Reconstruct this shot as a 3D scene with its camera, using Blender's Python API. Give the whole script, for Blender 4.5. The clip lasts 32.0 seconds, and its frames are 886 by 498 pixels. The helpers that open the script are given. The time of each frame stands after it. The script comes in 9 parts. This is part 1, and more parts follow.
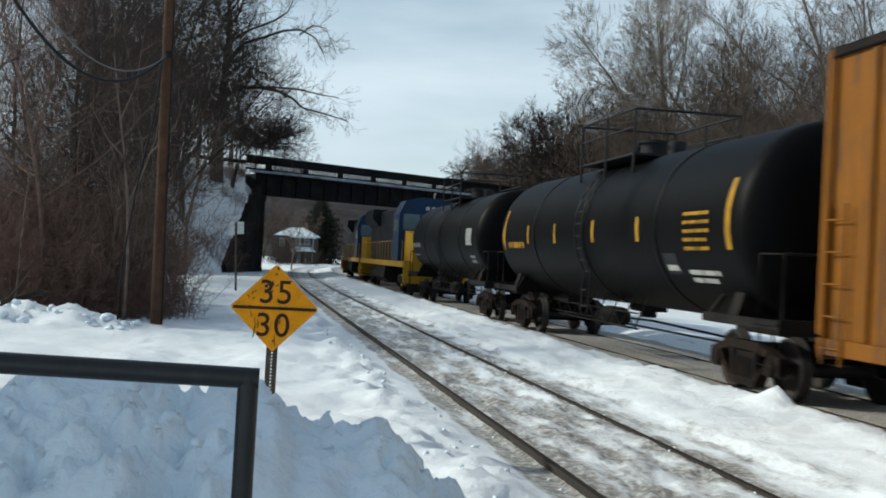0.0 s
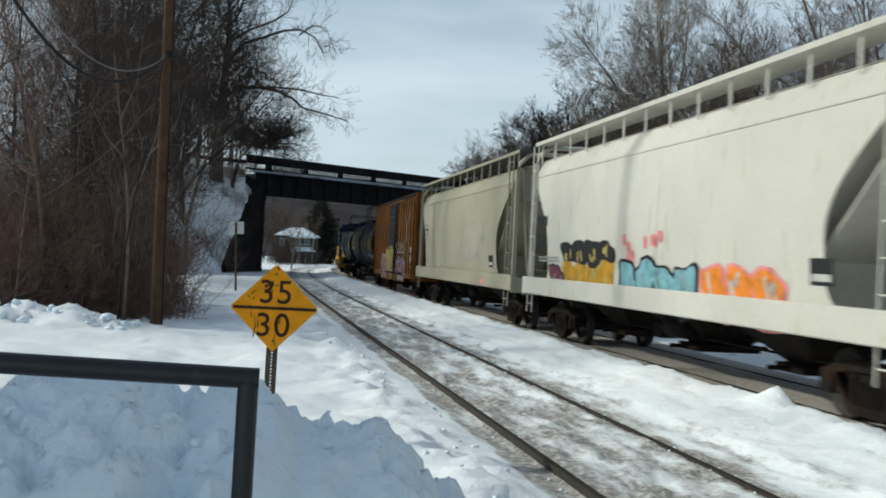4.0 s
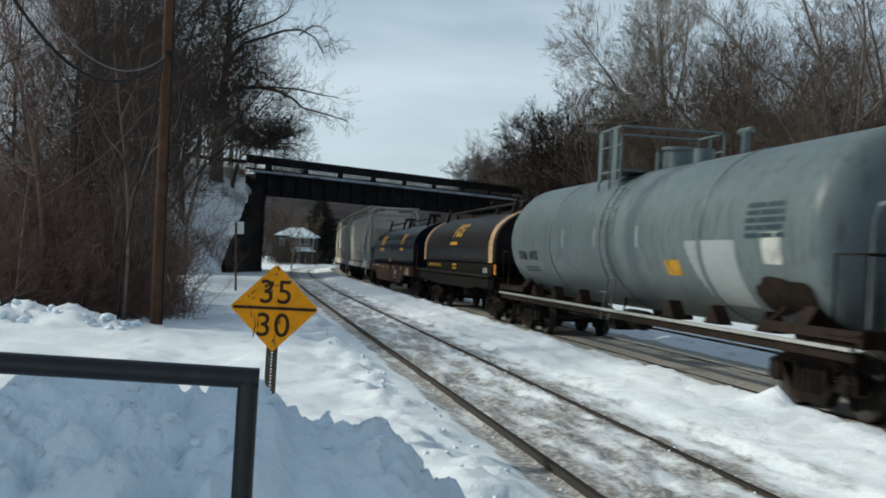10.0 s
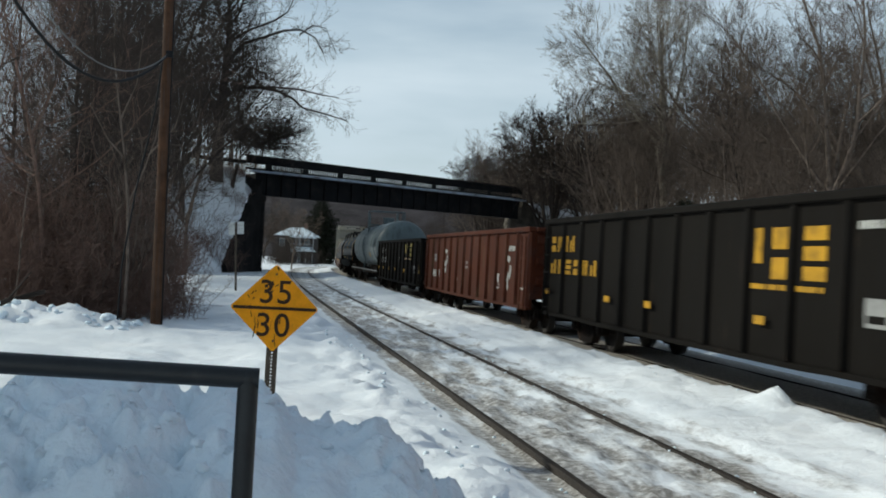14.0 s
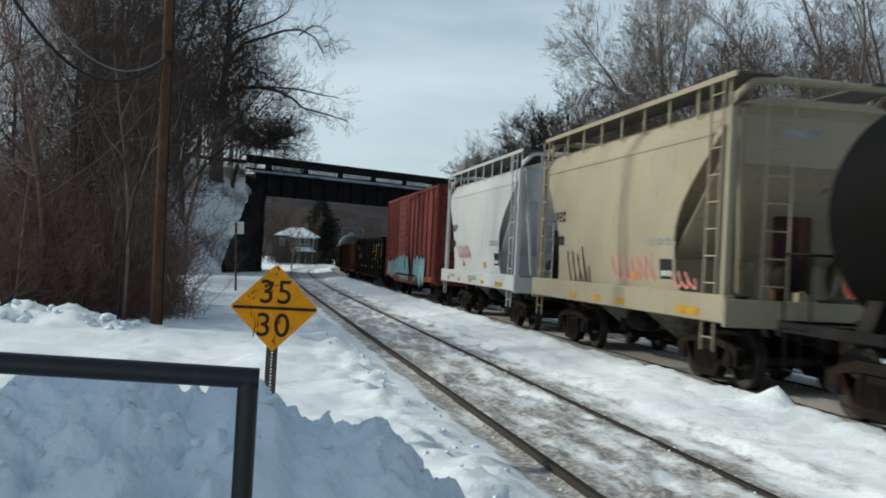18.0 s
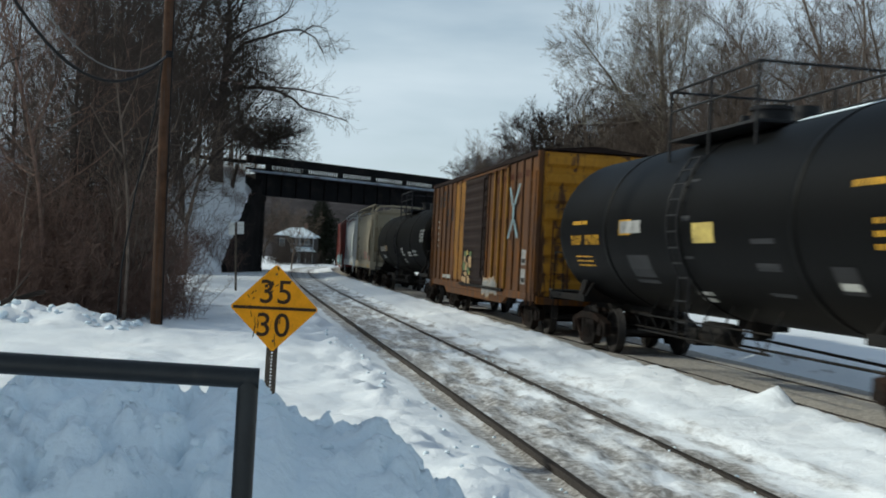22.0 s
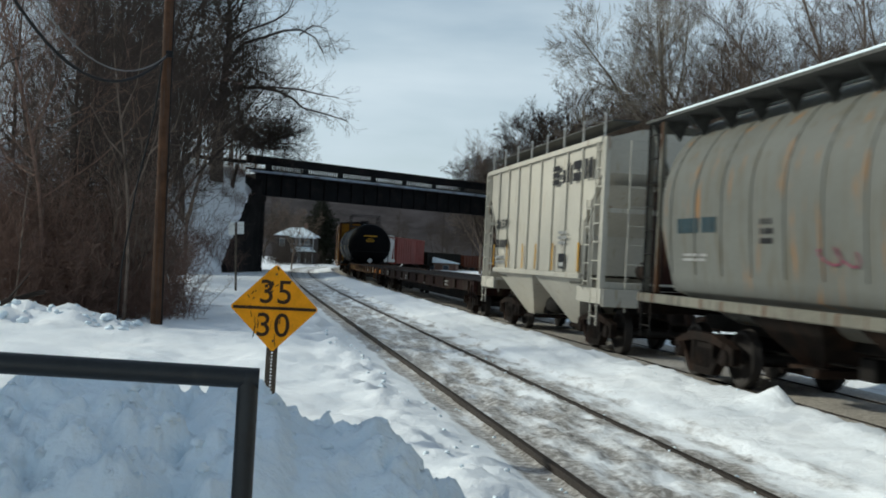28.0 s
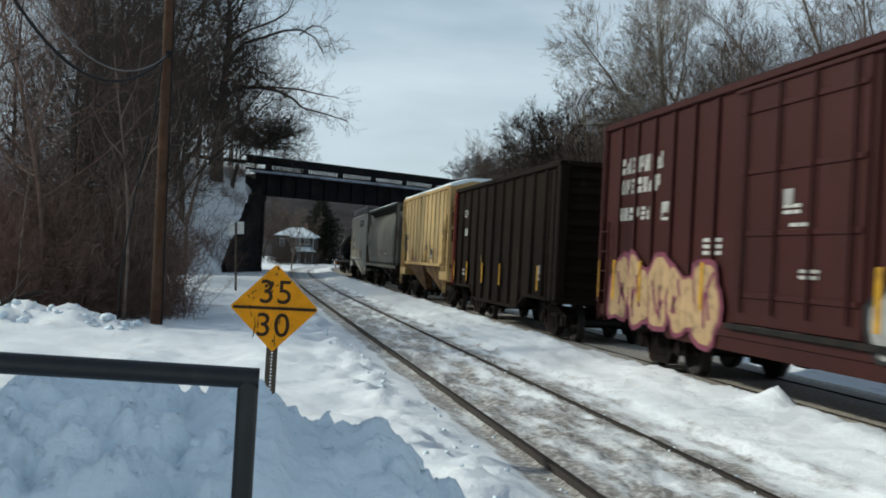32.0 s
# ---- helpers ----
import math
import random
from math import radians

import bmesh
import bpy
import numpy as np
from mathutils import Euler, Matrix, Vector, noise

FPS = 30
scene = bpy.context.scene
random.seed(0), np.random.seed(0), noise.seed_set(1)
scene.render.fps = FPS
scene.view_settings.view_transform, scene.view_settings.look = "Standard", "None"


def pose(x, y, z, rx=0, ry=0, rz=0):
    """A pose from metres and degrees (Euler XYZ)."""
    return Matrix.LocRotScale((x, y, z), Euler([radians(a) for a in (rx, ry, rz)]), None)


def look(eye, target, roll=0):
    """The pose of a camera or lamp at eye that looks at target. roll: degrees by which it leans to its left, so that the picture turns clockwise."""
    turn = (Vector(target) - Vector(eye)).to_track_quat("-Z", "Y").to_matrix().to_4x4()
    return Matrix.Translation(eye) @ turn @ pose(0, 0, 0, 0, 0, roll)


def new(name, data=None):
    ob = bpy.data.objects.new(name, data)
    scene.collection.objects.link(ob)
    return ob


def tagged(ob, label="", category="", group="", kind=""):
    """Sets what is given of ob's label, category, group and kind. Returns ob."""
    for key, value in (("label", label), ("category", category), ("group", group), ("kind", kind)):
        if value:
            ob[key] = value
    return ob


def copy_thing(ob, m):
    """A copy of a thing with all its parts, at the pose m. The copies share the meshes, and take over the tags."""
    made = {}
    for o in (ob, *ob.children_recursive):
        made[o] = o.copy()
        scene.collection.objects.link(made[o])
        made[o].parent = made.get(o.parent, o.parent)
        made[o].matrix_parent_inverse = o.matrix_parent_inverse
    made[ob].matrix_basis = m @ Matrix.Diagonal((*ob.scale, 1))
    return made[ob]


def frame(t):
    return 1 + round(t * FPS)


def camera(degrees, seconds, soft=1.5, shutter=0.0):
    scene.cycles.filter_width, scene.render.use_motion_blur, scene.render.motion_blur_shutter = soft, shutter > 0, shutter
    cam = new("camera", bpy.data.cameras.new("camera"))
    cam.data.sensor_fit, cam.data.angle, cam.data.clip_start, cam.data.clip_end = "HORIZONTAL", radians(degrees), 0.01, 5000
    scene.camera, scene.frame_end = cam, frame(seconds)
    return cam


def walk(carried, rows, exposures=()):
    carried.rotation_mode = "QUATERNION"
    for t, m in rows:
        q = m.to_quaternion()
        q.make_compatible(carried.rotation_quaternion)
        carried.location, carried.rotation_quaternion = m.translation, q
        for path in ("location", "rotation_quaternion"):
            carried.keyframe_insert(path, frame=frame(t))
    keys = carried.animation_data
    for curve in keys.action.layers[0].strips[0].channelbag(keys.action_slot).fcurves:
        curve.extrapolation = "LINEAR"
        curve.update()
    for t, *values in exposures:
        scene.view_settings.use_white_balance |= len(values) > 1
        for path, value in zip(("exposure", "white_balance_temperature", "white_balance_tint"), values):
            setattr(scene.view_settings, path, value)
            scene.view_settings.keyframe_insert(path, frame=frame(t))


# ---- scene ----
cam = camera(44.6, 32.0, soft=1.8, shutter=0.4)
EYE = Vector((0, 0, 1.787))
VIEW = look(EYE, EYE + Vector((1.778, 9.8402, 0.0978)), 2.903)
walk(cam, [(0.0, VIEW), (32.0, VIEW)], exposures=[(0.0, -0.20, 6200, 0), (3.0, -0.26, 6200, 0), (5.5, -0.38, 6200, 0), (32.0, -0.37, 6200, 0)])

# ---- world and sun ----
SUN_LEFT, SUN_UP = 62.0, 29.0          # degrees left of the track's direction, degrees above the horizon
world = bpy.data.worlds.new("winter_sky")
scene.world = world
world.use_nodes = True
wt = world.node_tree
wt.nodes.clear()
sky = wt.nodes.new("ShaderNodeTexSky")
sky.sky_type = "NISHITA"
sky.sun_disc = False
sky.sun_elevation, sky.sun_rotation = radians(SUN_UP), radians(-SUN_LEFT)
sky.air_density, sky.dust_density, sky.ozone_density = 1.0, 1.2, 1.4
way = wt.nodes.new("ShaderNodeTexCoord")
wmap = wt.nodes.new("ShaderNodeMapping")
wmap.inputs["Scale"].default_value = (1.6, 1.6, 6.5)
wnoise = wt.nodes.new("ShaderNodeTexNoise")
wnoise.inputs["Scale"].default_value, wnoise.inputs["Detail"].default_value = 1.6, 5.0
wramp = wt.nodes.new("ShaderNodeValToRGB")
wramp.color_ramp.elements[0].position, wramp.color_ramp.elements[1].position = 0.38, 0.66
wramp.color_ramp.elements[0].color = (0.0, 0.0, 0.0, 1)
wramp.color_ramp.elements[1].color = (0.55, 0.55, 0.55, 1)
wsep = wt.nodes.new("ShaderNodeSeparateXYZ")
whaze = wt.nodes.new("ShaderNodeMapRange")         # winter haze thins out with height
whaze.interpolation_type = "SMOOTHSTEP"
whaze.inputs["From Min"].default_value, whaze.inputs["From Max"].default_value = -0.02, 0.40
whaze.inputs["To Min"].default_value, whaze.inputs["To Max"].default_value = 0.80, 0.05
wadd = wt.nodes.new("ShaderNodeMath")
wadd.operation, wadd.use_clamp = "ADD", True
wmix = wt.nodes.new("ShaderNodeMix")
wmix.data_type = "RGBA"
wmix.inputs["B"].default_value = (7.2, 7.85, 8.75, 1)
back = wt.nodes.new("ShaderNodeBackground")
back.inputs["Strength"].default_value = 0.118
wout = wt.nodes.new("ShaderNodeOutputWorld")
wt.links.new(way.outputs["Generated"], wmap.inputs["Vector"])
wt.links.new(wmap.outputs["Vector"], wnoise.inputs["Vector"])
wt.links.new(wnoise.outputs["Fac"], wramp.inputs["Fac"])
wt.links.new(way.outputs["Generated"], wsep.inputs["Vector"])
wt.links.new(wsep.outputs["Z"], whaze.inputs["Value"])
wt.links.new(wramp.outputs["Color"], wadd.inputs[0])
wt.links.new(whaze.outputs["Result"], wadd.inputs[1])
wt.links.new(wadd.outputs[0], wmix.inputs["Factor"])
wt.links.new(sky.outputs["Color"], wmix.inputs["A"])
wt.links.new(wmix.outputs["Result"], back.inputs["Color"])
wt.links.new(back.outputs["Background"], wout.inputs["Surface"])

sun = new("sun", bpy.data.lights.new("sun", "SUN"))
sun.data.energy, sun.data.angle, sun.data.color = 4.0, radians(3.0), (1.0, 0.93, 0.82)
a, e = radians(SUN_LEFT), radians(SUN_UP)
sun_way = Vector((-math.sin(a) * math.cos(e), math.cos(a) * math.cos(e), math.sin(e)))
sun.matrix_world = look(sun_way * 400, (0, 0, 0))


# ---- materials ----
def mat(name, base, rough=0.6, metal=0.0, var=0.2, scale=1.5, fine=30.0, bump=0.15, over=None, amount=0.5, oscale=1.0, stretch=(1, 1, 1), sharp=0.12,
        second=None, amount2=0.6, sscale=3.0, own=False):
    """A surface with two scales of variation, a worn-through or dirty second colour (over), and fine relief."""
    m = bpy.data.materials.new(name)
    m.use_nodes = True
    t = m.node_tree
    n, k = t.nodes, t.links.new
    bsdf = n["Principled BSDF"]
    co = n.new("ShaderNodeTexCoord")
    vec = co.outputs["Object"]
    if own:
        info = n.new("ShaderNodeObjectInfo")
        comb = n.new("ShaderNodeVectorMath")
        comb.operation = "MULTIPLY_ADD"
        comb.inputs[1].default_value = (1, 1, 1)
        k(vec, comb.inputs[0])
        spread = n.new("ShaderNodeMath")
        spread.operation = "MULTIPLY"
        spread.inputs[1].default_value = 37.0
        k(info.outputs["Random"], spread.inputs[0])
        k(spread.outputs[0], comb.inputs[2])
        vec = comb.outputs[0]

    def noise_of(sc, detail=5.0, mapped=None):
        x = n.new("ShaderNodeTexNoise")
        x.inputs["Scale"].default_value, x.inputs["Detail"].default_value = sc, detail
        if mapped:
            mp = n.new("ShaderNodeMapping")
            mp.inputs["Scale"].default_value = mapped
            k(vec, mp.inputs["Vector"])
            k(mp.outputs["Vector"], x.inputs["Vector"])
        else:
            k(vec, x.inputs["Vector"])
        return x.outputs["Fac"]

    def ramp(fac, p0, p1, c0, c1):
        r = n.new("ShaderNodeValToRGB")
        r.color_ramp.elements[0].position, r.color_ramp.elements[1].position = max(0, p0), min(1, p1)
        r.color_ramp.elements[0].color, r.color_ramp.elements[1].color = (*c0, 1), (*c1, 1)
        k(fac, r.inputs["Fac"])
        return r.outputs["Color"]

    def mix(fac, a_, b_, kind="MIX"):
        x = n.new("ShaderNodeMix")
        x.data_type, x.blend_type = "RGBA", kind
        for sock, val in (("Factor", fac), ("A", a_), ("B", b_)):
            if isinstance(val, (float, int)):
                x.inputs[sock].default_value = val
            elif isinstance(val, tuple):
                x.inputs[sock].default_value = (*val, 1)
            else:
                k(val, x.inputs[sock])
        return x.outputs["Result"]

    lo, hi = tuple(c * (1 - var) for c in base), tuple(min(1, c * (1 + var)) for c in base)
    col = ramp(noise_of(scale), 0.32, 0.68, lo, hi)
    small = ramp(noise_of(fine, 3.0), 0.3, 0.7, (1 - var * 0.6,) * 3, (1 + var * 0.3,) * 3)
    col = mix(1.0, col, small, "MULTIPLY")
    if second:
        f2 = ramp(noise_of(sscale, 8.0, stretch), 1 - amount2 - 0.06, 1 - amount2 + 0.06, (0, 0, 0), (0.8, 0.8, 0.8))
        col = mix(f2, col, second)
    if over:
        f = ramp(noise_of(oscale, 8.0, stretch), 1 - amount - sharp, 1 - amount + sharp, (0, 0, 0), (1, 1, 1))
        col = mix(f, col, over)
    k(col, bsdf.inputs["Base Color"])
    bsdf.inputs["Specular IOR Level"].default_value = 0.5 if metal or rough < 0.2 else 0.15
    bsdf.inputs["Roughness"].default_value, bsdf.inputs["Metallic"].default_value = rough, metal
    if bump:
        b = n.new("ShaderNodeBump")
        b.inputs["Strength"].default_value, b.inputs["Distance"].default_value = bump, 0.03
        k(noise_of(fine * 0.6, 6.0), b.inputs["Height"])
        k(b.outputs["Normal"], bsdf.inputs["Normal"])
    return m


def paint(name, base, rust=0.4, rough=0.5, grime=0.45, var=0.16, pale=False):
    """Weathered paint on steel: streaks of grime running down, rust breaking through."""
    base = tuple(c * 0.77 for c in base)
    dark = max(base) < 0.03
    worn = tuple(c * k + 0.01 for c, k in zip(base, (0.74, 0.66, 0.54))) if pale else tuple(c * 0.55 + (0.004 if dark else 0.012) for c in base)
    rusty = (0.20, 0.115, 0.055) if pale else ((0.03, 0.021, 0.015) if dark else (0.085, 0.042, 0.022))
    m = mat(name, base, rough, 0.0, var, 0.5, 14.0, 0.08, rusty, rust, 1.9, (2.3, 2.3, 0.42), 0.04, worn, grime, 3.2)
    if dark:
        m.node_tree.nodes["Principled BSDF"].inputs["Specular IOR Level"].default_value = 0.06
    return m


def mark(name, base):
    return mat(name, base, 0.55, 0, 0.12, 2.0, 25.0, 0.0, tuple(c * 0.45 + 0.01 for c in base), 0.4, 5.0)


M = {
    "rust_steel": mat("rust_steel", (0.012, 0.0088, 0.0074), 0.85, 0.0, 0.35, 3, 40, 0.3, (0.028, 0.0145, 0.009), 0.42, 2.5),
    "black_steel": mat("black_steel", (0.009, 0.0083, 0.008), 0.75, 0.0, 0.35, 2, 30, 0.2, (0.021, 0.015, 0.011), 0.4, 2.0),
    "wheel_steel": mat("wheel_steel", (0.014, 0.0105, 0.009), 0.7, 0.2, 0.3, 5, 40, 0.2),
    "rail_top": mat("rail_top", (0.03, 0.024, 0.02), 0.95, 0.0, 0.2, 3, 40, 0.1),
    "rail_side": mat("rail_side", (0.022, 0.016, 0.012), 0.85, 0.1, 0.4, 4, 40, 0.4),
    "tank_black": paint("tank_black", (0.0036, 0.0038, 0.0041), 0.2, 0.5, 0.3),
    "tank_black_green": paint("tank_black_green", (0.0036, 0.0033, 0.0026), 0.24, 0.7, 0.4),
    "tank_patch": paint("tank_patch", (0.36, 0.40, 0.40), 0.1, 0.45, 0.3),
    "tank_grey": paint("tank_grey", (0.155, 0.19, 0.196), 0.3, 0.42, 0.42),
    "box_orange": paint("box_orange", (0.255, 0.094, 0.008), 0.40, 0.55, 0.40),
    "box_orange_old": paint("box_orange_old", (0.20, 0.072, 0.008), 0.54, 0.65, 0.52),
    "door_brown": paint("door_brown", (0.028, 0.018, 0.0155), 0.4, 0.6, 0.4),
    "box_red": paint("box_red", (0.235, 0.055, 0.045), 0.25, 0.6, 0.35),
    "box_maroon": paint("box_maroon", (0.046, 0.0098, 0.0082), 0.22, 0.55, 0.3),
    "door_black": paint("door_black", (0.03, 0.028, 0.028), 0.33, 0.55, 0.4),
    "door_yellow": paint("door_yellow", (0.31, 0.148, 0.022), 0.42, 0.55, 0.4),
    "hop_beige": paint("hop_beige", (0.43, 0.405, 0.31), 0.26, 0.6, 0.34, 0.08, pale=True),
    "hop_white": paint("hop_white", (0.70, 0.675, 0.60), 0.24, 0.6, 0.34, 0.08, pale=True),
    "hop_pale": paint("hop_pale", (0.49, 0.475, 0.415), 0.29, 0.6, 0.34, 0.08, pale=True),
    "hop_clean": paint("hop_clean", (0.64, 0.655, 0.65), 0.14, 0.5, 0.34, 0.05, pale=True),
    "hop_tan": paint("hop_tan", (0.43, 0.37, 0.265), 0.27, 0.6, 0.34, 0.1, pale=True),
    "hop_cream": paint("hop_cream", (0.66, 0.455, 0.20), 0.34, 0.6, 0.34, 0.1, pale=True),
    "hop_ivory": paint("hop_ivory", (0.62, 0.585, 0.50), 0.3, 0.6, 0.34, 0.08, pale=True),
    "hop_ochre": paint("hop_ochre", (0.26, 0.155, 0.062), 0.5, 0.7, 0.5),
    "rib_cream": paint("rib_cream", (0.80, 0.66, 0.40), 0.2, 0.6, 0.3, 0.08, pale=True),
    "hop_sand": paint("hop_sand", (0.46, 0.43, 0.36), 0.2, 0.6, 0.34, 0.08, pale=True),
    "hop_grey": paint("hop_grey", (0.16, 0.163, 0.148), 0.36, 0.6, 0.42, 0.1, pale=True),
    # grime, with the shade inside hopper ends put into its dark colour
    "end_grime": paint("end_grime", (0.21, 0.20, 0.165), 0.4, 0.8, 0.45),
    # yellow end paint, brightened so that the shaded end looks lit
    "end_yellow": paint("end_yellow", (0.50, 0.235, 0.025), 0.42, 0.55, 0.4),
    "end_rust": paint("end_rust", (0.030, 0.021, 0.016), 0.45, 0.8, 0.45),
    "grating": mat("grating", (0.06, 0.06, 0.055), 0.7, 0.3, 0.3, 5, 30, 0.3),
    "galvanised": mat("galvanised", (0.40, 0.40, 0.38), 0.55, 0.4, 0.2, 2, 25, 0.1, (0.12, 0.08, 0.05), 0.32, 2.0),
    "gon_black": paint("gon_black", (0.0105, 0.0088, 0.0072), 0.3, 0.75, 0.4),
    "gon_brown": paint("gon_brown", (0.0165, 0.0108, 0.0072), 0.34, 0.75, 0.4),
    "gon_red": paint("gon_red", (0.088, 0.0215, 0.0078), 0.36, 0.7, 0.42),
    "gon_end_red": paint("gon_end_red", (0.19, 0.026, 0.020), 0.3, 0.6, 0.4),
    "coil_blue": paint("coil_blue", (0.005, 0.008, 0.015), 0.18, 0.35, 0.25),
    "coil_dark": paint("coil_dark", (0.019, 0.0155, 0.0165), 0.22, 0.45, 0.3),
    "coil_frame": paint("coil_frame", (0.044, 0.0155, 0.0115), 0.45, 0.7, 0.45),
    "flat_yellow": paint("flat_yellow", (0.27, 0.12, 0.03), 0.5, 0.7, 0.55),
    "flat_red": paint("flat_red", (0.021, 0.0072, 0.0056), 0.45, 0.7, 0.5),
    "flat_deck": mat("flat_deck", (0.020, 0.0155, 0.013), 0.9, 0, 0.3, 2, 20, 0.3),
    "loco_blue": paint("loco_blue", (0.010, 0.034, 0.088), 0.24, 0.45, 0.4),
    "loco_dark": paint("loco_dark", (0.016, 0.018, 0.022), 0.3, 0.5, 0.4),
    "loco_yellow": paint("loco_yellow", (0.50, 0.28, 0.02), 0.25, 0.5, 0.35),
    "cab_glass": mat("cab_glass", (0.10, 0.14, 0.16), 0.12, 0, 0.1, 2, 10, 0),
    "mark_dull": mark("mark_dull", (0.026, 0.027, 0.03)),
    "mark_white": mark("mark_white", (0.47, 0.47, 0.44)),
    "mark_yellow": mark("mark_yellow", (0.46, 0.25, 0.02)),
    "mark_cream": mark("mark_cream", (0.52, 0.33, 0.17)),
    "mark_black": mark("mark_black", (0.02, 0.02, 0.022)),
    "mark_blue": mark("mark_blue", (0.028, 0.052, 0.064)),
    "mark_teal": mark("mark_teal", (0.20, 0.40, 0.45)),
    "mark_sky": mark("mark_sky", (0.22, 0.31, 0.34)),
    "mark_red": mark("mark_red", (0.42, 0.06, 0.05)),
    "mark_pink": mark("mark_pink", (0.70, 0.25, 0.24)),
    "mark_tan": mark("mark_tan", (0.40, 0.27, 0.145)),
    "mark_plum": mark("mark_plum", (0.18, 0.05, 0.08)),
    "mark_lemon": mark("mark_lemon", (0.46, 0.36, 0.11)),
    "mark_green": mark("mark_green", (0.10, 0.15, 0.07)),
    "mark_grey": mark("mark_grey", (0.30, 0.30, 0.29)),
    "mark_orange": mark("mark_orange", (0.75, 0.24, 0.03)),
    "sign_orange": mat("sign_orange", (0.83, 0.33, 0.008), 0.45, 0, 0.12, 6, 40, 0.03, (0.30, 0.12, 0.02), 0.3, 7.0, (1, 1, 0.35), 0.05),
    "sign_black": mat("sign_black", (0.045, 0.025, 0.012), 0.5, 0, 0.2, 6, 40, 0),
    "sign_white": mat("sign_white", (0.72, 0.72, 0.68), 0.5, 0, 0.1, 6, 40, 0),
    "post_steel": mat("post_steel", (0.075, 0.058, 0.042), 0.7, 0.3, 0.3, 8, 60, 0.2),
    "rail_paint": mat("rail_paint", (0.016, 0.018, 0.0185), 0.42, 0.2, 0.25, 9, 70, 0.1, (0.06, 0.05, 0.04), 0.3, 8.0),
    "pole_wood": mat("pole_wood", (0.075, 0.038, 0.021), 0.85, 0, 0.3, 4, 40, 0.4, (0.07, 0.05, 0.04), 0.4, 3.0, (6, 6, 0.4)),
    "cable": mat("cable", (0.015, 0.015, 0.016), 0.6, 0, 0.1, 3, 20, 0),
    "cable_grey": mat("cable_grey", (0.14, 0.14, 0.14), 0.5, 0.3, 0.1, 3, 20, 0),
    "bridge_steel": mat("bridge_steel", (0.009, 0.0095, 0.011), 0.7, 0.0, 0.35, 0.6, 10, 0.1, (0.02, 0.016, 0.014), 0.36, 1.2),
    "bridge_grey": mat("bridge_grey", (0.36, 0.42, 0.50), 0.6, 0, 0.25, 1.0, 10, 0.1, (0.10, 0.07, 0.05), 0.36, 1.2),
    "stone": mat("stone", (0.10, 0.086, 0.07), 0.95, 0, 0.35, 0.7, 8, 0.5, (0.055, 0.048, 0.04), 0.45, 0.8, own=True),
    # darkened copy of stone: the left abutment's shade is put into the colour
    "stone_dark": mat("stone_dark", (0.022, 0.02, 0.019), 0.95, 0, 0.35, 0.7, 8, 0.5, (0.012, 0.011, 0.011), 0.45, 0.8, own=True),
    "snow": mat("snow", (0.80, 0.885, 0.935), 0.65, 0, 0.035, 0.8, 26, 0.9),
    "bark": mat("bark", (0.205, 0.160, 0.130), 0.9, 0, 0.3, 2, 16, 0.4, (0.05, 0.038, 0.03), 0.45, 2.0, own=True),
    "bark_dark": mat("bark_dark", (0.06, 0.047, 0.04), 0.9, 0, 0.3, 2, 16, 0.4, (0.028, 0.022, 0.018), 0.45, 2.0, own=True),
    "bark_pale": mat("bark_pale", (0.30, 0.265, 0.215), 0.85, 0, 0.25, 1.2, 12, 0.3, (0.12, 0.09, 0.07), 0.45, 1.4, own=True),
    "brush": mat("brush", (0.17, 0.108, 0.085), 0.9, 0, 0.35, 1.5, 12, 0.2, own=True),
    "needles": mat("needles", (0.0155, 0.0185, 0.0095), 0.85, 0, 0.4, 3, 20, 0.2, own=True),
    "shed_red": mat("shed_red", (0.115, 0.016, 0.012), 0.75, 0, 0.2, 1.2, 12, 0.2, (0.18, 0.03, 0.02), 0.4, 2.0),
    "house_wall": mat("house_wall", (0.032, 0.029, 0.028), 0.85, 0, 0.2, 1, 8, 0.1),
    "house_trim": mat("house_trim", (0.24, 0.245, 0.25), 0.7, 0, 0.1, 1, 8, 0.1),
    "house_glass": mat("house_glass", (0.05, 0.06, 0.07), 0.15, 0, 0.1, 1, 8, 0),
    "hill_wood": mat("hill_wood", (0.030, 0.025, 0.026), 0.95, 0, 0.4, 0.05, 0.7, 0.0, (0.050, 0.043, 0.046), 0.4, 0.12, (1, 1, 0.6)),
    "brown_wall": mat("brown_wall", (0.16, 0.10, 0.075), 0.85, 0, 0.2, 1, 8, 0.1),
}


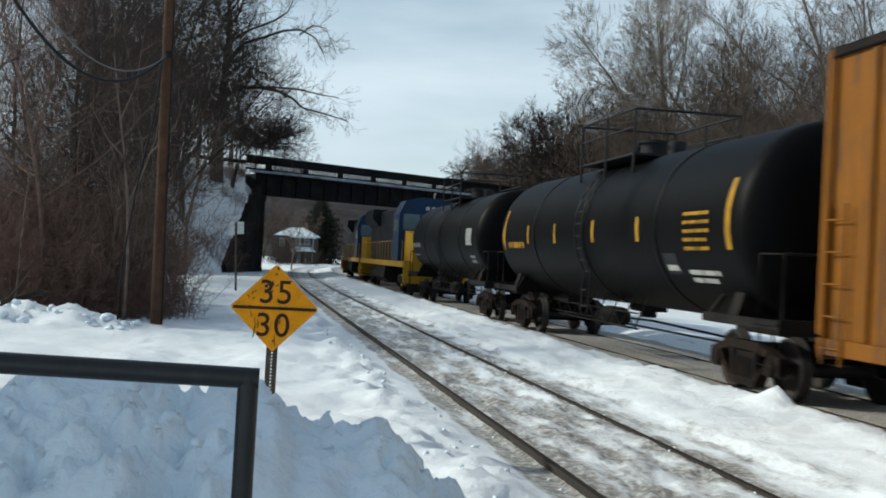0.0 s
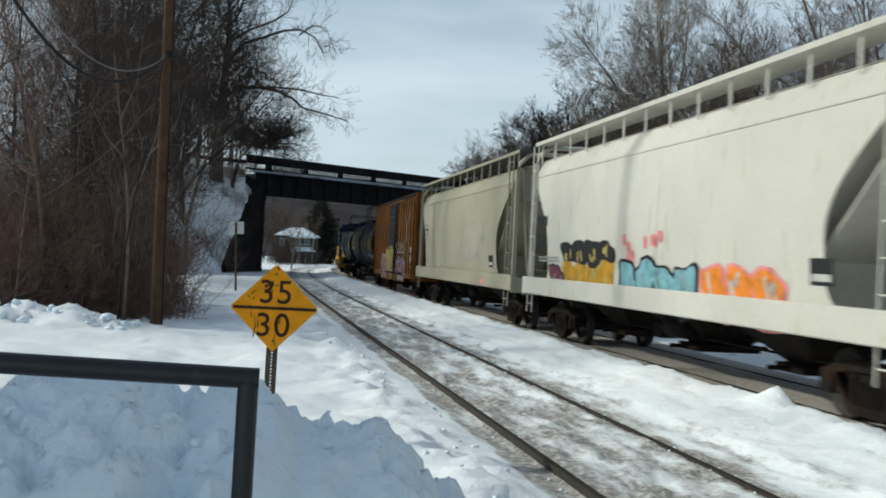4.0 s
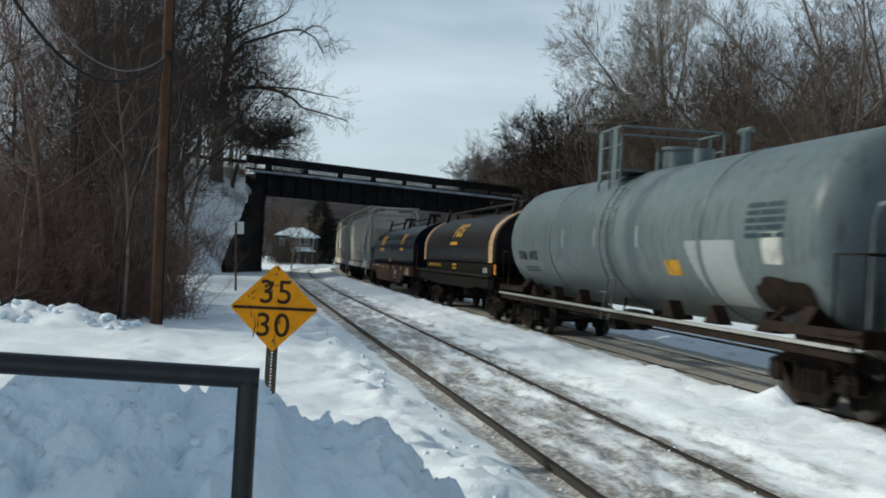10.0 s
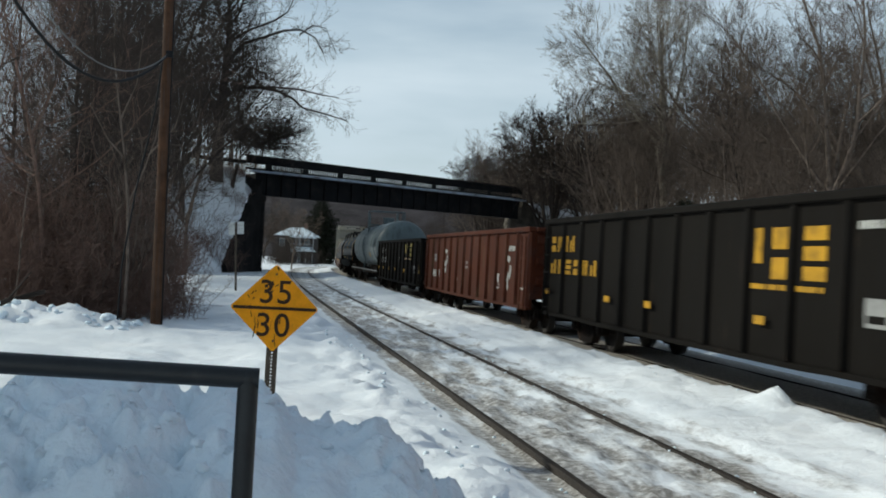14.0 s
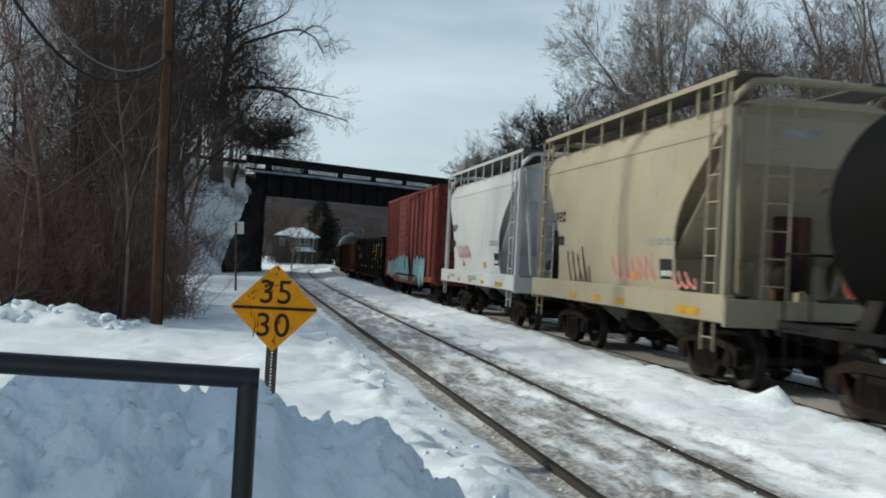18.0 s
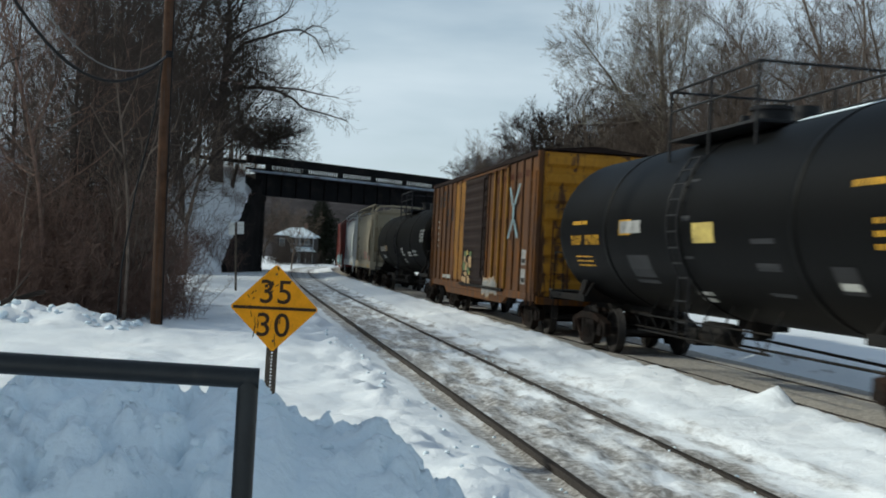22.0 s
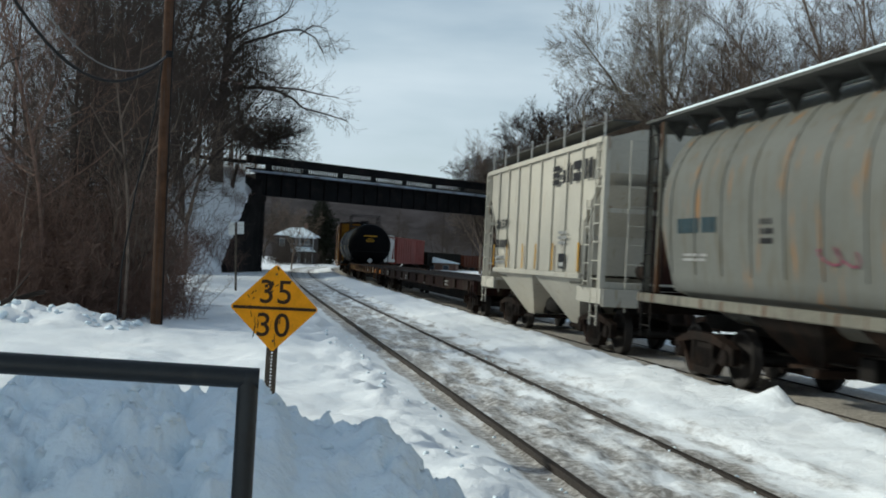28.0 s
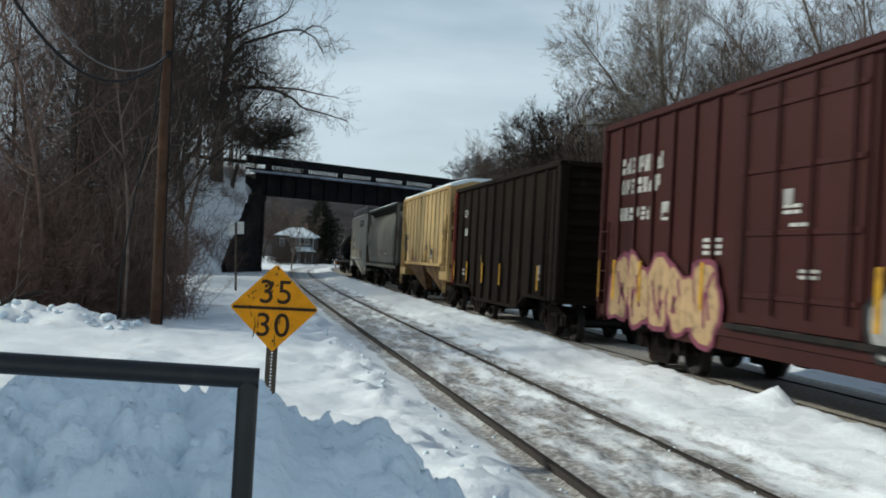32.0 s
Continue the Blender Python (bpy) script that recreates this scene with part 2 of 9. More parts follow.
# ---- mesh building ----
class Geo:
    """Vertices and faces of one mesh in the making."""

    def __init__(self):
        self.v, self.f, self.smooth = [], [], []

    def add(self, verts, faces, smooth=False):
        o = len(self.v)
        self.v.extend(tuple(p) for p in verts)
        self.f.extend(tuple(o + i for i in f) for f in faces)
        self.smooth.extend([smooth] * len(faces))
        return self

    def box(self, x0, x1, y0, y1, z0, z1, c=0.012):
        c = min(c, abs(x1 - x0) / 3, abs(y1 - y0) / 3, abs(z1 - z0) / 3)
        if c < 0.002:
            v = [(x, y, z) for z in (z0, z1) for y in (y0, y1) for x in (x0, x1)]
            return self.add(v, [(0, 2, 3, 1), (4, 5, 7, 6), (0, 1, 5, 4), (2, 6, 7, 3), (0, 4, 6, 2), (1, 3, 7, 5)])
        v = []
        for z, iz in ((z0, c), (z1, -c)):
            for y, iy in ((y0, c), (y1, -c)):
                for x, ix in ((x0, c), (x1, -c)):
                    v += [(x, y + iy, z + iz), (x + ix, y, z + iz), (x + ix, y + iy, z)]
        q = lambda i, k: i * 3 + k
        f = [(q(0, 0), q(4, 0), q(6, 0), q(2, 0)), (q(1, 0), q(3, 0), q(7, 0), q(5, 0)), (q(0, 1), q(1, 1), q(5, 1), q(4, 1)),
             (q(2, 1), q(6, 1), q(7, 1), q(3, 1)), (q(0, 2), q(2, 2), q(3, 2), q(1, 2)), (q(4, 2), q(5, 2), q(7, 2), q(6, 2))]
        for a_, b_, k1, k2 in ((0, 1, 1, 2), (2, 3, 1, 2), (4, 5, 1, 2), (6, 7, 1, 2), (0, 2, 0, 2), (1, 3, 0, 2), (4, 6, 0, 2), (5, 7, 0, 2), (0, 4, 0, 1), (1, 5, 0, 1), (2, 6, 0, 1), (3, 7, 0, 1)):
            f.append((q(a_, k1), q(b_, k1), q(b_, k2), q(a_, k2)))
        f += [(q(i, 0), q(i, 1), q(i, 2)) for i in range(8)]
        return self.add(v, f)

    def tube(self, pts, r, n=8, r1=None, caps=True, smooth=True):
        pts = [Vector(p) for p in pts]
        rings, m = [], len(pts)
        for i, p in enumerate(pts):
            d = (pts[min(i + 1, m - 1)] - pts[max(i - 1, 0)]).normalized()
            u = d.cross(Vector((0, 0, 1)) if abs(d.z) < 0.9 else Vector((1, 0, 0))).normalized()
            w = d.cross(u)
            rr = r if r1 is None else r + (r1 - r) * i / (m - 1)
            rings.append([p + (u * math.cos(t) + w * math.sin(t)) * rr for t in (2 * math.pi * (j + 0.5) / n for j in range(n))])
        f = [(i * n + j, i * n + (j + 1) % n, (i + 1) * n + (j + 1) % n, (i + 1) * n + j) for i in range(m - 1) for j in range(n)]
        self.add([p for ring in rings for p in ring], f, smooth)
        if caps:
            self.add(rings[0], [tuple(range(n))])
            self.add(rings[-1], [tuple(reversed(range(n)))])
        return self

    def prism(self, poly, axis, a0, a1):
        """A polygon extruded along an axis: (x, z) along y, (y, z) along x, (x, y) along z."""
        n = len(poly)
        put = {"y": lambda p, t: (p[0], t, p[1]), "x": lambda p, t: (t, p[0], p[1]), "z": lambda p, t: (p[0], p[1], t)}[axis]
        v = [put(p, a0) for p in poly] + [put(p, a1) for p in poly]
        return self.add(v, [tuple(range(n)), tuple(reversed(range(n, 2 * n)))] + [(i, n + i, n + (i + 1) % n, (i + 1) % n) for i in range(n)])

    def lathe(self, profile, cx, cz, n=36):
        """Rings about an axis along y; profile rows of (y, radius)."""
        v = [(cx + r * math.cos(t), y, cz + r * math.sin(t)) for y, r in profile for t in (2 * math.pi * j / n for j in range(n))]
        f = [(i * n + j, i * n + (j + 1) % n, (i + 1) * n + (j + 1) % n, (i + 1) * n + j) for i in range(len(profile) - 1) for j in range(n)]
        return self.add(v, f, True)

    def loft(self, loops, caps=True, smooth=False):
        n = len(loops[0])
        f = [(i * n + j, i * n + (j + 1) % n, (i + 1) * n + (j + 1) % n, (i + 1) * n + j) for i in range(len(loops) - 1) for j in range(n)]
        self.add([p for lp in loops for p in lp], f, smooth)
        if caps:
            self.add(loops[0], [tuple(range(n))])
            self.add(loops[-1], [tuple(reversed(range(n)))])
        return self

    def shear(self, k, m):
        """Slants what runs along y: x grows by k with each y, and y is scaled by m."""
        self.v = [(x + k * y, m * y, z) for x, y, z in self.v]
        return self

    def mesh(self, name, material):
        me = bpy.data.meshes.new(name)
        me.from_pydata(self.v, [], self.f)
        bm = bmesh.new()
        bm.from_mesh(me)
        bmesh.ops.recalc_face_normals(bm, faces=bm.faces)
        bm.to_mesh(me)
        bm.free()
        me.polygons.foreach_set("use_smooth", self.smooth)
        me.materials.append(M[material])
        return me


def part(name, g, material, parent, label=""):
    """One mesh object under a thing or a part."""
    data = g if isinstance(g, bpy.types.Mesh) else g.mesh(name, material)
    ob = new(name, data)
    ob.parent = parent
    return tagged(ob, label)


def thing(name, label, category, m=None, group="", kind=""):
    ob = new(name)
    ob.empty_display_size = 0.3
    if m:
        ob.matrix_world = m
    return tagged(ob, label, category, group, kind)


def solid(name, g, material, label="", category="", kind="", group=""):
    return tagged(new(name, g.mesh(name, material)), label, category, group, kind)


# ---- the line: straight, then easing into a right-hand curve ----
STEP = 0.5
PS = np.arange(-420, 540, STEP)
bend = np.clip(1.8133e-5 * (PS - 25.06), 0, 0.0022) + np.clip(np.minimum(1.3e-4 * (PS - 100), 0.9e-4 * (230 - PS)), 0, 0.0052)
PT = np.concatenate([[0], np.cumsum((bend[1:] + bend[:-1]) / 2 * STEP)])
PX = 8.55 + np.concatenate([[0], np.cumsum(np.sin((PT[1:] + PT[:-1]) / 2) * STEP)])
PY = -420 + np.concatenate([[0], np.cumsum(np.cos((PT[1:] + PT[:-1]) / 2) * STEP)])
NEAR = -4.98                       # the empty track lies this far to the left of the train's track


def on_line(s, off=0.0, z=0.0):
    x, y, th = np.interp(s, PS, PX), np.interp(s, PS, PY), np.interp(s, PS, PT)
    return Vector((x + off * math.cos(th), y - off * math.sin(th), z))


# ---- ground ----
A_END, B_END = Vector((1.2, 88.4, 0)), Vector((25.6, 104.5, 0))     # the bridge's two bearings, on its near face
AXIS = (B_END - A_END).normalized()
ACROSS = Vector((-AXIS.y, AXIS.x, 0))                                # away from the camera
SKEW = Vector((-0.2, 0.98, 0))                                       # the abutments run nearly along the tracks
SK_A, SK_Q = SKEW.dot(AXIS), SKEW.dot(ACROSS)
SKEW_R = Vector((0.16, 0.987, 0))
SK_RA, SK_RQ = SKEW_R.dot(AXIS), SKEW_R.dot(ACROSS)
SPAN = (B_END - A_END).length
DECK_TOP = 8.0
WING_NEAR, WING_FAR = Vector((-1.3, 80.5, 0)), Vector((0.95, 88.35, 0))


def smooth(a_, b_, x):
    t = min(1.0, max(0.0, (x - a_) / (b_ - a_)))
    return t * t * (3 - 2 * t)


def offsets(x, y):
    u2 = x - float(np.interp(y, PY, PX))
    return u2 - NEAR, u2


def lumps(x, y, sc, seed=0.0):
    return noise.fractal(Vector((x * sc, y * sc, seed)), 0.9, 2.1, 4)


def bank(x, y):
    """The road's embankment to both sides of the bridge."""
    d = Vector((x, y, 0)) - A_END
    q = d.dot(ACROSS) / SK_Q
    along = d.dot(AXIS) - q * SK_A
    h = DECK_TOP + 0.15
    if along < SPAN / 2:
        if along > -1.9 and q > -0.2:
            return 0.0
        h -= max(0.0, -0.5 - q, q - 9.5) / 1.45
        if q > 0.3:
            return max(0.0, h)
        s = min(1.0, max(0.0, (y - WING_NEAR.y) / (WING_FAR.y - WING_NEAR.y)))      # held back by the wing wall
        d = WING_NEAR.x + (WING_FAR.x - WING_NEAR.x) * s - x - 0.45
        return max(0.0, min(h, 0.35 + 7.6 * s + 1.1 * d)) if d > 0 else 0.0
    q = (Vector((x, y, 0)) - A_END).dot(ACROSS) / SK_RQ
    along = (Vector((x, y, 0)) - A_END).dot(AXIS) - q * SK_RA
    if along < SPAN + 2.2 + max(0.0, q - 6.5) * 1.2 or q < 1.4:
        return max(0.0, min(3.0, (along - SPAN - 12) * 0.5)) if q < 0.25 and along > SPAN + 12 else 0.0
    wing = max(0.6, h - max(0.0, along - SPAN - 1.6) * 0.86)
    return max(0.0, min(h - max(0.0, q - 9.5) / 1.45, wing + max(0.0, q - 0.4) * 0.9))


def ground_z(x, y):
    u1, u2 = offsets(x, y)
    w = 1.0 if y < 70 else max(0.2, 1 - (y - 70) / 80)
    if u1 < -0.80:                                                   # snow field left of the empty track
        z = -0.105 + 0.045 * smooth(-0.95, -1.35, u1) + 0.12 * smooth(-1.3, -3.2, u1)
        z += smooth(-0.9, -2.0, u1) * (0.09 * lumps(x, y, 0.7) + 0.02 * lumps(x, y, 2.6, 5)) * w
        if y < 75:                                                   # ploughed windrow with knobs of snow
            crest = -1.72 + 0.12 * lumps(x * 0.3, y, 0.6, 15)
            side = (u1 - crest) / (0.34 if u1 > crest else 0.52)
            knob = max(0.0, 0.42 + 0.75 * lumps(x * 0.9, y * 0.8, 1.25, 9) + 0.35 * lumps(x, y, 3.2, 17))
            z += 0.20 * math.exp(-side * side) * knob * w
        z += 0.34 * math.exp(-((y - 23.2) / 1.7) ** 2) * smooth(-2.0, -3.6, x) * (0.8 + 0.7 * lumps(x, y, 1.6, 3) + 0.45 * lumps(x, y, 4.0, 6))
        z += 0.35 * math.exp(-((y - 52) / 3.0) ** 2) * smooth(-0.5, -2.5, x)
        if x < -6:
            z += min(5.0, 0.05 * (-6 - x))
    elif u1 < 0.80:                                                  # packed between the rails
        z = -0.055 + (0.06 * lumps(x * 1.0, y * 0.35, 2.4, 2) + 0.045 * lumps(x, y, 5.0, 4)) * smooth(0.80, 0.60, abs(u1))
        z += 0.03 * smooth(0.45, 0.70, u1)
        z -= 0.02 * (1 - smooth(0.0, 0.06, 0.80 - u1)) + 0.05 * (1 - smooth(0.0, 0.1, u1 + 0.80))
    elif u2 < -1.35:                                                 # ploughed ridge between the two tracks
        top = 0.25 + 0.05 * lumps(x * 0.6, y * 0.8, 1.0, 7) + 0.03 * lumps(x, y, 3.0, 8) + 0.035 * lumps(x * 0.35, y, 2.0, 19)
        cut = 1.42 + 0.07 * lumps(x * 0.4, y, 0.9, 18)               # edge left by the plough
        rise = 0.08 * smooth(0.9, cut - 0.08, u1) + 0.24 * smooth(cut - 0.06, cut + 0.08, u1) + 0.68 * min(1.0, max(0.0, (u1 - cut) / 1.35))
        fall = 1 - smooth(-2.06, -1.60, u2)
        z = -0.03 + (top + 0.03) * rise * fall + 0.02 * lumps(x, y, 5.0, 1) * smooth(0.85, 1.2, u1)
        if y < 60:                                                   # furrows along the ridge, and crumbs beside the rail
            z += (0.040 * lumps(u1 * 2.6, y * 0.22, 1.0, 23) + 0.022 * lumps(u1 * 1.5, y * 0.9, 2.6, 24)) * rise * fall
            z += 0.085 * max(0.0, lumps(x, y, 3.4, 25) - 0.02) * math.exp(-((u1 - 0.88) / 0.09) ** 2)
        z += 0.14 * math.exp(-((x - 6.5) / 0.22) ** 2 - ((y - 12.4) / 0.30) ** 2)
    elif u2 < 1.7:
        z = -0.012 + 0.014 * lumps(x * 1.5, y * 0.4, 1.5, 6)
    else:
        z = -0.12 + 0.10 * lumps(x, y, 0.7, 11) + 0.20 * smooth(2.2, 3.4, u2) * (1 - smooth(3.4, 5.5, u2))
        if u2 > 15:
            z += min(9.0, 0.055 * (u2 - 15))
    if y > 60:
        z = max(z, bank(x, y) + (0.25 * lumps(x, y, 0.5, 13) if bank(x, y) > 0.3 else 0))
    return z


def spaced(*runs):
    out = []
    for a_, b_, st in runs:
        out += list(np.arange(a_, b_, st))
    return np.array(out)


far = lambda x0, x1, k: [x0 + (x1 - x0) * (i / k) ** 3 for i in range(k + 1)]
xs = np.concatenate([[-v for v in reversed(far(40, 3000, 14))], spaced((-39, -8, 0.8), (-8, -2, 0.2), (-2, 9.2, 0.085), (9.2, 14, 0.3), (14, 45, 0.9)), far(45, 3000, 14)])
ys = np.concatenate([[-v for v in reversed(far(20, 3000, 10))], spaced((-18, 3, 1.2), (3, 18, 0.11), (18, 40, 0.25), (40, 70, 0.6), (70, 125, 0.8), (125, 200, 3)), far(200, 3000, 18)])
gx, gy = len(xs), len(ys)
verts, dirt = [], []
for y in ys:
    for x in xs:
        verts.append((x, y, ground_z(x, y)))
        u1, u2 = offsets(x, y)
        d = 0.0
        if -1.5 < u1 < 1.9:
            d = 0.60 + 0.22 * smooth(-0.05, -0.55, u1) if abs(u1) < 0.70 else (0.56 + 0.3 * smooth(1.02, 0.84, u1) - 0.22 * smooth(1.1, 1.6, u1)) * (1 - smooth(1.50, 1.85, u1)) if u1 > 0 else 0.84 * (1 - smooth(0.98, 1.2, -u1))
        elif abs(u2) < 2.2:
            d = 1.25 * (1 - smooth(1.8, 2.2, abs(u2)))
        elif x < -3.4 and y > 25:
            d = 0.45 * smooth(25, 28, y)
        elif u2 > 12:
            d = 0.42
        elif 1.7 < u2 < 7:
            d = 0.28
        dirt.append(d)
me = bpy.data.meshes.new("ground")
me.from_pydata(verts, [], [(j * gx + i, j * gx + i + 1, (j + 1) * gx + i + 1, (j + 1) * gx + i) for j in range(gy - 1) for i in range(gx - 1)])
me.polygons.foreach_set("use_smooth", [True] * len(me.polygons))
me.attributes.new("dirt", "FLOAT", "POINT").data.foreach_set("value", dirt)


def snow_ground():
    m = bpy.data.materials.new("snow_ground")
    m.use_nodes = True
    n, k = m.node_tree.nodes, m.node_tree.links.new
    bsdf = n["Principled BSDF"]
    co, at = n.new("ShaderNodeTexCoord"), n.new("ShaderNodeAttribute")
    at.attribute_name = "dirt"
    mp = n.new("ShaderNodeMapping")
    mp.inputs["Scale"].default_value = (1.0, 0.26, 1.0)
    k(co.outputs["Object"], mp.inputs["Vector"])

    def noi(sc, det, src):
        x = n.new("ShaderNodeTexNoise")
        x.inputs["Scale"].default_value, x.inputs["Detail"].default_value, x.inputs["Roughness"].default_value = sc, det, 0.62
        k(src, x.inputs["Vector"])
        return x.outputs["Fac"]

    def math_(op, a_, b_):
        x = n.new("ShaderNodeMath")
        x.operation = op
        for i, v in enumerate((a_, b_)):
            if isinstance(v, float):
                x.inputs[i].default_value = v
            else:
                k(v, x.inputs[i])
        return x.outputs[0]

    def ramp(fac, *stops):
        r = n.new("ShaderNodeValToRGB")
        while len(r.color_ramp.elements) < len(stops):
            r.color_ramp.elements.new(0.5)
        for el, (p, c) in zip(r.color_ramp.elements, stops):
            el.position, el.color = p, (*c, 1)
        k(fac, r.inputs["Fac"])
        return r.outputs["Color"]

    patch = noi(2.6, 9.0, mp.outputs["Vector"])
    amount = math_("SUBTRACT", math_("ADD", at.outputs["Fac"], math_("MULTIPLY", math_("SUBTRACT", patch, 0.5), 2.2)), 0.25)
    f = ramp(amount, (0.14, (0, 0, 0)), (0.52, (1, 1, 1)))
    clear = math_("MULTIPLY", at.outputs["Fac"], 8.0)
    gate = ramp(clear, (0.02, (0, 0, 0)), (0.9, (1, 1, 1)))
    fine = noi(13.0, 7.0, co.outputs["Object"])
    white = ramp(noi(0.7, 4.0, co.outputs["Object"]), (0.3, (0.83, 0.865, 0.893)), (0.7, (0.895, 0.912, 0.923)))
    grey = ramp(fine, (0.34, (0.13, 0.117, 0.102)), (0.50, (0.30, 0.28, 0.255)), (0.64, (0.60, 0.58, 0.555)))
    mul = n.new("ShaderNodeMix")
    mul.data_type, mul.blend_type = "RGBA", "MULTIPLY"
    mul.inputs["Factor"].default_value = 1.0
    k(f, mul.inputs["A"])
    k(gate, mul.inputs["B"])
    mx = n.new("ShaderNodeMix")
    mx.data_type = "RGBA"
    k(mul.outputs["Result"], mx.inputs["Factor"])
    k(white, mx.inputs["A"])
    k(grey, mx.inputs["B"])
    wet = n.new("ShaderNodeMix")
    wet.data_type = "RGBA"
    k(ramp(at.outputs["Fac"], (0.86, (0, 0, 0)), (0.98, (0.85, 0.85, 0.85))), wet.inputs["Factor"])
    k(mx.outputs["Result"], wet.inputs["A"])
    k(ramp(fine, (0.35, (0.29, 0.255, 0.215)), (0.62, (0.54, 0.50, 0.445))), wet.inputs["B"])
    k(wet.outputs["Result"], bsdf.inputs["Base Color"])
    bsdf.inputs["Roughness"].default_value = 0.6
    b = n.new("ShaderNodeBump")
    b.inputs["Strength"].default_value, b.inputs["Distance"].default_value = 0.7, 0.05
    k(noi(5.0, 8.0, co.outputs["Object"]), b.inputs["Height"])
    k(b.outputs["Normal"], bsdf.inputs["Normal"])
    return m


me.materials.append(snow_ground())
tagged(new("ground", me), "snow-covered ground with dirty packed snow along the tracks", "ground", kind="structure")


# ---- tracks ----
def rail_run(off, s0, s1):
    prof = [(-0.070, -0.17), (0.070, -0.17), (0.070, -0.155), (0.012, -0.135), (0.012, -0.04), (0.036, -0.03), (0.034, -0.003), (-0.034, -0.003),
            (-0.036, -0.03), (-0.012, -0.04), (-0.012, -0.135), (-0.070, -0.155)]
    loops = []
    for s in list(np.arange(s0, 60, 4.0)) + list(np.arange(60, s1, 3.0)):
        th, c = float(np.interp(s, PS, PT)), on_line(s, off)
        loops.append([(c.x + px * math.cos(th), c.y - px * math.sin(th), pz) for px, pz in prof])
    return Geo().loft(loops)


def rail_head(off, s0, s1):
    loops = []
    for s in list(np.arange(s0, 60, 4.0)) + list(np.arange(60, s1, 3.0)):
        th, c = float(np.interp(s, PS, PT)), on_line(s, off)
        loops.append([(c.x + px * math.cos(th), c.y - px * math.sin(th), pz) for px, pz in ((-0.026, -0.004), (0.026, -0.004), (0.026, 0.001), (-0.026, 0.001))])
    return Geo().loft(loops)


for name, mid, label in (("track_1", NEAR, "empty railway track with two dark rails in packed snow"), ("track_2", 0.0, "railway track under the train, dirty with brown slush")):
    tr = thing(name, label, "track", kind="structure")
    for side in (-0.7525, 0.7525):
        r = part("rail", rail_run(mid + side, -14, 260), "rail_side", tr, "rusty steel rail")
        part("railhead", rail_head(mid + side, -14, 260), "rail_top", r, "worn dull steel running surface")


# ---- heaped snow before the railing ----
def clod(x, y, sc, seed):
    """Rounded lumps that meet in creases."""
    d = noise.voronoi(Vector((x * sc, y * sc, seed)))[0][0]
    return math.sqrt(max(0.0, 0.55 - d * d)) - 0.5


def puff(x, y, sc, seed):
    """Round crumbs with sharp creases between them."""
    return abs(noise.noise(Vector((x * sc, y * sc, seed))))


def heap_z(x, y):
    wx, wy = x + 0.12 * lumps(x, y, 2.2, 41), y + 0.12 * lumps(x, y, 2.2, 42)
    side = 1.10 + 0.05 * math.exp(-((x + 0.6) / 0.35) ** 2) - 0.07 * smooth(-0.8, -1.3, x) - 0.10 * math.exp(-((x + 0.23) / 0.09) ** 2) + 0.04 * math.exp(-(x / 0.12) ** 2)
    side -= 0.11 * smooth(0.15, 0.26, x) + 0.62 * smooth(0.40, 1.6, x) + 0.42 * smooth(1.2, 2.3, x)
    gap = abs(y - 5.2)
    ridge = math.exp(-max(0.0, gap - 0.25) ** 2 / (1.7 if y < 5.2 else 0.8))
    z = (side + 0.1) * ridge - 0.1
    k = smooth(0.05, 0.5, z)
    rough = smooth(-0.15, 0.25, lumps(x, y, 1.3, 45) + 0.16)
    z += k * (0.11 * lumps(x, y, 1.5, 21) + 0.11 * clod(wx, wy, 2.9, 0.5) + (0.02 + 0.07 * rough) * clod(wx, wy, 5.8, 1.5) + (0.01 + 0.03 * rough) * clod(wx, wy, 12.0, 2.5) + (0.05 + 0.10 * rough) * puff(wx, wy, 5.0, 53) + (0.03 + 0.06 * rough) * puff(x, y, 10.0, 54) + (0.012 + 0.028 * rough) * puff(x, y, 21.0, 55) - 0.06)
    z -= k * 0.14 * rough * max(0.0, -lumps(x, y, 3.3, 47))
    foot = smooth(3.3, 3.85, y + 0.12 * lumps(x, y, 1.7, 48)) * smooth(2.6, 2.2, abs(x) + 0.1 * lumps(x, y, 1.7, 49))
    return (z + 0.12) * foot - 0.12


hx, hy = np.arange(-2.6, 2.6, 0.021), np.arange(3.3, 7.2, 0.021)
me = bpy.data.meshes.new("snow_heap")
me.from_pydata([(x, y, heap_z(x, y)) for y in hy for x in hx], [], [(j * len(hx) + i, j * len(hx) + i + 1, (j + 1) * len(hx) + i + 1, (j + 1) * len(hx) + i)
               for j in range(len(hy) - 1) for i in range(len(hx) - 1)])
me.polygons.foreach_set("use_smooth", [True] * len(me.polygons))
me.materials.append(M["snow"])
tagged(new("snow_heap", me), "lumpy ploughed heap of clean white snow behind the railing", "snow", kind="stuff")

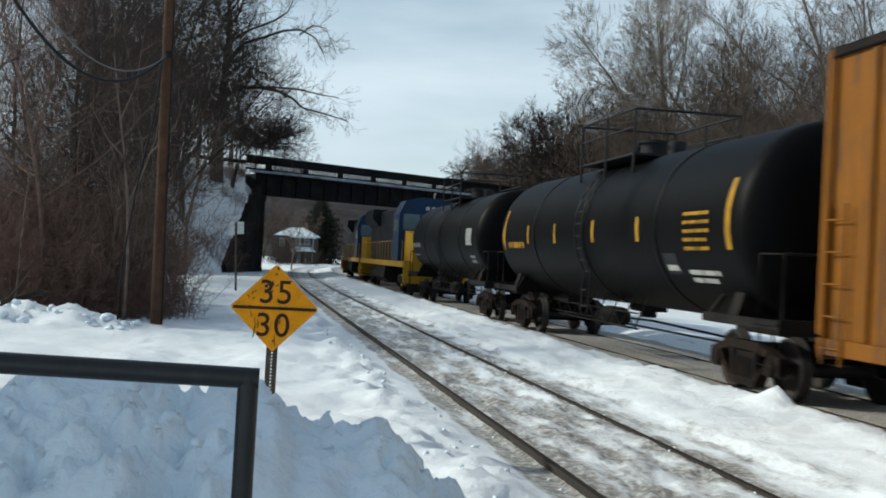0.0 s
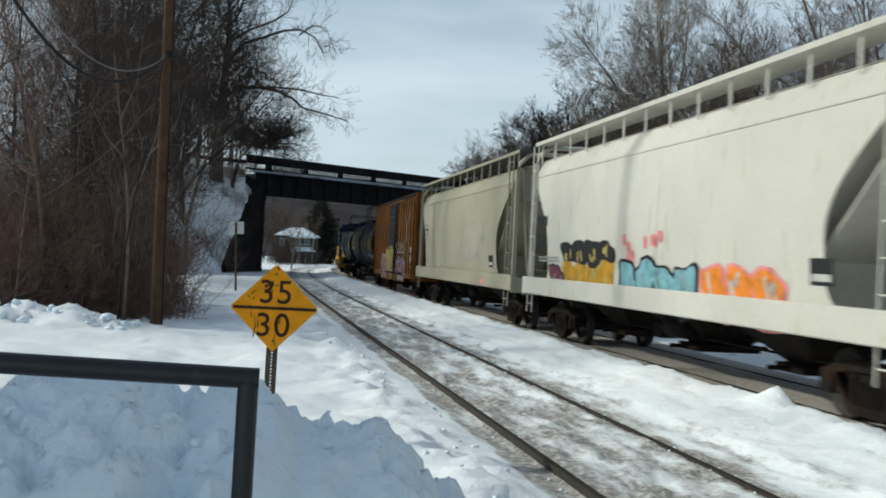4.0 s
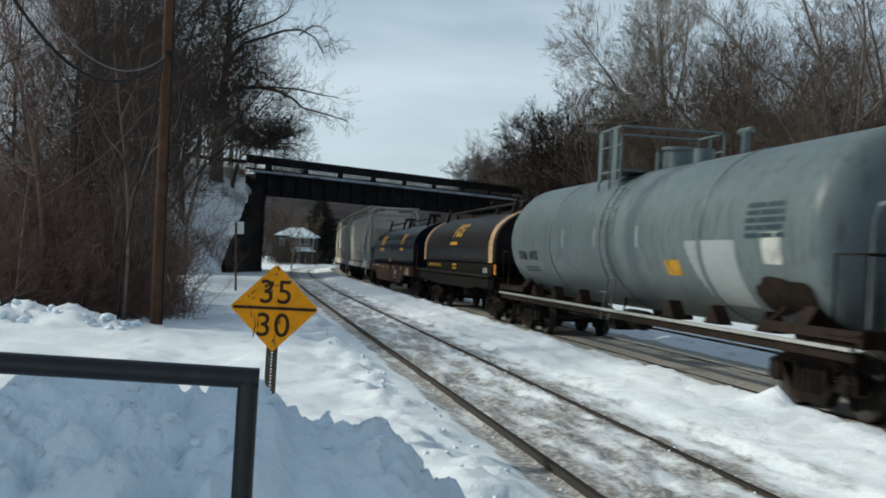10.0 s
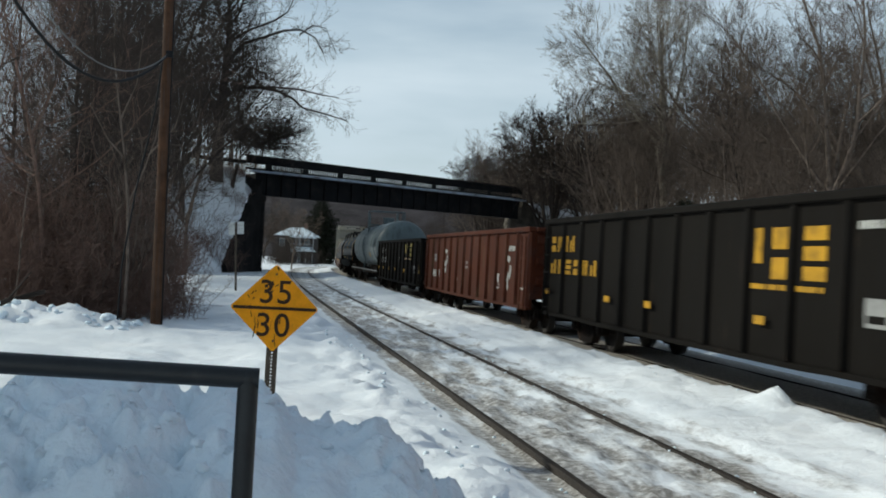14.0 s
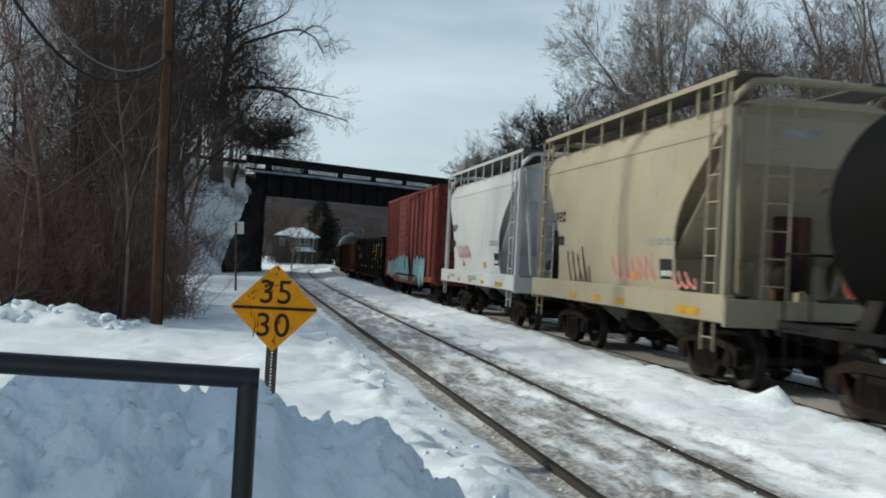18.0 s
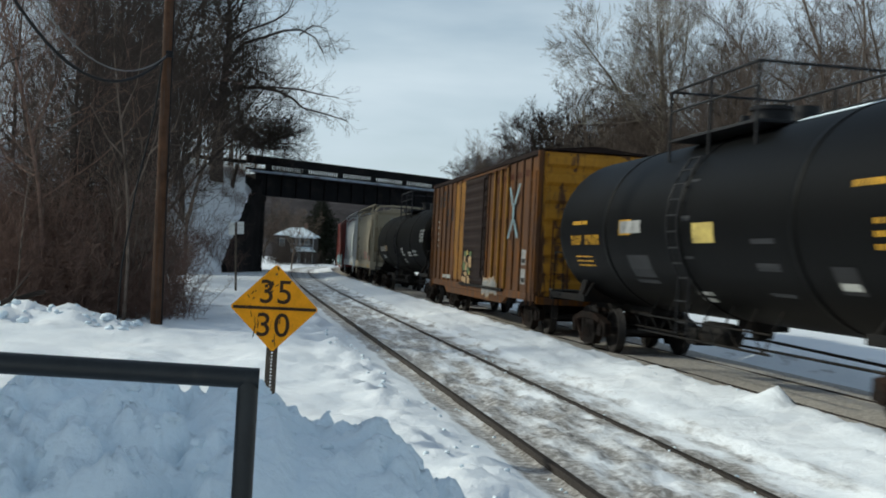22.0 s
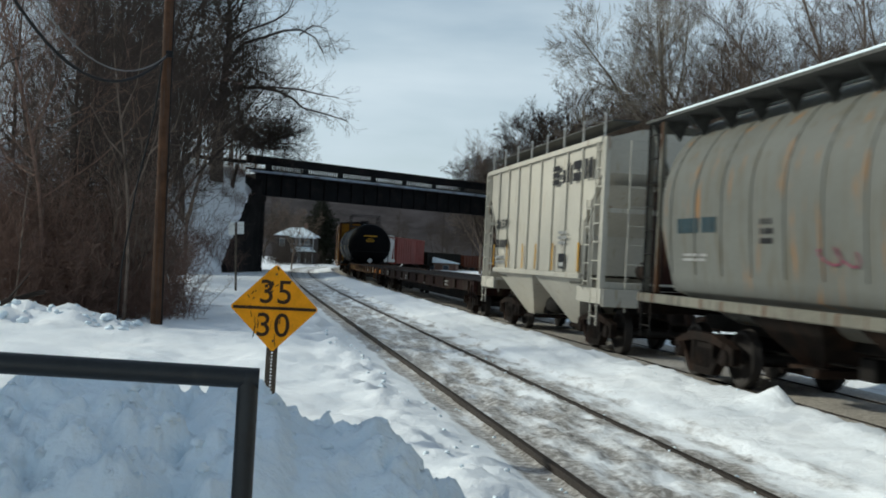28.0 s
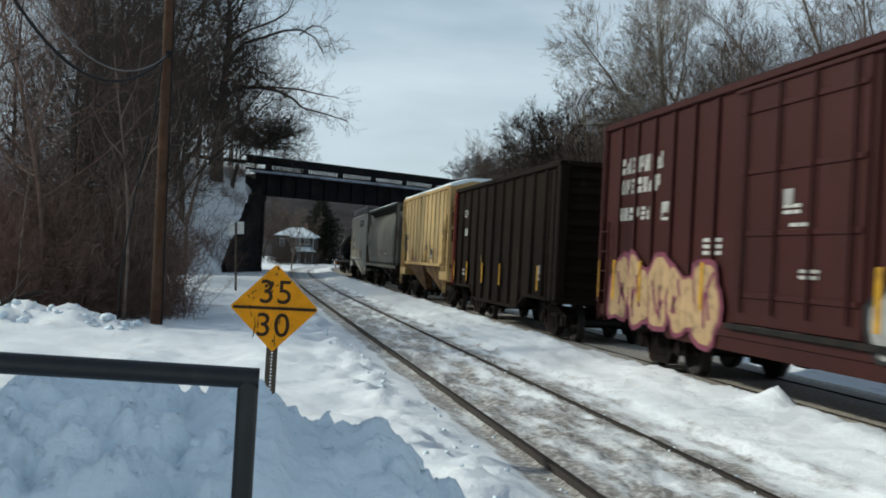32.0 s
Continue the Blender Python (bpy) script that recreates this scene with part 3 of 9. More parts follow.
# broken clods of snow, half buried in the heap and loose round it
ICO = bmesh.new()
bmesh.ops.create_icosphere(ICO, subdivisions=2, radius=1.0)
ICO_V = [v.co.copy() for v in ICO.verts]
ICO_F = [tuple(v.index for v in f.verts) for f in ICO.faces]
ICO.free()
rng = random.Random(5)
chunk = Geo()
for i in range(1820):
    if i < 1000:
        x, y = rng.uniform(-1.6, 1.7), rng.gauss(4.95, 0.42)
        if i % 3 or (lumps(x, y, 1.3, 45) < -0.1 and rng.random() < 0.75):
            continue
        r = 0.010 + 0.040 * rng.random() ** 2.4
        z = heap_z(x, y) + r * rng.uniform(-0.45, 0.25)
        if heap_z(x, y) < 0.3:
            continue
    elif i < 1340:
        x, y = rng.gauss(6.35, 0.3), rng.uniform(8, 40)
        if i % 5:
            continue
        z, r = ground_z(x, y), rng.uniform(0.008, 0.02)
    else:
        x, y = rng.gauss(2.0, 0.2), rng.uniform(7, 24)
        z, r = ground_z(x, y), rng.uniform(0.015, 0.04)
    if i >= 1400:                        # crumbs along the rails and at the foot of the wood
        y = 6.5 + 26 * rng.random() ** 1.6
        if i < 1740 and i % 3:
            continue
        if i < 1740:
            x = float(np.interp(y, PY, PX)) + NEAR + rng.choice((0.70, 0.83, 0.86, -0.68, -0.86)) + rng.gauss(0, 0.03)
            r = rng.uniform(0.008, 0.022)
        else:
            x, y = rng.uniform(-6.2, -2.2), rng.gauss(23.4, 0.8)
            r = rng.uniform(0.03, 0.11)
        z = ground_z(x, y) + 0.2 * r
    rot = Matrix.Rotation(rng.uniform(0, 6.28), 3, "Z") @ Matrix.Rotation(rng.uniform(0, 6.28), 3, "X")
    sq = (rng.uniform(0.7, 1.3), rng.uniform(0.7, 1.2), rng.uniform(0.55, 0.95))
    sd = rng.uniform(0, 90)
    v = []
    for c in ICO_V:
        q = rot @ c
        k = r * (1 + 0.6 * noise.noise(q * 1.6 + Vector((sd, 0, 0))) + 0.35 * noise.noise(q * 4.0 + Vector((0, sd, 0))))
        v.append((x + q.x * sq[0] * k, y + q.y * sq[1] * k, z + q.z * sq[2] * k))
    chunk.add(v, ICO_F, True)
solid("snow_clods", chunk, "snow", "loose white clods of broken snow", "snow", kind="stuff")

# ---- plain unseen wall, added beyond the view to cast shade on the heap ----
solid("wall_west", Geo().box(-7.4, -7.0, 3.5, 11.6, -0.3, 6.4, 0.03), "brown_wall", "plain brown wall added out of view to shade the snow heap", "wall", kind="structure")

# ---- railing ----
rl = thing("pipe_railing", "dark painted steel pipe railing with a square corner", "railing", pose(0.021, 3.05, 0))
part("top_rail", Geo().tube([(-5.2, 0.03, 1.505), (-0.66, 0, 1.452), (0.029, 0, 1.430)], 0.0295, 16), "rail_paint", rl)
part("post", Geo().tube([(0, 0, 1.4295), (-0.002, 0, 1.1), (-0.03, 0, -0.15)], 0.0295, 16), "rail_paint", rl)
part("elbow", Geo().lathe([(-0.0295, 0.001), (-0.0290, 0.012), (-0.024, 0.022), (0, 0.0300), (0.024, 0.022), (0.0290, 0.012), (0.0295, 0.001)], 0.0, 1.430, 14), "rail_paint", rl)
part("post", Geo().tube([(-2.6, 0.015, 1.47), (-2.6, 0.015, -0.15)], 0.0295, 16), "rail_paint", rl)

# ---- speed sign ----
sg = thing("speed_sign", "orange diamond railway speed sign on a perforated steel post", "sign", pose(0.282, 10.8, 0, 0, 0.5, 3))
half, rr = 0.436, 0.03
poly = []
for cx, cz, a0 in ((0, half - rr * 1.41, 45), (-(half - rr * 1.41), 0, 135), (0, -(half - rr * 1.41), 225), (half - rr * 1.41, 0, 315)):
    poly += [(cx + rr * math.cos(radians(a0 + t)), 1.225 + cz + rr * math.sin(radians(a0 + t))) for t in (0, 22, 45, 68, 90)]
panel = part("panel", Geo().prism(poly, "y", -0.004, 0.0), "sign_orange", sg)
part("bar", Geo().box(-0.405, 0.410, -0.007, -0.0045, 1.207, 1.237, 0.001), "sign_black", panel, "black dividing bar")
for txt, xt, zt in (("3", -0.085, 1.272), ("5", 0.090, 1.272), ("3", -0.100, 0.945), ("0", 0.080, 0.945)):
    cu = bpy.data.curves.new("digit", "FONT")
    cu.body, cu.size, cu.align_x, cu.extrude, cu.offset = txt, 0.33, "CENTER", 0.0012, 0.0015
    tmp = bpy.data.objects.new("digit", cu)
    scene.collection.objects.link(tmp)
    dep = bpy.context.evaluated_depsgraph_get()
    md = bpy.data.meshes.new_from_object(tmp.evaluated_get(dep))
    bpy.data.objects.remove(tmp)
    md.transform(Matrix.Translation((xt, -0.006, zt)) @ Matrix.Rotation(math.pi / 2, 4, "X"))
    md.materials.clear()
    md.materials.append(M["sign_black"])
    part("digit", md, "sign_black", panel, "black digit " + txt)
for bx_, bz in ((0.0, 1.56), (0.0, 0.90)):
    part("bolt", Geo().tube([(bx_, -0.012, bz), (bx_, 0.0, bz)], 0.011, 8), "post_steel", panel)
rs = random.Random(8)
for k_ in range(24):
    if k_ < 9:
        x0, z0, w_, h_ = rs.gauss(0.0, 0.06), rs.gauss(1.42, 0.07), rs.uniform(0.006, 0.022), rs.uniform(0.01, 0.05)
    elif k_ < 14:
        x0, z0, w_, h_ = rs.gauss(-0.22, 0.02), rs.gauss(1.32, 0.05), rs.uniform(0.004, 0.012), rs.uniform(0.02, 0.06)
    else:
        x0, w_, h_ = rs.choice((-0.21, -0.16, -0.02, 0.02, 0.06)) + rs.gauss(0, 0.008), rs.uniform(0.002, 0.007), rs.uniform(0.05, 0.17)
        z0 = 1.2 - rs.uniform(0.0, 0.25 - abs(x0) * 0.5) - h_
    sl = rs.uniform(-0.02, 0.02)
    stain = Geo().prism([(x0 - w_, z0), (x0 + w_ * 0.7, z0 + 0.1 * h_), (x0 + w_ + sl, z0 + h_), (x0 - w_ * 0.4 + sl, z0 + h_ * 0.9)], "y", -0.0056 - 0.00005 * k_, -0.0042)
    part("stain", stain, "sign_black", panel, "dark splash or streak of dirt")
g = Geo().box(-0.055, -0.008, 0.0, 0.006, -0.3, 1.55, 0.001).box(0.008, 0.055, 0.0, 0.006, -0.3, 1.55, 0.001)
g.box(-0.055, -0.049, 0.006, 0.035, -0.3, 1.55, 0.001).box(0.049, 0.055, 0.006, 0.035, -0.3, 1.55, 0.001)
z = -0.3
while z < 1.5:
    g.box(-0.008, 0.008, 0.0, 0.006, z, z + 0.019, 0)
    z += 0.032
part("post", g, "post_steel", sg, "rusty steel post with a row of holes")

# ---- small white marker ----
mk = thing("track_marker", "small white marker plates on a leaning steel post", "sign", pose(-0.40, 46, 0, 0, -2.6, 8))
part("post", Geo().box(-0.045, 0.045, -0.045, 0.02, -0.3, 2.93, 0.006), "post_steel", mk)
part("plate", Geo().box(-0.31, -0.05, -0.03, -0.012, 2.38, 2.90, 0.004), "sign_white", mk)
part("plate", Geo().box(0.05, 0.33, -0.03, -0.012, 2.42, 2.94, 0.004), "sign_white", mk)

# ---- pole and cables ----
PB = Vector((-1.875, 24.3, 0))
po = thing("utility_pole", "brown weathered wooden utility pole leaning slightly", "pole", pose(*PB, 0, -0.6, 0))
part("shaft", Geo().tube([(0, 0, -0.4), (0, 0, 3.5), (0, 0, 11.5)], 0.135, 14, 0.108), "pole_wood", po)
part("conduit", Geo().tube([(0.120, -0.07, -0.3), (0.11, -0.06, 4), (0.095, -0.05, 11)], 0.016, 8), "cable", po, "black cable running up the pole")
part("bracket", Geo().box(-0.03, 0.13, -0.17, -0.11, 5.88, 6.02, 0.01), "cable", po, "dark cable clamp")


def hang(p0, p1, sag, k=26):
    p0, p1 = Vector(p0), Vector(p1)
    return [p0.lerp(p1, i / k) - Vector((0, 0, 4 * sag * (i / k) * (1 - i / k))) for i in range(k + 1)]


top = Vector((-1.93, 24.16, 5.92))
solid("overhead_cable", Geo().tube(hang(top, (-5.44, 13.68, 10.51), 2.91), 0.030, 8), "cable", "thick black sagging overhead cable", "cable")
solid("overhead_cable", Geo().tube(hang(top, (-4.95, 11.77, 10.36), 2.63), 0.013, 6), "cable_grey", "thin grey sagging overhead wire", "cable")

guy = Geo().tube([(-2.02, 24.1, 5.75), (-2.12, 24.0, 4.6), (-2.42, 23.9, 2.9), (-2.62, 23.9, 1.3), (-2.66, 23.9, -0.1)], 0.020, 6)
solid("hanging_cable", guy, "cable", "slack black cable hanging down beside the pole", "cable")

# ---- bridge ----
br = thing("road_bridge", "dark steel girder road bridge with a railing and snow along its ledge", "bridge", Matrix.Translation((A_END.x, A_END.y, 0)) @ Matrix.Rotation(math.atan2(AXIS.y, AXIS.x), 4, "Z"), kind="structure")
W = 8.5
for q, low_z in ((0.0, 6.2), (W, 6.85)):
    part("girder", Geo().box(-1.0, SPAN + 1.0, q, q + 0.06, low_z, 8.0, 0.01).box(-1.0, SPAN + 1.0, q - 0.22, q + 0.28, low_z, low_z + 0.06, 0.01).box(-1.0, SPAN + 1.0, q - 0.22, q + 0.28, 7.94, 8.0, 0.01), "bridge_steel", br, "black riveted plate girder")
ns = int(SPAN / 1.45)
st = Geo().box(-0.02, 0.02, -0.16, -0.005, 6.265, 7.935, 0.004).mesh("stiffener", "bridge_steel")
for i in range(ns + 1):
    part("stiffener", st, "bridge_steel", br).location = (i * SPAN / ns, 0, 0)
part("deck", Geo().box(-1.0, SPAN + 1.2, 0.07, W - 0.01, 7.5, 7.9, 0.02), "bridge_steel", br)
fb = Geo().box(-0.12, 0.12, 0.07, W - 0.02, 6.95, 7.495, 0.01).mesh("floor_beam", "bridge_steel")
for i in range(10):
    part("floor_beam", fb, "bridge_steel", br).location = ((i + 0.5) * SPAN / 10, 0, 0)
part("ledge", Geo().box(-1.6, SPAN + 1.4, -0.62, 0.10, 8.004, 8.16, 0.015), "bridge_grey", br, "blue-grey projecting ledge")
part("ledge_snow", Geo().box(0.4, SPAN + 0.4, -0.605, -0.44, 8.163, 8.178, 0.006), "snow", br, "thin strip of snow on the ledge")
bal = Geo().box(-0.062, 0.062, -0.40, -0.33, 8.165, 8.655, 0.004).mesh("baluster", "bridge_steel")
rp = Geo().box(-0.24, 0.24, -0.43, -0.29, 8.165, 8.655, 0.01).mesh("railing_post", "bridge_steel")
for panel_i in range(8):
    part("railing_post", rp, "bridge_steel", br).location = (panel_i * SPAN / 8 - 0.14, 0, 0)
    for i in range(14):
        a_ = 0.2 + panel_i * SPAN / 8 + i * (SPAN / 8 - 0.55) / 14
        part("baluster", bal, "bridge_steel", br).location = (a_, 0, 0)
part("kerb_rail", Geo().box(-2.2, SPAN + 1.0, -0.325, -0.27, 8.165, 8.34, 0.01), "bridge_steel", br)
part("parapet", Geo().box(-2.2, SPAN + 1.0, -0.46, -0.26, 8.66, 9.22, 0.02), "bridge_steel", br, "dark solid railing beam")
part("coping", Geo().box(-2.2, SPAN + 1.0, -0.56, -0.16, 9.223, 9.33, 0.02), "bridge_steel", br)
part("coping_snow", Geo().box(-0.6, SPAN * 0.17, -0.50, -0.3, 9.333, 9.345, 0.004), "snow", br, "thin snow on the railing top")
part("guard_beam", Geo().box(-8.0, -2.25, -0.42, -0.30, 8.55, 8.85, 0.02), "bridge_steel", br, "dark guard beam along the embankment")
part("far_parapet", Geo().box(-2.2, SPAN + 1.0, W + 0.3, W + 0.5, 8.0, 8.55, 0.02), "bridge_steel", br)

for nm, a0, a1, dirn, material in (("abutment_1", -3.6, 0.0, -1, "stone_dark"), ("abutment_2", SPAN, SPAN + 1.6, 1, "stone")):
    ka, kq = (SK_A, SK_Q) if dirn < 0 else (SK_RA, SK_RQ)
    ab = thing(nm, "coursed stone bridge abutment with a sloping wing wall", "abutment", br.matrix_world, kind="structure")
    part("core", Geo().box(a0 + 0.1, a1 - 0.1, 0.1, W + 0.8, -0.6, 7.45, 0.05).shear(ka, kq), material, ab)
    if dirn > 0:
        part("backing", Geo().box(a1 - 0.1, a1 + 1.8, 0.6, W + 0.8, -0.6, 7.4, 0.05).shear(ka, kq), material, ab)
    part("bridge_seat", Geo().box(a0 - 0.1, a1 + 0.1, -0.1, W + 0.8, 5.75, 6.19, 0.04).shear(ka, kq), material, ab, "projecting stone bearing course")
    if dirn < 0:
        inv = br.matrix_world.inverted()
        wd_ = (WING_FAR - WING_NEAR).normalized()
        lf = Vector((-wd_.y, wd_.x, 0)) * 0.75
        ends = [(WING_NEAR - wd_ * 0.4, 0.35), (WING_FAR + wd_ * 0.3, 8.0)]
        vv = [inv @ Vector((p.x + o.x, p.y + o.y, z)) for p, zt in ends for o in (Vector(), lf) for z in (-0.6, zt)]
        part("wing_wall", Geo().add(vv, [(0, 4, 5, 1), (2, 3, 7, 6), (1, 5, 7, 3), (0, 1, 3, 2), (4, 6, 7, 5), (0, 2, 6, 4)]), material, ab, "sloping wing wall holding back the snowy bank, shade put into its colour")
    r2 = random.Random(3)
    w0 = a1
    if dirn > 0:
        wing = [(a1, -0.6), (a1 + 9.6, -0.6), (a1 + 9.6, 0.5), (a1, 8.1)]
        part("wing_wall", Geo().prism(wing, "y", 0.02, 0.5), material, ab)
        part("wing_coping", Geo().prism([(a1, 8.1), (a1 + 9.7, 0.5), (a1 + 9.7, 0.72), (a1, 8.32)], "y", -0.12, 0.6), material, ab, "sloping stone coping")
    face = a1 if dirn < 0 else a0
    zc = -0.4
    while zc < 5.7:
        hgt = 0.44
        for side_run in ("front", "inner", "wing"):
            p = 0.0
            while True:
                ln = r2.uniform(0.7, 1.3)
                if side_run == "front":
                    if p >= a1 - a0 - 0.1:
                        break
                    e1 = min(p + ln, a1 - a0)
                    g = Geo().box(a0 + p + 0.008, a0 + e1 - 0.008, -0.03 - r2.uniform(0, 0.03), 0.13, zc + 0.008, zc + hgt - 0.008, 0.02)
                elif side_run == "inner":
                    if p >= W - 0.3:
                        break
                    e1 = min(p + ln, W)
                    o = r2.uniform(0, 0.03)
                    g = Geo().box(min(face, face - 0.1 * -dirn) - o, max(face, face - 0.1 * -dirn) + o, p + 0.14, e1 + 0.12, zc + 0.008, zc + hgt - 0.008, 0.02).shear(ka, kq)
                else:
                    lim = 9.5 * (8.0 - zc - hgt) / 7.6 if dirn > 0 else 0.0
                    if p >= lim - 0.3:
                        break
                    e1 = min(p + ln, lim)
                    g = Geo().box(w0 + p + 0.008, w0 + e1 - 0.008, -0.03 - r2.uniform(0, 0.03), 0.1, zc + 0.008, zc + hgt - 0.008, 0.02)
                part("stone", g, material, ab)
                p = e1
        zc += hgt


# ---- the train: common pieces ----
TRAIN = []                      # (thing, place of its middle at 0 s, half distance between trucks)
SPINS = []                      # (wheelset, place of its thing, pose in its truck)


def wheelset_mesh(r=0.457):
    g = Geo().tube([(-0.95, 0, 0), (0.95, 0, 0)], 0.085, 10)
    prof = [(0.0, 0.09), (0.02, 0.09), (0.03, 0.16), (0.005, 0.34), (-0.01, 0.37), (-0.055, 0.40), (-0.06, r - 0.005), (-0.055, r), (0.065, r + 0.004), (0.075, r + 0.028), (0.095, r + 0.028), (0.10, r - 0.04), (0.07, 0.36), (0.06, 0.12)]
    n = 18
    for sgn in (-1, 1):
        v = [(sgn * (0.752 - x), q * math.cos(t), q * math.sin(t)) for x, q in prof for t in (2 * math.pi * j / n for j in range(n))]
        f = [(i * n + j, i * n + (j + 1) % n, (i + 1) * n + (j + 1) % n, (i + 1) * n + j) for i in range(len(prof) - 1) for j in range(n)]
        g.add(v, f, True)
        for j in range(3):          # end cap bolts, so that the turning shows
            t = 2 * math.pi * j / 3
            g.tube([(sgn * 1.10, 0.055 * math.cos(t), 0.055 * math.sin(t)), (sgn * 1.13, 0.055 * math.cos(t), 0.055 * math.sin(t))], 0.016, 6)
        g.tube([(sgn * 0.9, 0, 0), (sgn * 1.105, 0, 0)], 0.095, 12)
    return g.mesh("wheelset", "wheel_steel")


def frame_mesh(base=0.89):
    """A cast side frame with its two windows, journal boxes and spring group."""
    out = [(-base - 0.26, 0.36), (-base - 0.24, 0.62), (-base + 0.05, 0.70), (-0.42, 0.80), (0.42, 0.80), (base - 0.05, 0.70), (base + 0.24, 0.62), (base + 0.26, 0.36),
           (base - 0.16, 0.36), (base - 0.30, 0.34), (0.42, 0.13), (-0.42, 0.13), (-base + 0.30, 0.34), (-base + 0.16, 0.36)]
    g = Geo()
    for a_, b_, c_, d_ in ((0, 1, 2, 13), (2, 12, 13, 13), (8, 5, 6, 7), (5, 8, 9, 9)):
        g.prism([out[i] for i in dict.fromkeys((a_, b_, c_, d_))], "x", -0.07, 0.07)
    g.prism([(-base + 0.05, 0.70), (-0.42, 0.80), (0.42, 0.80), (base - 0.05, 0.70), (base - 0.10, 0.60), (0.40, 0.66), (-0.40, 0.66), (-base + 0.10, 0.60)], "x", -0.09, 0.09)
    g.prism([(-base + 0.30, 0.34), (-0.42, 0.13), (0.42, 0.13), (base - 0.30, 0.34), (base - 0.30, 0.46), (0.40, 0.25), (-0.40, 0.25), (-base + 0.30, 0.46)], "x", -0.09, 0.09)
    for y in (-0.36, 0.36):
        g.box(-0.08, 0.08, y - 0.06, y + 0.06, 0.2, 0.72, 0.015)
    for y in (-0.2, -0.02, 0.16):
        g.tube([(-0.03, y, 0.25), (-0.03, y, 0.55)], 0.075, 9)
    g.box(-0.05, 0.07, -0.28, 0.28, 0.5, 0.66, 0.02)
    for y in (-base, base):
        g.tube([(-0.11, y, 0.457), (0.09, y, 0.457)], 0.135, 12)
    return g.mesh("side_frame", "rust_steel")


WHEELS, FRAMES = wheelset_mesh(), frame_mesh()
bol = Geo().box(-1.0, 1.0, -0.17, 0.17, 0.50, 0.78, 0.03).tube([(0, 0, 0.78), (0, 0, 0.92)], 0.22, 12)
bol.box(-0.85, 0.85, -0.42, -0.36, 0.30, 0.42, 0.01).box(-0.85, 0.85, 0.36, 0.42, 0.30, 0.42, 0.01)
BOLSTER = bol.mesh("truck", "rust_steel")
cp = Geo().box(-0.09, 0.09, -0.75, -0.02, 0.75, 0.93, 0.02).box(-0.20, 0.17, -0.02, 0.22, 0.70, 0.98, 0.05).box(-0.21, -0.08, 0.2, 0.33, 0.71, 0.97, 0.03)
cp.tube([(0.05, -0.2, 0.75), (0.1, 0.0, 0.50), (0.02, 0.28, 0.42)], 0.022, 6)
COUPLER = cp.mesh("coupler", "rust_steel")


def truck(root, y, s_root):
    t = part("truck", BOLSTER, "", root, "rusty four-wheel truck")
    t.location = (0, y, 0)
    for x in (-1.0, 1.0):
        part("side_frame", FRAMES, "", t).location = (x, 0, 0)
    for dy in (-0.89, 0.89):
        w = part("wheelset", WHEELS, "", t, "steel wheelset with worn bright treads")
        w.location = (0, dy, 0.457)
        SPINS.append((w, s_root, (0, dy, 0.457)))


def car(name, label, category, s_front, s_rear, b, sill=True):
    root = thing(name, label, category, group="train")
    mid, half_len = (s_front + s_rear) / 2, (s_front - s_rear) / 2
    TRAIN.append((root, mid, b))
    for y in (-b, b):
        truck(root, y, mid)
    for sgn in (-1, 1):
        c = part("coupler", COUPLER, "", root, "rusty knuckle coupler")
        c.location = (0, sgn * (half_len + 0.22), 0)
        if sgn < 0:
            c.rotation_euler = (0, 0, math.pi)
    if sill:
        part("centre_sill", Geo().box(-0.28, 0.28, -half_len + 0.1, half_len - 0.1, 0.80, 1.06, 0.01), "black_steel", root)
    part("air_reservoir", Geo().lathe([(-0.55, 0.02), (-0.52, 0.15), (-0.45, 0.2), (0.45, 0.2), (0.52, 0.15), (0.55, 0.02)], -0.75, 0.78, 14), "black_steel", root)
    part("brake_rigging", Geo().tube([(-0.5, -b + 0.6, 0.62), (-0.45, b - 0.6, 0.62)], 0.022, 6).tube([(0.4, -b + 0.8, 0.55), (0.1, 0, 0.7), (0.4, b - 0.8, 0.55)], 0.025, 6).box(-0.7, -0.35, 1.1, 1.5, 0.5, 0.8, 0.02), "black_steel", root)
    return root, half_len


def ladder(root, x, y, z0, z1, w=0.42, axis="y", material="galvanised", rungs=None, name="ladder"):
    g = Geo()
    d = (0, w / 2) if axis == "y" else (w / 2, 0)
    for s in (-1, 1):
        g.box(x + s * d[0] - 0.016, x + s * d[0] + 0.016, y + s * d[1] - 0.016, y + s * d[1] + 0.016, z0, z1, 0.004)
    n = rungs or max(2, int((z1 - z0) / 0.38))
    for i in range(n):
        z = z0 + (i + 0.5) * (z1 - z0) / n
        g.tube([(x - d[0], y - d[1], z), (x + d[0], y + d[1], z)], 0.013, 6)
    return part(name, g, material, root)


def flat(x):
    return lambda z: x


def tank_side(r=1.47, cz=2.66):
    return lambda z: math.sqrt(max(0.05, r * r - (z - cz) ** 2))


def bulge(z):
    return 1.50 - 0.55 * (z - 4.0) if z > 4.0 else 1.50 + 0.09 * math.sin(math.pi * (z - 1.42) / 2.7)


def painted(g, pts, side, lift=0.006):
    """A painted patch that lies on a car's near side: (y, z) outline on the surface side(z)."""
    cy, cz = sum(p[0] for p in pts) / len(pts), sum(p[1] for p in pts) / len(pts)
    v = [(-side(z) - lift, y, z) for y, z in pts] + [(-side(cz) - lift, cy, cz)]
    n = len(pts)
    g.add(v, [(i, (i + 1) % n, n) for i in range(n)])


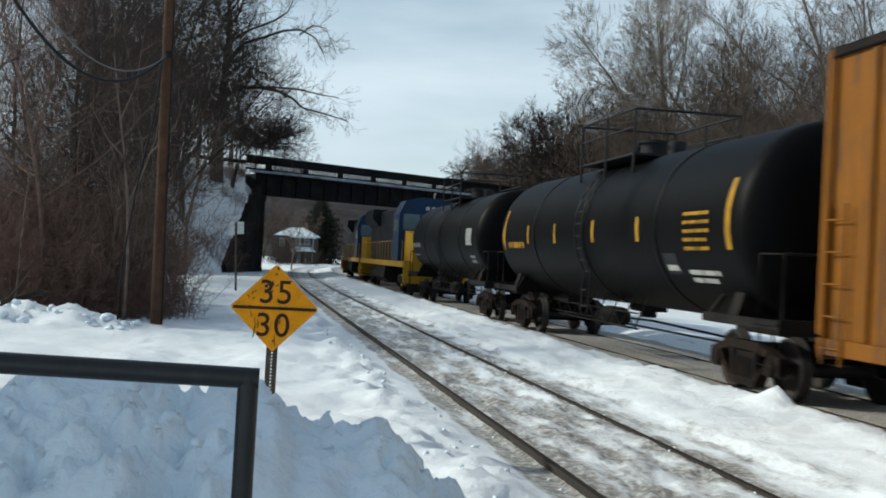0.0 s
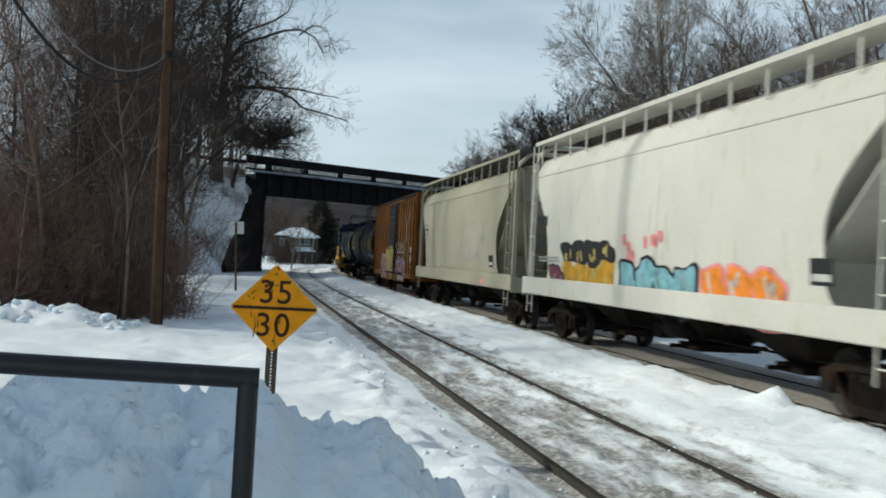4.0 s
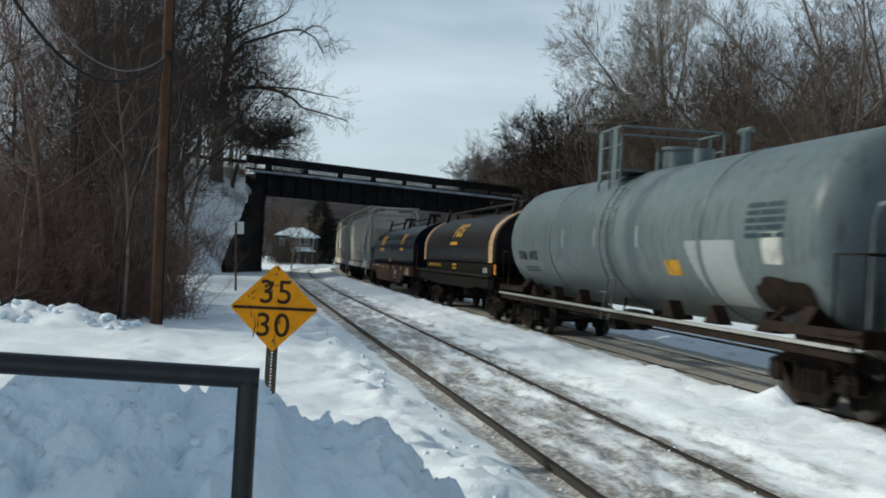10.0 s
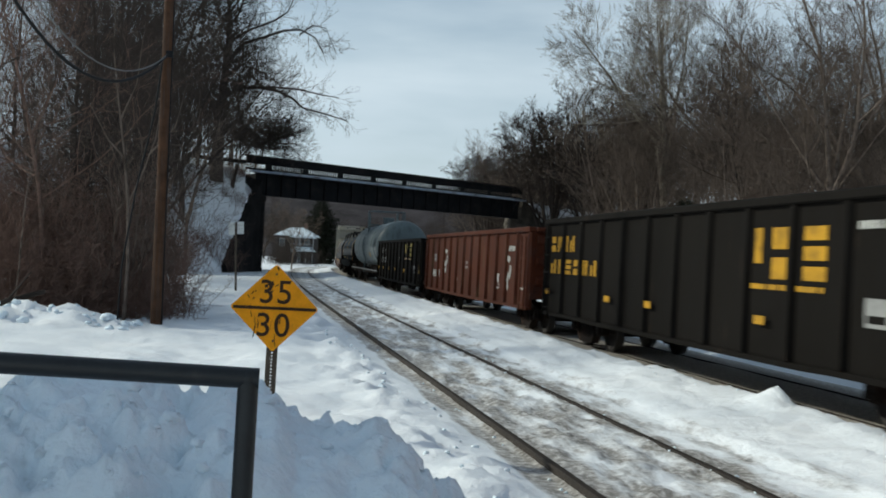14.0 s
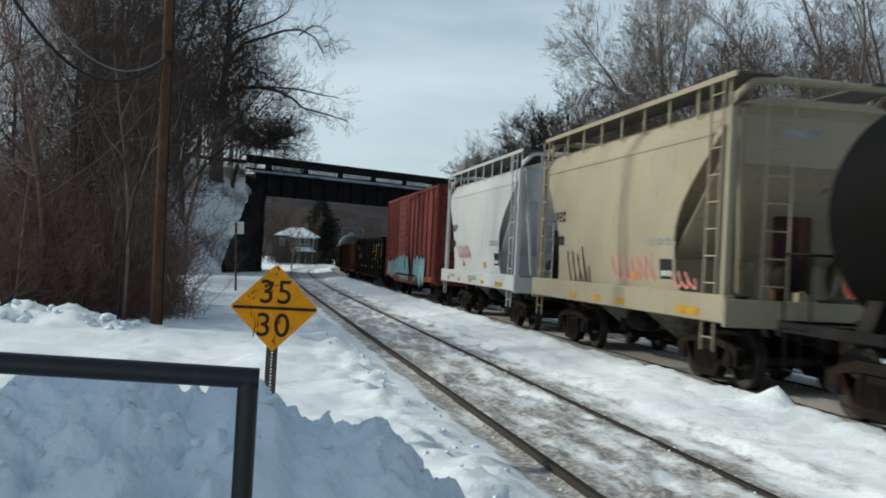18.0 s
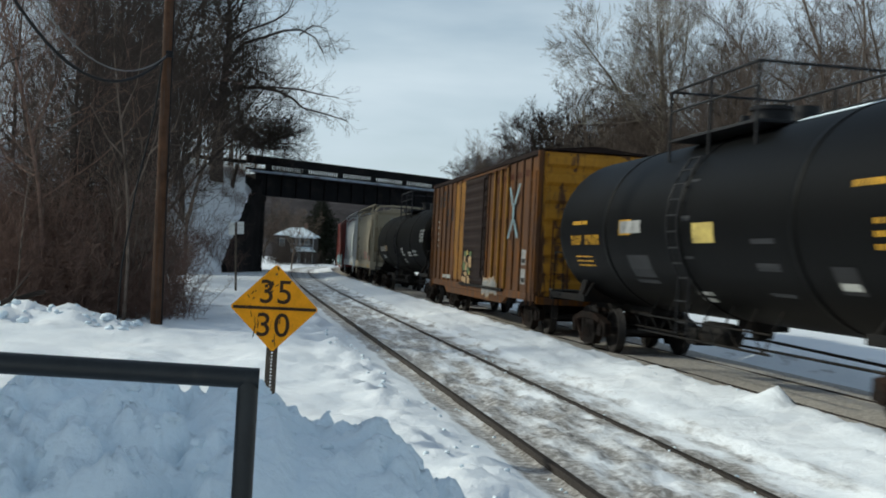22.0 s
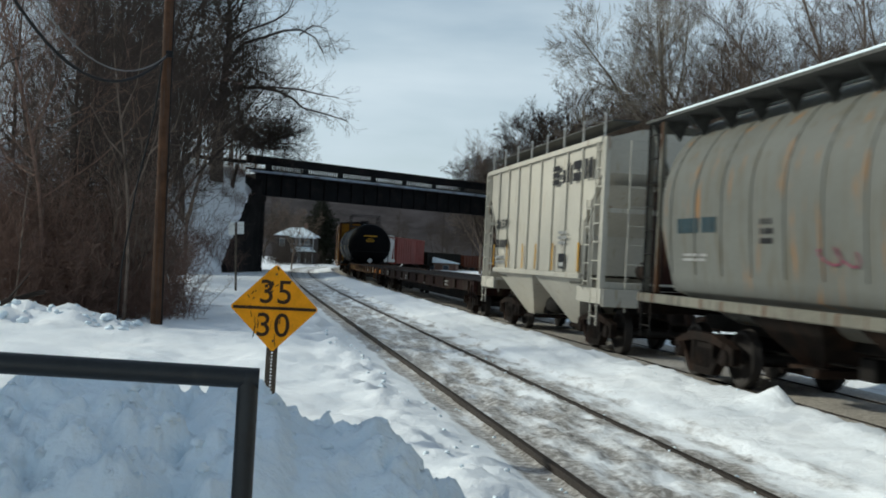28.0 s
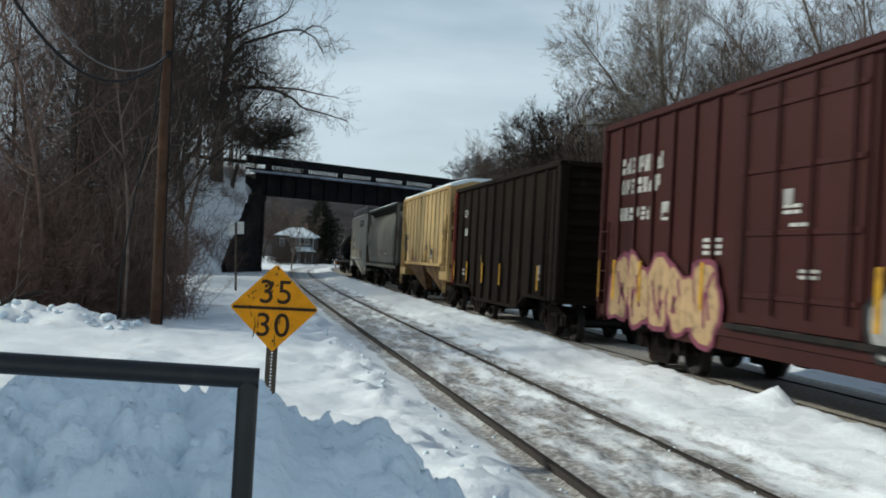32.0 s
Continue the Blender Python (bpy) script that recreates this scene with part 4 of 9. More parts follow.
def quad(y0, y1, z0, z1):
    return [(y0, z0), (y0, (z0 + z1) / 2), (y0, z1), (y1, z1), (y1, (z0 + z1) / 2), (y1, z0)]


def panel_mark(root, y0, y1, z0, z1, material, side, name="marking", label="", lift=0.006):
    g = Geo()
    painted(g, quad(y0, y1, z0, z1), side, lift)
    return part(name, g, material, root, label)


def bars(root, y0, y1, z0, z1, rows, material, side, seed=1, fill=0.9, name="lettering", gap=0.4, lift=0.008):
    """Writing that cannot be read, as plain bars of its size."""
    r, h = random.Random(seed), (z1 - z0) / rows
    y0, y1 = min(y0, y1), max(y0, y1)
    for i in range(rows):
        y, end, g = y1, y0 + (y1 - y0) * (1 - fill) * r.random(), Geo()
        while y > end + 0.02:
            w = min(r.uniform(0.4, 0.62) * h if h > 0.13 else r.uniform(2.2, 5.5) * h, y - end)
            painted(g, quad(y - w, y, z0 + i * h + h * gap * 0.5, z0 + (i + 1) * h - h * gap * 0.5), side, lift)
            y -= w + h * (0.5 if h <= 0.13 or r.random() > 0.8 else 0.16)
            part(name, g, material, root)
            g = Geo()


STENCILS = (((0, 0.40, 0, 1), (0.60, 1, 0, 1)), ((0, 1, 0, 0.42), (0, 1, 0.58, 1)), ((0, 0.40, 0, 1), (0.60, 1, 0.3, 1)), ((0, 1, 0, 0.26), (0, 1, 0.37, 0.63), (0, 1, 0.74, 1)), ((0, 0.4, 0, 0.7), (0.6, 1, 0, 1)))


def emblem(root, y_front, y_rear, z0, z1, count, material, side, slant=0.0, seed=2, name="emblem", label="", lift=0.010):
    """A company's name as plain stencil blocks of its size and colour."""
    step, rnd = (y_front - y_rear) / count, random.Random(seed)
    w, h = step * 0.66, z1 - z0
    order = rnd.sample(range(5), 5)
    for i in range(count):
        g = Geo()
        a_ = y_front - i * step
        for u0, u1, p0, p1 in STENCILS[order[i % 5]]:
            painted(g, [(y - slant * (z - z0), z) for y, z in quad(a_ - u0 * w, a_ - u1 * w, z0 + p0 * h, z0 + p1 * h)], side, lift)
        part(name, g, material, root, label)


def blob(cy, cz, w, h, r, n=18, rough=0.22):
    ph = [r.uniform(0, 6.28) for _ in range(3)]
    out = []
    for i in range(n):
        t = 2 * math.pi * i / n
        k = 1 + rough * (0.5 * math.sin(2 * t + ph[0]) + 0.35 * math.sin(3 * t + ph[1]) + 0.3 * math.sin(5 * t + ph[2]))
        out.append((cy + w / 2 * k * math.copysign(abs(math.cos(t)) ** 0.7, math.cos(t)), cz + h / 2 * k * math.copysign(abs(math.sin(t)) ** 0.7, math.sin(t))))
    return out


def graffiti(root, y_front, y_rear, z0, z1, count, fill, edge, side, seed=4, inner=None, label="", lift=0.010):
    """Bulging painted forms, one beside another, with a darker outline and strokes."""
    r = random.Random(seed)
    step = (y_front - y_rear) / count
    for i in range(count):
        cy, cz = y_front - (i + 0.5) * step, (z0 + z1) / 2 + r.uniform(-0.06, 0.06) * (z1 - z0)
        b = blob(cy, cz, abs(step) * 1.28, (z1 - z0) * r.uniform(0.85, 1.05), r, 22, 0.30)
        k = i * 0.0005
        ge, gf, gi = Geo(), Geo(), Geo()
        painted(ge, b, side, lift + k)
        painted(gf, [(cy + (p[0] - cy) * 0.80, cz + (p[1] - cz) * 0.87) for p in b], side, lift + 0.005 + k)
        for _ in range(3):
            ang = r.uniform(-0.7, 0.7)
            py, pz, ln, wd = cy + r.uniform(-0.28, 0.28) * step, cz + r.uniform(-0.28, 0.24) * (z1 - z0), (z1 - z0) * r.uniform(0.22, 0.5), 0.06 * abs(step) + 0.03
            bend_ = [(-wd / 2, -ln / 2), (-wd / 2 + 0.3 * wd, 0), (-wd / 2, ln / 2), (wd / 2, ln / 2), (wd / 2 + 0.3 * wd, 0), (wd / 2, -ln / 2)]
            painted(gi, [(py + a_ * math.cos(ang) - b_ * math.sin(ang), pz + a_ * math.sin(ang) + b_ * math.cos(ang)) for a_, b_ in bend_], side, lift + 0.009 + k)
        g = part("graffiti", gf, fill, root, label)
        part("outline", ge, edge, g)
        part("stroke", gi, inner or edge, g)


def scrawl(root, y_front, y_rear, z0, z1, material, side, seed=6, w=0.035, turns=5, label="", lift=0.012):
    """A thin sprayed line."""
    r, pts, k = random.Random(seed), [], turns * 7
    amp = 0.8
    for i in range(k + 1):
        t = i / k
        if i % 7 == 0:
            amp = r.uniform(0.55, 1.0)
        pts.append((y_front + (y_rear - y_front) * t + (y_front - y_rear) / turns * 0.4 * math.sin(t * turns * 6.28), (z0 + z1) / 2 + (z1 - z0) / 2 * amp * math.sin(t * turns * 6.28 * 0.97 + 1)))
    g = Geo()
    for i, (p, q) in enumerate(zip(pts, pts[1:])):
        d = Vector((q[0] - p[0], q[1] - p[1]))
        if d.length < 1e-4:
            continue
        s = Vector((-d.y, d.x)).normalized() * w / 2
        e = d.normalized() * w * 0.3
        painted(g, [(p[0] - e.x + s.x, p[1] - e.y + s.y), (p[0] - e.x - s.x, p[1] - e.y - s.y), (q[0] + e.x - s.x, q[1] + e.y - s.y), (q[0] + e.x + s.x, q[1] + e.y + s.y)], side, lift + 0.00004 * i)
    return part("scrawl", g, material, root, label)


def data_box(root, y, z, side, w=0.55, h=0.34, paper="mark_white", ink="mark_black"):
    """A small framed stencil panel."""
    b = panel_mark(root, y, y - w, z, z + h, ink, side, "data_panel", lift=0.009)
    panel_mark(b, y - 0.05, y - w + 0.05, z + 0.05, z + h * 0.42, paper, side, "data_field", lift=0.012)
    return b


# ---- boxcars ----
def boxcar(label, s_front, s_rear, body, door, roof, end, posts=7, door_at=0.4, door_w=3.05, top=4.62, plug=False, post_d=0.052, bright=0):
    root, h = car("boxcar", label, "boxcar", s_front, s_rear, (s_front - s_rear) / 2 - 2.30)
    w, z0 = 1.5, 0.98
    part("body", Geo().box(-w, w, -h + 0.10, h - 0.10, z0, top, 0.03), body, root)
    part("side_sill", Geo().box(-w - 0.06, -w - 0.002, -h + 0.05, h - 0.05, 0.86, 1.06, 0.01), body, root)
    part("side_sill", Geo().box(w + 0.002, w + 0.06, -h + 0.05, h - 0.05, 0.86, 1.06, 0.01), body, root)
    part("skirt", Geo().prism([(-4.9, 0.9), (-4.2, 0.66), (4.2, 0.66), (4.9, 0.9)], "x", -w - 0.030, -w + 0.06), body, root)
    d0, d1 = door_at - door_w / 2, door_at + door_w / 2
    pm = Geo().box(-post_d, 0, -0.055, 0.055, 1.07, top - 0.12, 0.010).mesh("side_post", body)
    # lighter yellow posts: sunlight on the near post edges put into the colour
    pm2 = Geo().box(-post_d - 0.02, 0, -0.065, 0.065, 1.07, top - 0.12, 0.012).mesh("side_post", "door_yellow")
    for sgn in (-1, 1):
        for a_, b_ in ((-h + 0.15, d0 - 0.1), (d1 + 0.1, h - 0.15)):
            for i in range(posts + 1):
                o = part("side_post", pm2 if sgn < 0 and b_ < d0 and posts - bright <= i < posts else pm, body, root)
                o.location = (-w - 0.002, a_ + (b_ - a_) * i / posts, 0)
                if sgn > 0:
                    o.location.x, o.rotation_euler = w + 0.002, (0, 0, math.pi)
    part("eave", Geo().box(-w - 0.07, -w + 0.02, -h + 0.06, h - 0.06, top - 0.10, top + 0.02, 0.015), roof, root)
    part("eave", Geo().box(w - 0.02, w + 0.07, -h + 0.06, h - 0.06, top - 0.13, top + 0.02, 0.015), body, root)
    g = Geo().prism([(-w - 0.06, top + 0.022), (0, top + 0.16), (w + 0.06, top + 0.022)], "y", -h + 0.06, h - 0.06)
    for i in range(13):
        y = -h + 0.3 + i * (2 * h - 0.6) / 12
        g.prism([(-w - 0.05, top + 0.03), (0, top + 0.20), (w + 0.05, top + 0.03)], "y", y - 0.05, y + 0.05)
    part("roof", g, roof, root)
    dg = Geo().box(-w - 0.075, -w - 0.004, d0, d1, 1.08, top - 0.14, 0.015)
    if plug:
        for z in np.linspace(1.5, top - 0.5, 4):
            dg.box(-w - 0.105, -w - 0.07, d0 + 0.05, d1 - 0.05, z - 0.04, z + 0.04, 0.01)
        dr = part("door", dg, door, root, "sliding plug door with locking rods")
        for y in np.linspace(d0 + 0.25, d1 - 0.25, 4):
            part("locking_rod", Geo().tube([(-w - 0.125, y, 1.25), (-w - 0.125, y, top - 0.2)], 0.025, 8), door, dr)
    else:
        dr = part("door", dg, door, root, "ribbed sliding door")
        for i in range(11):
            z = 1.30 + i * (top - 1.62) / 10
            part("door_rib", Geo().prism([(-w - 0.076, z - 0.10), (-w - 0.105, z - 0.03), (-w - 0.105, z + 0.03), (-w - 0.076, z + 0.10)], "y", d0 + 0.08, d1 - 0.08), door, dr)
        part("door_bar", Geo().tube([(-w - 0.13, d0 + 0.2, 1.3), (-w - 0.13, d0 + 0.2, top - 0.3)], 0.022, 8), door, dr)
    part("door_track", Geo().box(-w - 0.13, -w - 0.06, d0 - 2.6, d1 + 0.2, 0.99, 1.075, 0.01), "black_steel", root)
    part("door_track", Geo().box(-w - 0.11, -w - 0.072, d0 - 2.6, d1 + 0.2, top - 0.2, top - 0.14, 0.01), body, root)
    for sgn in (-1, 1):
        y0 = sgn * (h - 0.10)
        ew = part("end_wall", Geo().box(-w + 0.08, w - 0.08, min(y0, y0 + sgn * 0.02), max(y0, y0 + sgn * 0.02), 1.0, top - 0.03, 0.004), end, root, "horizontally ribbed end wall")
        for i in range(8):
            z = 1.25 + i * (top - 1.48) / 7
            part("end_rib", Geo().prism([(y0 + sgn * 0.021, z - 0.19), (y0 + sgn * 0.11, z - 0.10), (y0 + sgn * 0.11, z + 0.10), (y0 + sgn * 0.021, z + 0.19)], "x", -w + 0.14, w - 0.14), end, ew)
        part("end_sill", Geo().box(-w, w, min(y0, y0 + 0.12 * sgn), max(y0, y0 + 0.12 * sgn), 0.80, 0.99, 0.01), body, root)
        for x in (-w - 0.02, w + 0.02):
            part("corner_post", Geo().box(x - 0.06, x + 0.06, y0 - 0.05, y0 + 0.05, 1.1, top, 0.01), body, root)
        ladder(root, -w - 0.085, sgn * (h - 0.42), 0.75, top - 0.5 if sgn < 0 else 2.7, material=body)
        ladder(root, -0.95, y0 + sgn * 0.13, 1.0, 2.9, axis="x", material=body)
    part("brake_wheel", Geo().tube([(0.55 + 0.27 * math.cos(t), -h - 0.16, 2.6 + 0.27 * math.sin(t)) for t in np.linspace(0, 2 * math.pi, 17)], 0.018, 6), "rust_steel", root)
    part("crossover_board", Geo().box(-1.2, 1.2, -h - 0.32, -h - 0.05, 1.17, 1.21, 0.006), "grating", root)
    return root, h, w


# ---- covered hoppers ----
def hopper_body(prof, width):
    """Loops at heights z with half length and half width; sloping ends come of the half lengths."""
    loops = []
    for z, e, w in zip(*zip(*((z, prof(z), width(z)) for z in np.linspace(1.42, 4.42, 26)))):
        r = min(0.25, w * 0.2)
        lp = []
        for cx, cy, a0 in ((w - r, e - r, 0), (-w + r, e - r, 90), (-w + r, -e + r, 180), (w - r, -e + r, 270)):
            lp += [(cx + r * math.cos(radians(a0 + t)), cy + r * math.sin(radians(a0 + t)), z) for t in (0, 30, 60, 90)]
        loops.append(lp)
    return Geo().loft(loops, smooth=True)


def hopper(label, s_front, s_rear, body, bays=3, board="grating", board_material=None, snow_top=False, round_=1.0):
    """A smooth-sided covered hopper: bulging sides, cut-away ends with an end frame, outlets below, boards on top."""
    root, h = car("covered_hopper", label, "hopper car", s_front, s_rear, (s_front - s_rear) / 2 - 1.75)
    bm_ = board_material or body

    def prof(z):
        if z > 3.95:
            return h - 0.42 - 0.25 * (4.42 - z)
        u = (3.95 - z) / 2.53
        bow = math.sin(min(1.0, u / 0.66) * math.pi / 2) ** 1.15 - 0.16 * max(0.0, (u - 0.86) / 0.14) ** 2
        return h - 0.55 - 1.52 * bow

    def width(z):
        if z > 4.0:
            return 1.50 - 0.55 * (z - 4.0)
        return 1.50 + 0.09 * round_ * math.sin(math.pi * (z - 1.42) / 2.7)

    part("body", hopper_body(lambda z: prof(z) - (0.32 if z < 3.95 else 0.32 * (4.42 - z) / 0.47), lambda z: width(z) - 0.012), body, root)
    for sgn in (-1, 1):
        lean = lambda z: h - 0.62 - 1.75 * (3.52 - z) / 1.5
        loops = [[(-1.46, sgn * lean(z), z), (1.46, sgn * lean(z), z), (1.46, sgn * (lean(z) - 0.04), z), (-1.46, sgn * (lean(z) - 0.04), z)] for z in (2.0, 2.8, 3.52)]
        part("slope_sheet", Geo().loft(loops), body, root, "sloping end sheet")
        part("end_panel", Geo().prism([(-1.46, 3.5), (1.46, 3.5), (1.46, 4.0), (1.38, 4.22), (1.05, 4.45), (-1.05, 4.45), (-1.38, 4.22), (-1.46, 4.0)], "y", min(sgn * (h - 0.62), sgn * (h - 0.57)), max(sgn * (h - 0.62), sgn * (h - 0.57))), body, root)
        part("end_stencil", Geo().box(-0.45, 0.15, min(sgn * (h - 0.566), sgn * (h - 0.56)), max(sgn * (h - 0.566), sgn * (h - 0.56)), 3.95, 4.08, 0), "mark_grey", root, "grey stencilled block on the end panel")
        part("centre_post", Geo().box(-0.30, 0.30, sgn * (h - 1.05) - 0.12, sgn * (h - 1.05) + 0.12, 1.37, 2.75, 0.03), "coil_frame", root, "rust-streaked centre post")
    for sgn in (-1, 1):
        rows_z = np.linspace(1.44, 4.38, 26)
        loops = [[(sgn * width(z), -prof(z), z), (sgn * width(z), prof(z), z), (sgn * (width(z) - 0.03), prof(z), z), (sgn * (width(z) - 0.03), -prof(z), z)] for z in rows_z]
        part("side_sheet", Geo().loft(loops, smooth=False), body, root)
    part("top_seam", Geo().box(-1.535, -1.49, -h + 0.75, h - 0.75, 3.93, 3.98, 0.008), body, root, "thin seam along the side")
    part("side_sill", Geo().box(-1.61, -1.42, -h, h, 1.05, 1.47, 0.02), body, root)
    part("side_sill", Geo().box(1.42, 1.61, -h, h, 1.05, 1.47, 0.02), body, root)
    part("roof", Geo().prism([(-1.30, 4.40), (-0.9, 4.52), (0.9, 4.52), (1.30, 4.40)], "y", -h + 0.40, h - 0.40), body, root)
    part("hatch_trough", Geo().box(-0.38, 0.38, -h + 1.2, h - 1.2, 4.50, 4.68, 0.04), body, root)
    for x in (-1.12, 1.12):
        part("running_board", Geo().box(x - 0.33, x + 0.33, -h + 0.2, h - 0.2, 4.80, 4.84, 0.006), board, root, "roof running board of steel grating")
        n = int(2 * h / 1.25)
        xs_ = math.copysign(1.40, x)
        bk = Geo().box(min(xs_, xs_ * 0.98), max(xs_, xs_ * 0.98), -0.028, 0.028, 4.30, 4.80, 0.004).mesh("board_bracket", bm_)
        for i in range(n + 1):
            part("board_bracket", bk, bm_, root).location = (0, -h + 0.55 + i * (2 * h - 1.1) / n, 0)
        part("board_edge", Geo().box(x - 0.36 if x < 0 else x + 0.33, x - 0.33 if x < 0 else x + 0.36, -h + 0.2, h - 0.2, 4.77, 4.86, 0.006), bm_, root)
    if snow_top:
        part("roof_snow", Geo().box(-1.35, 1.35, -h + 0.5, h - 0.5, 4.842, 4.93, 0.04), "snow", root, "layer of snow on the roof")
    for sgn in (-1, 1):
        y = sgn * (h - 0.30)
        for x in (-1.46, 1.46):
            part("end_post", Geo().prism([(y - 0.07, 1.45), (y + 0.07, 1.45), (y + 0.07, 4.32), (y - 0.07, 4.32)], "x", x - 0.05, x + 0.05), bm_, root)
            part("corner_brace", Geo().tube([(x, y, 4.28), (x * 0.96, y, 4.5), (x * 0.80, y, 4.72), (x * 0.70, y, 4.76), (0, y, 4.77)], 0.062, 6), bm_, root)
            part("end_brace", Geo().tube([(x * 0.9, y, 4.3), (x * 0.55, sgn * (h - 1.2), 1.5)], 0.05, 6), bm_, root)
        ladder(root, -1.56, sgn * (h - 0.62), 0.6, 4.75, 0.44, material=bm_)
        ladder(root, -0.75, sgn * (h - 0.12), 1.0, 4.75, axis="x", material=bm_)
        part("end_platform", Geo().box(-1.45, 1.45, sgn * h - 0.03, sgn * (h - 1.5), 1.30, 1.36, 0.01), bm_, root)
        part("end_sill", Geo().box(-1.60, 1.60, sgn * h - 0.04, sgn * h + 0.04, 1.0, 1.42, 0.01), bm_, root)
        part("bolster_web", Geo().prism([(sgn * (h - 0.1), 1.36), (sgn * (h - 2.4), 1.36), (sgn * (h - 2.2), 2.1)], "x", -0.05, 0.05), bm_, root)
    part("brake_wheel", Geo().tube([(0.35 + 0.28 * math.cos(t), -h - 0.02, 2.5 + 0.28 * math.sin(t)) for t in np.linspace(0, 2 * math.pi, 17)], 0.02, 6), "rust_steel", root)
    part("brake_cylinder", Geo().lathe([(-h + 0.2, 0.02), (-h + 0.22, 0.2), (-h + 0.75, 0.2), (-h + 0.78, 0.05)], -0.35, 1.75, 14), "rust_steel", root)
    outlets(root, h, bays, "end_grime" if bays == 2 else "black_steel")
    return root, h


def outlets(root, h, bays, material, z1=1.44, w=1.42):
    run = 2 * h - 5.4
    for i in range(bays):
        c = -run / 2 + (i + 0.5) * run / bays
        e = run / bays / 2 - 0.08
        g = Geo().loft([[(-w, c - e, z1), (w, c - e, z1), (w, c + e, z1), (-w, c + e, z1)], [(-0.45, c - 0.34, 0.52), (0.45, c - 0.34, 0.52), (0.45, c + 0.34, 0.52), (-0.45, c + 0.34, 0.52)]])
        o = part("outlet_hopper", g, material, root)
        part("outlet_gate", Geo().box(-0.62, 0.62, c - 0.42, c + 0.42, 0.38, 0.515, 0.02).tube([(-0.95, c, 0.45), (0.95, c, 0.45)], 0.04, 8), "rust_steel", o)


def ribbed_hopper(label, s_front, s_rear, body, ribs=9, snow_top=False, z_low=1.62, cut=1.1, rib=None, low=None):
    """A short two-bay hopper with outside posts and wedge-cut lower ends."""
    root, h = car("covered_hopper", label, "hopper car", s_front, s_rear, (s_front - s_rear) / 2 - 1.75)
    w = 1.48
    poly = [(-h + 0.35, 4.42), (h - 0.35, 4.42), (h - 0.42, 3.75), (h - 0.42 - cut, 2.75), (h - 0.42 - cut, z_low), (-h + 0.42 + cut, z_low), (-h + 0.42 + cut, 2.75), (-h + 0.42, 3.75)]
    part("body", Geo().prism(poly, "x", -w, w), body, root)
    n = ribs
    g0 = lambda y: (z_low if abs(y) < h - 0.5 - cut else (2.75 + (abs(y) - (h - 0.42 - cut)) / cut * 1.0))
    for i in range(n):
        y = -h + 0.6 + i * (2 * h - 1.2) / (n - 1)
        part("side_post", Geo().box(-w - 0.05, -w - 0.002, y - 0.045, y + 0.045, g0(y) + 0.02, 4.36, 0.01), rib or body, root)
        part("side_post", Geo().box(w + 0.002, w + 0.05, y - 0.045, y + 0.045, g0(y) + 0.02, 4.36, 0.01), rib or body, root)
    for x in (-w - 0.03, w + 0.03):
        part("top_chord", Geo().box(x - 0.04, x + 0.04, -h + 0.33, h - 0.33, 4.36, 4.48, 0.01), body, root)
        part("bottom_chord", Geo().box(x - 0.045, x + 0.045, -h + 0.4 + cut, h - 0.4 - cut, z_low - 0.10, z_low + 0.02, 0.01), body, root)
        part("side_sill", Geo().box(x - 0.03, x + 0.05, -h, -h + 0.5 + cut, 1.05, 1.36, 0.01), body, root)
        part("side_sill", Geo().box(x - 0.03, x + 0.05, h - 0.5 - cut, h, 1.05, 1.36, 0.01), body, root)
        if not snow_top:
            part("running_board", Geo().box(x * 0.72 - 0.3, x * 0.72 + 0.3, -h + 0.2, h - 0.2, 4.78, 4.82, 0.006), "grating", root, "dark roof running board")
        bk = Geo().box(x * 0.95 - 0.02, x * 0.95 + 0.02, -0.02, 0.02, 4.48, 4.98, 0.004).mesh("board_bracket", "galvanised")
        for i in range(0 if snow_top else 8):
            part("board_bracket", bk, "galvanised", root).location = (0, -h + 0.5 + i * (2 * h - 1.0) / 7, 0)
    part("roof", Geo().prism([(-w, 4.425), (-0.7, 4.66), (0.7, 4.66), (w, 4.425)], "y", -h + 0.35, h - 0.35), body, root)
    if snow_top:
        part("roof_snow", Geo().loft([[(k * x, y, z - (1 - k) * 0.5) for x, z in ((-1.54, 4.485), (-1.50, 4.57), (-1.1, 4.70), (-0.6, 4.79), (0.6, 4.79), (1.1, 4.70), (1.50, 4.57), (1.54, 4.485))] for y, k in ((-h + 0.36, 0.96), (-h + 0.5, 1.0), (-h * 0.3, 0.985), (h * 0.2, 1.0), (h * 0.6, 0.98), (h - 0.45, 1.0), (h - 0.35, 0.96))]), "snow", root, "thick layer of snow on the roof")
    for sgn in (-1, 1):
        y = sgn * (h - 0.16)
        for x in (-w, w):
            part("end_post", Geo().box(x - 0.06, x + 0.06, y - 0.07, y + 0.07, 1.36, 4.45, 0.01), body, root)
        part("slope_sheet", Geo().add([(-w + 0.03, sgn * (h - 0.36), 3.5), (w - 0.03, sgn * (h - 0.36), 3.5), (w - 0.03, sgn * (h - 2.6), 1.5), (-w + 0.03, sgn * (h - 2.6), 1.5),
                                       (-w + 0.03, sgn * (h - 0.40), 3.5), (w - 0.03, sgn * (h - 0.40), 3.5), (w - 0.03, sgn * (h - 2.64), 1.5), (-w + 0.03, sgn * (h - 2.64), 1.5)],
                                      [(0, 1, 2, 3), (7, 6, 5, 4), (0, 4, 5, 1), (1, 5, 6, 2), (2, 6, 7, 3), (3, 7, 4, 0)]), low or body, root, "grimy sloping end sheet")
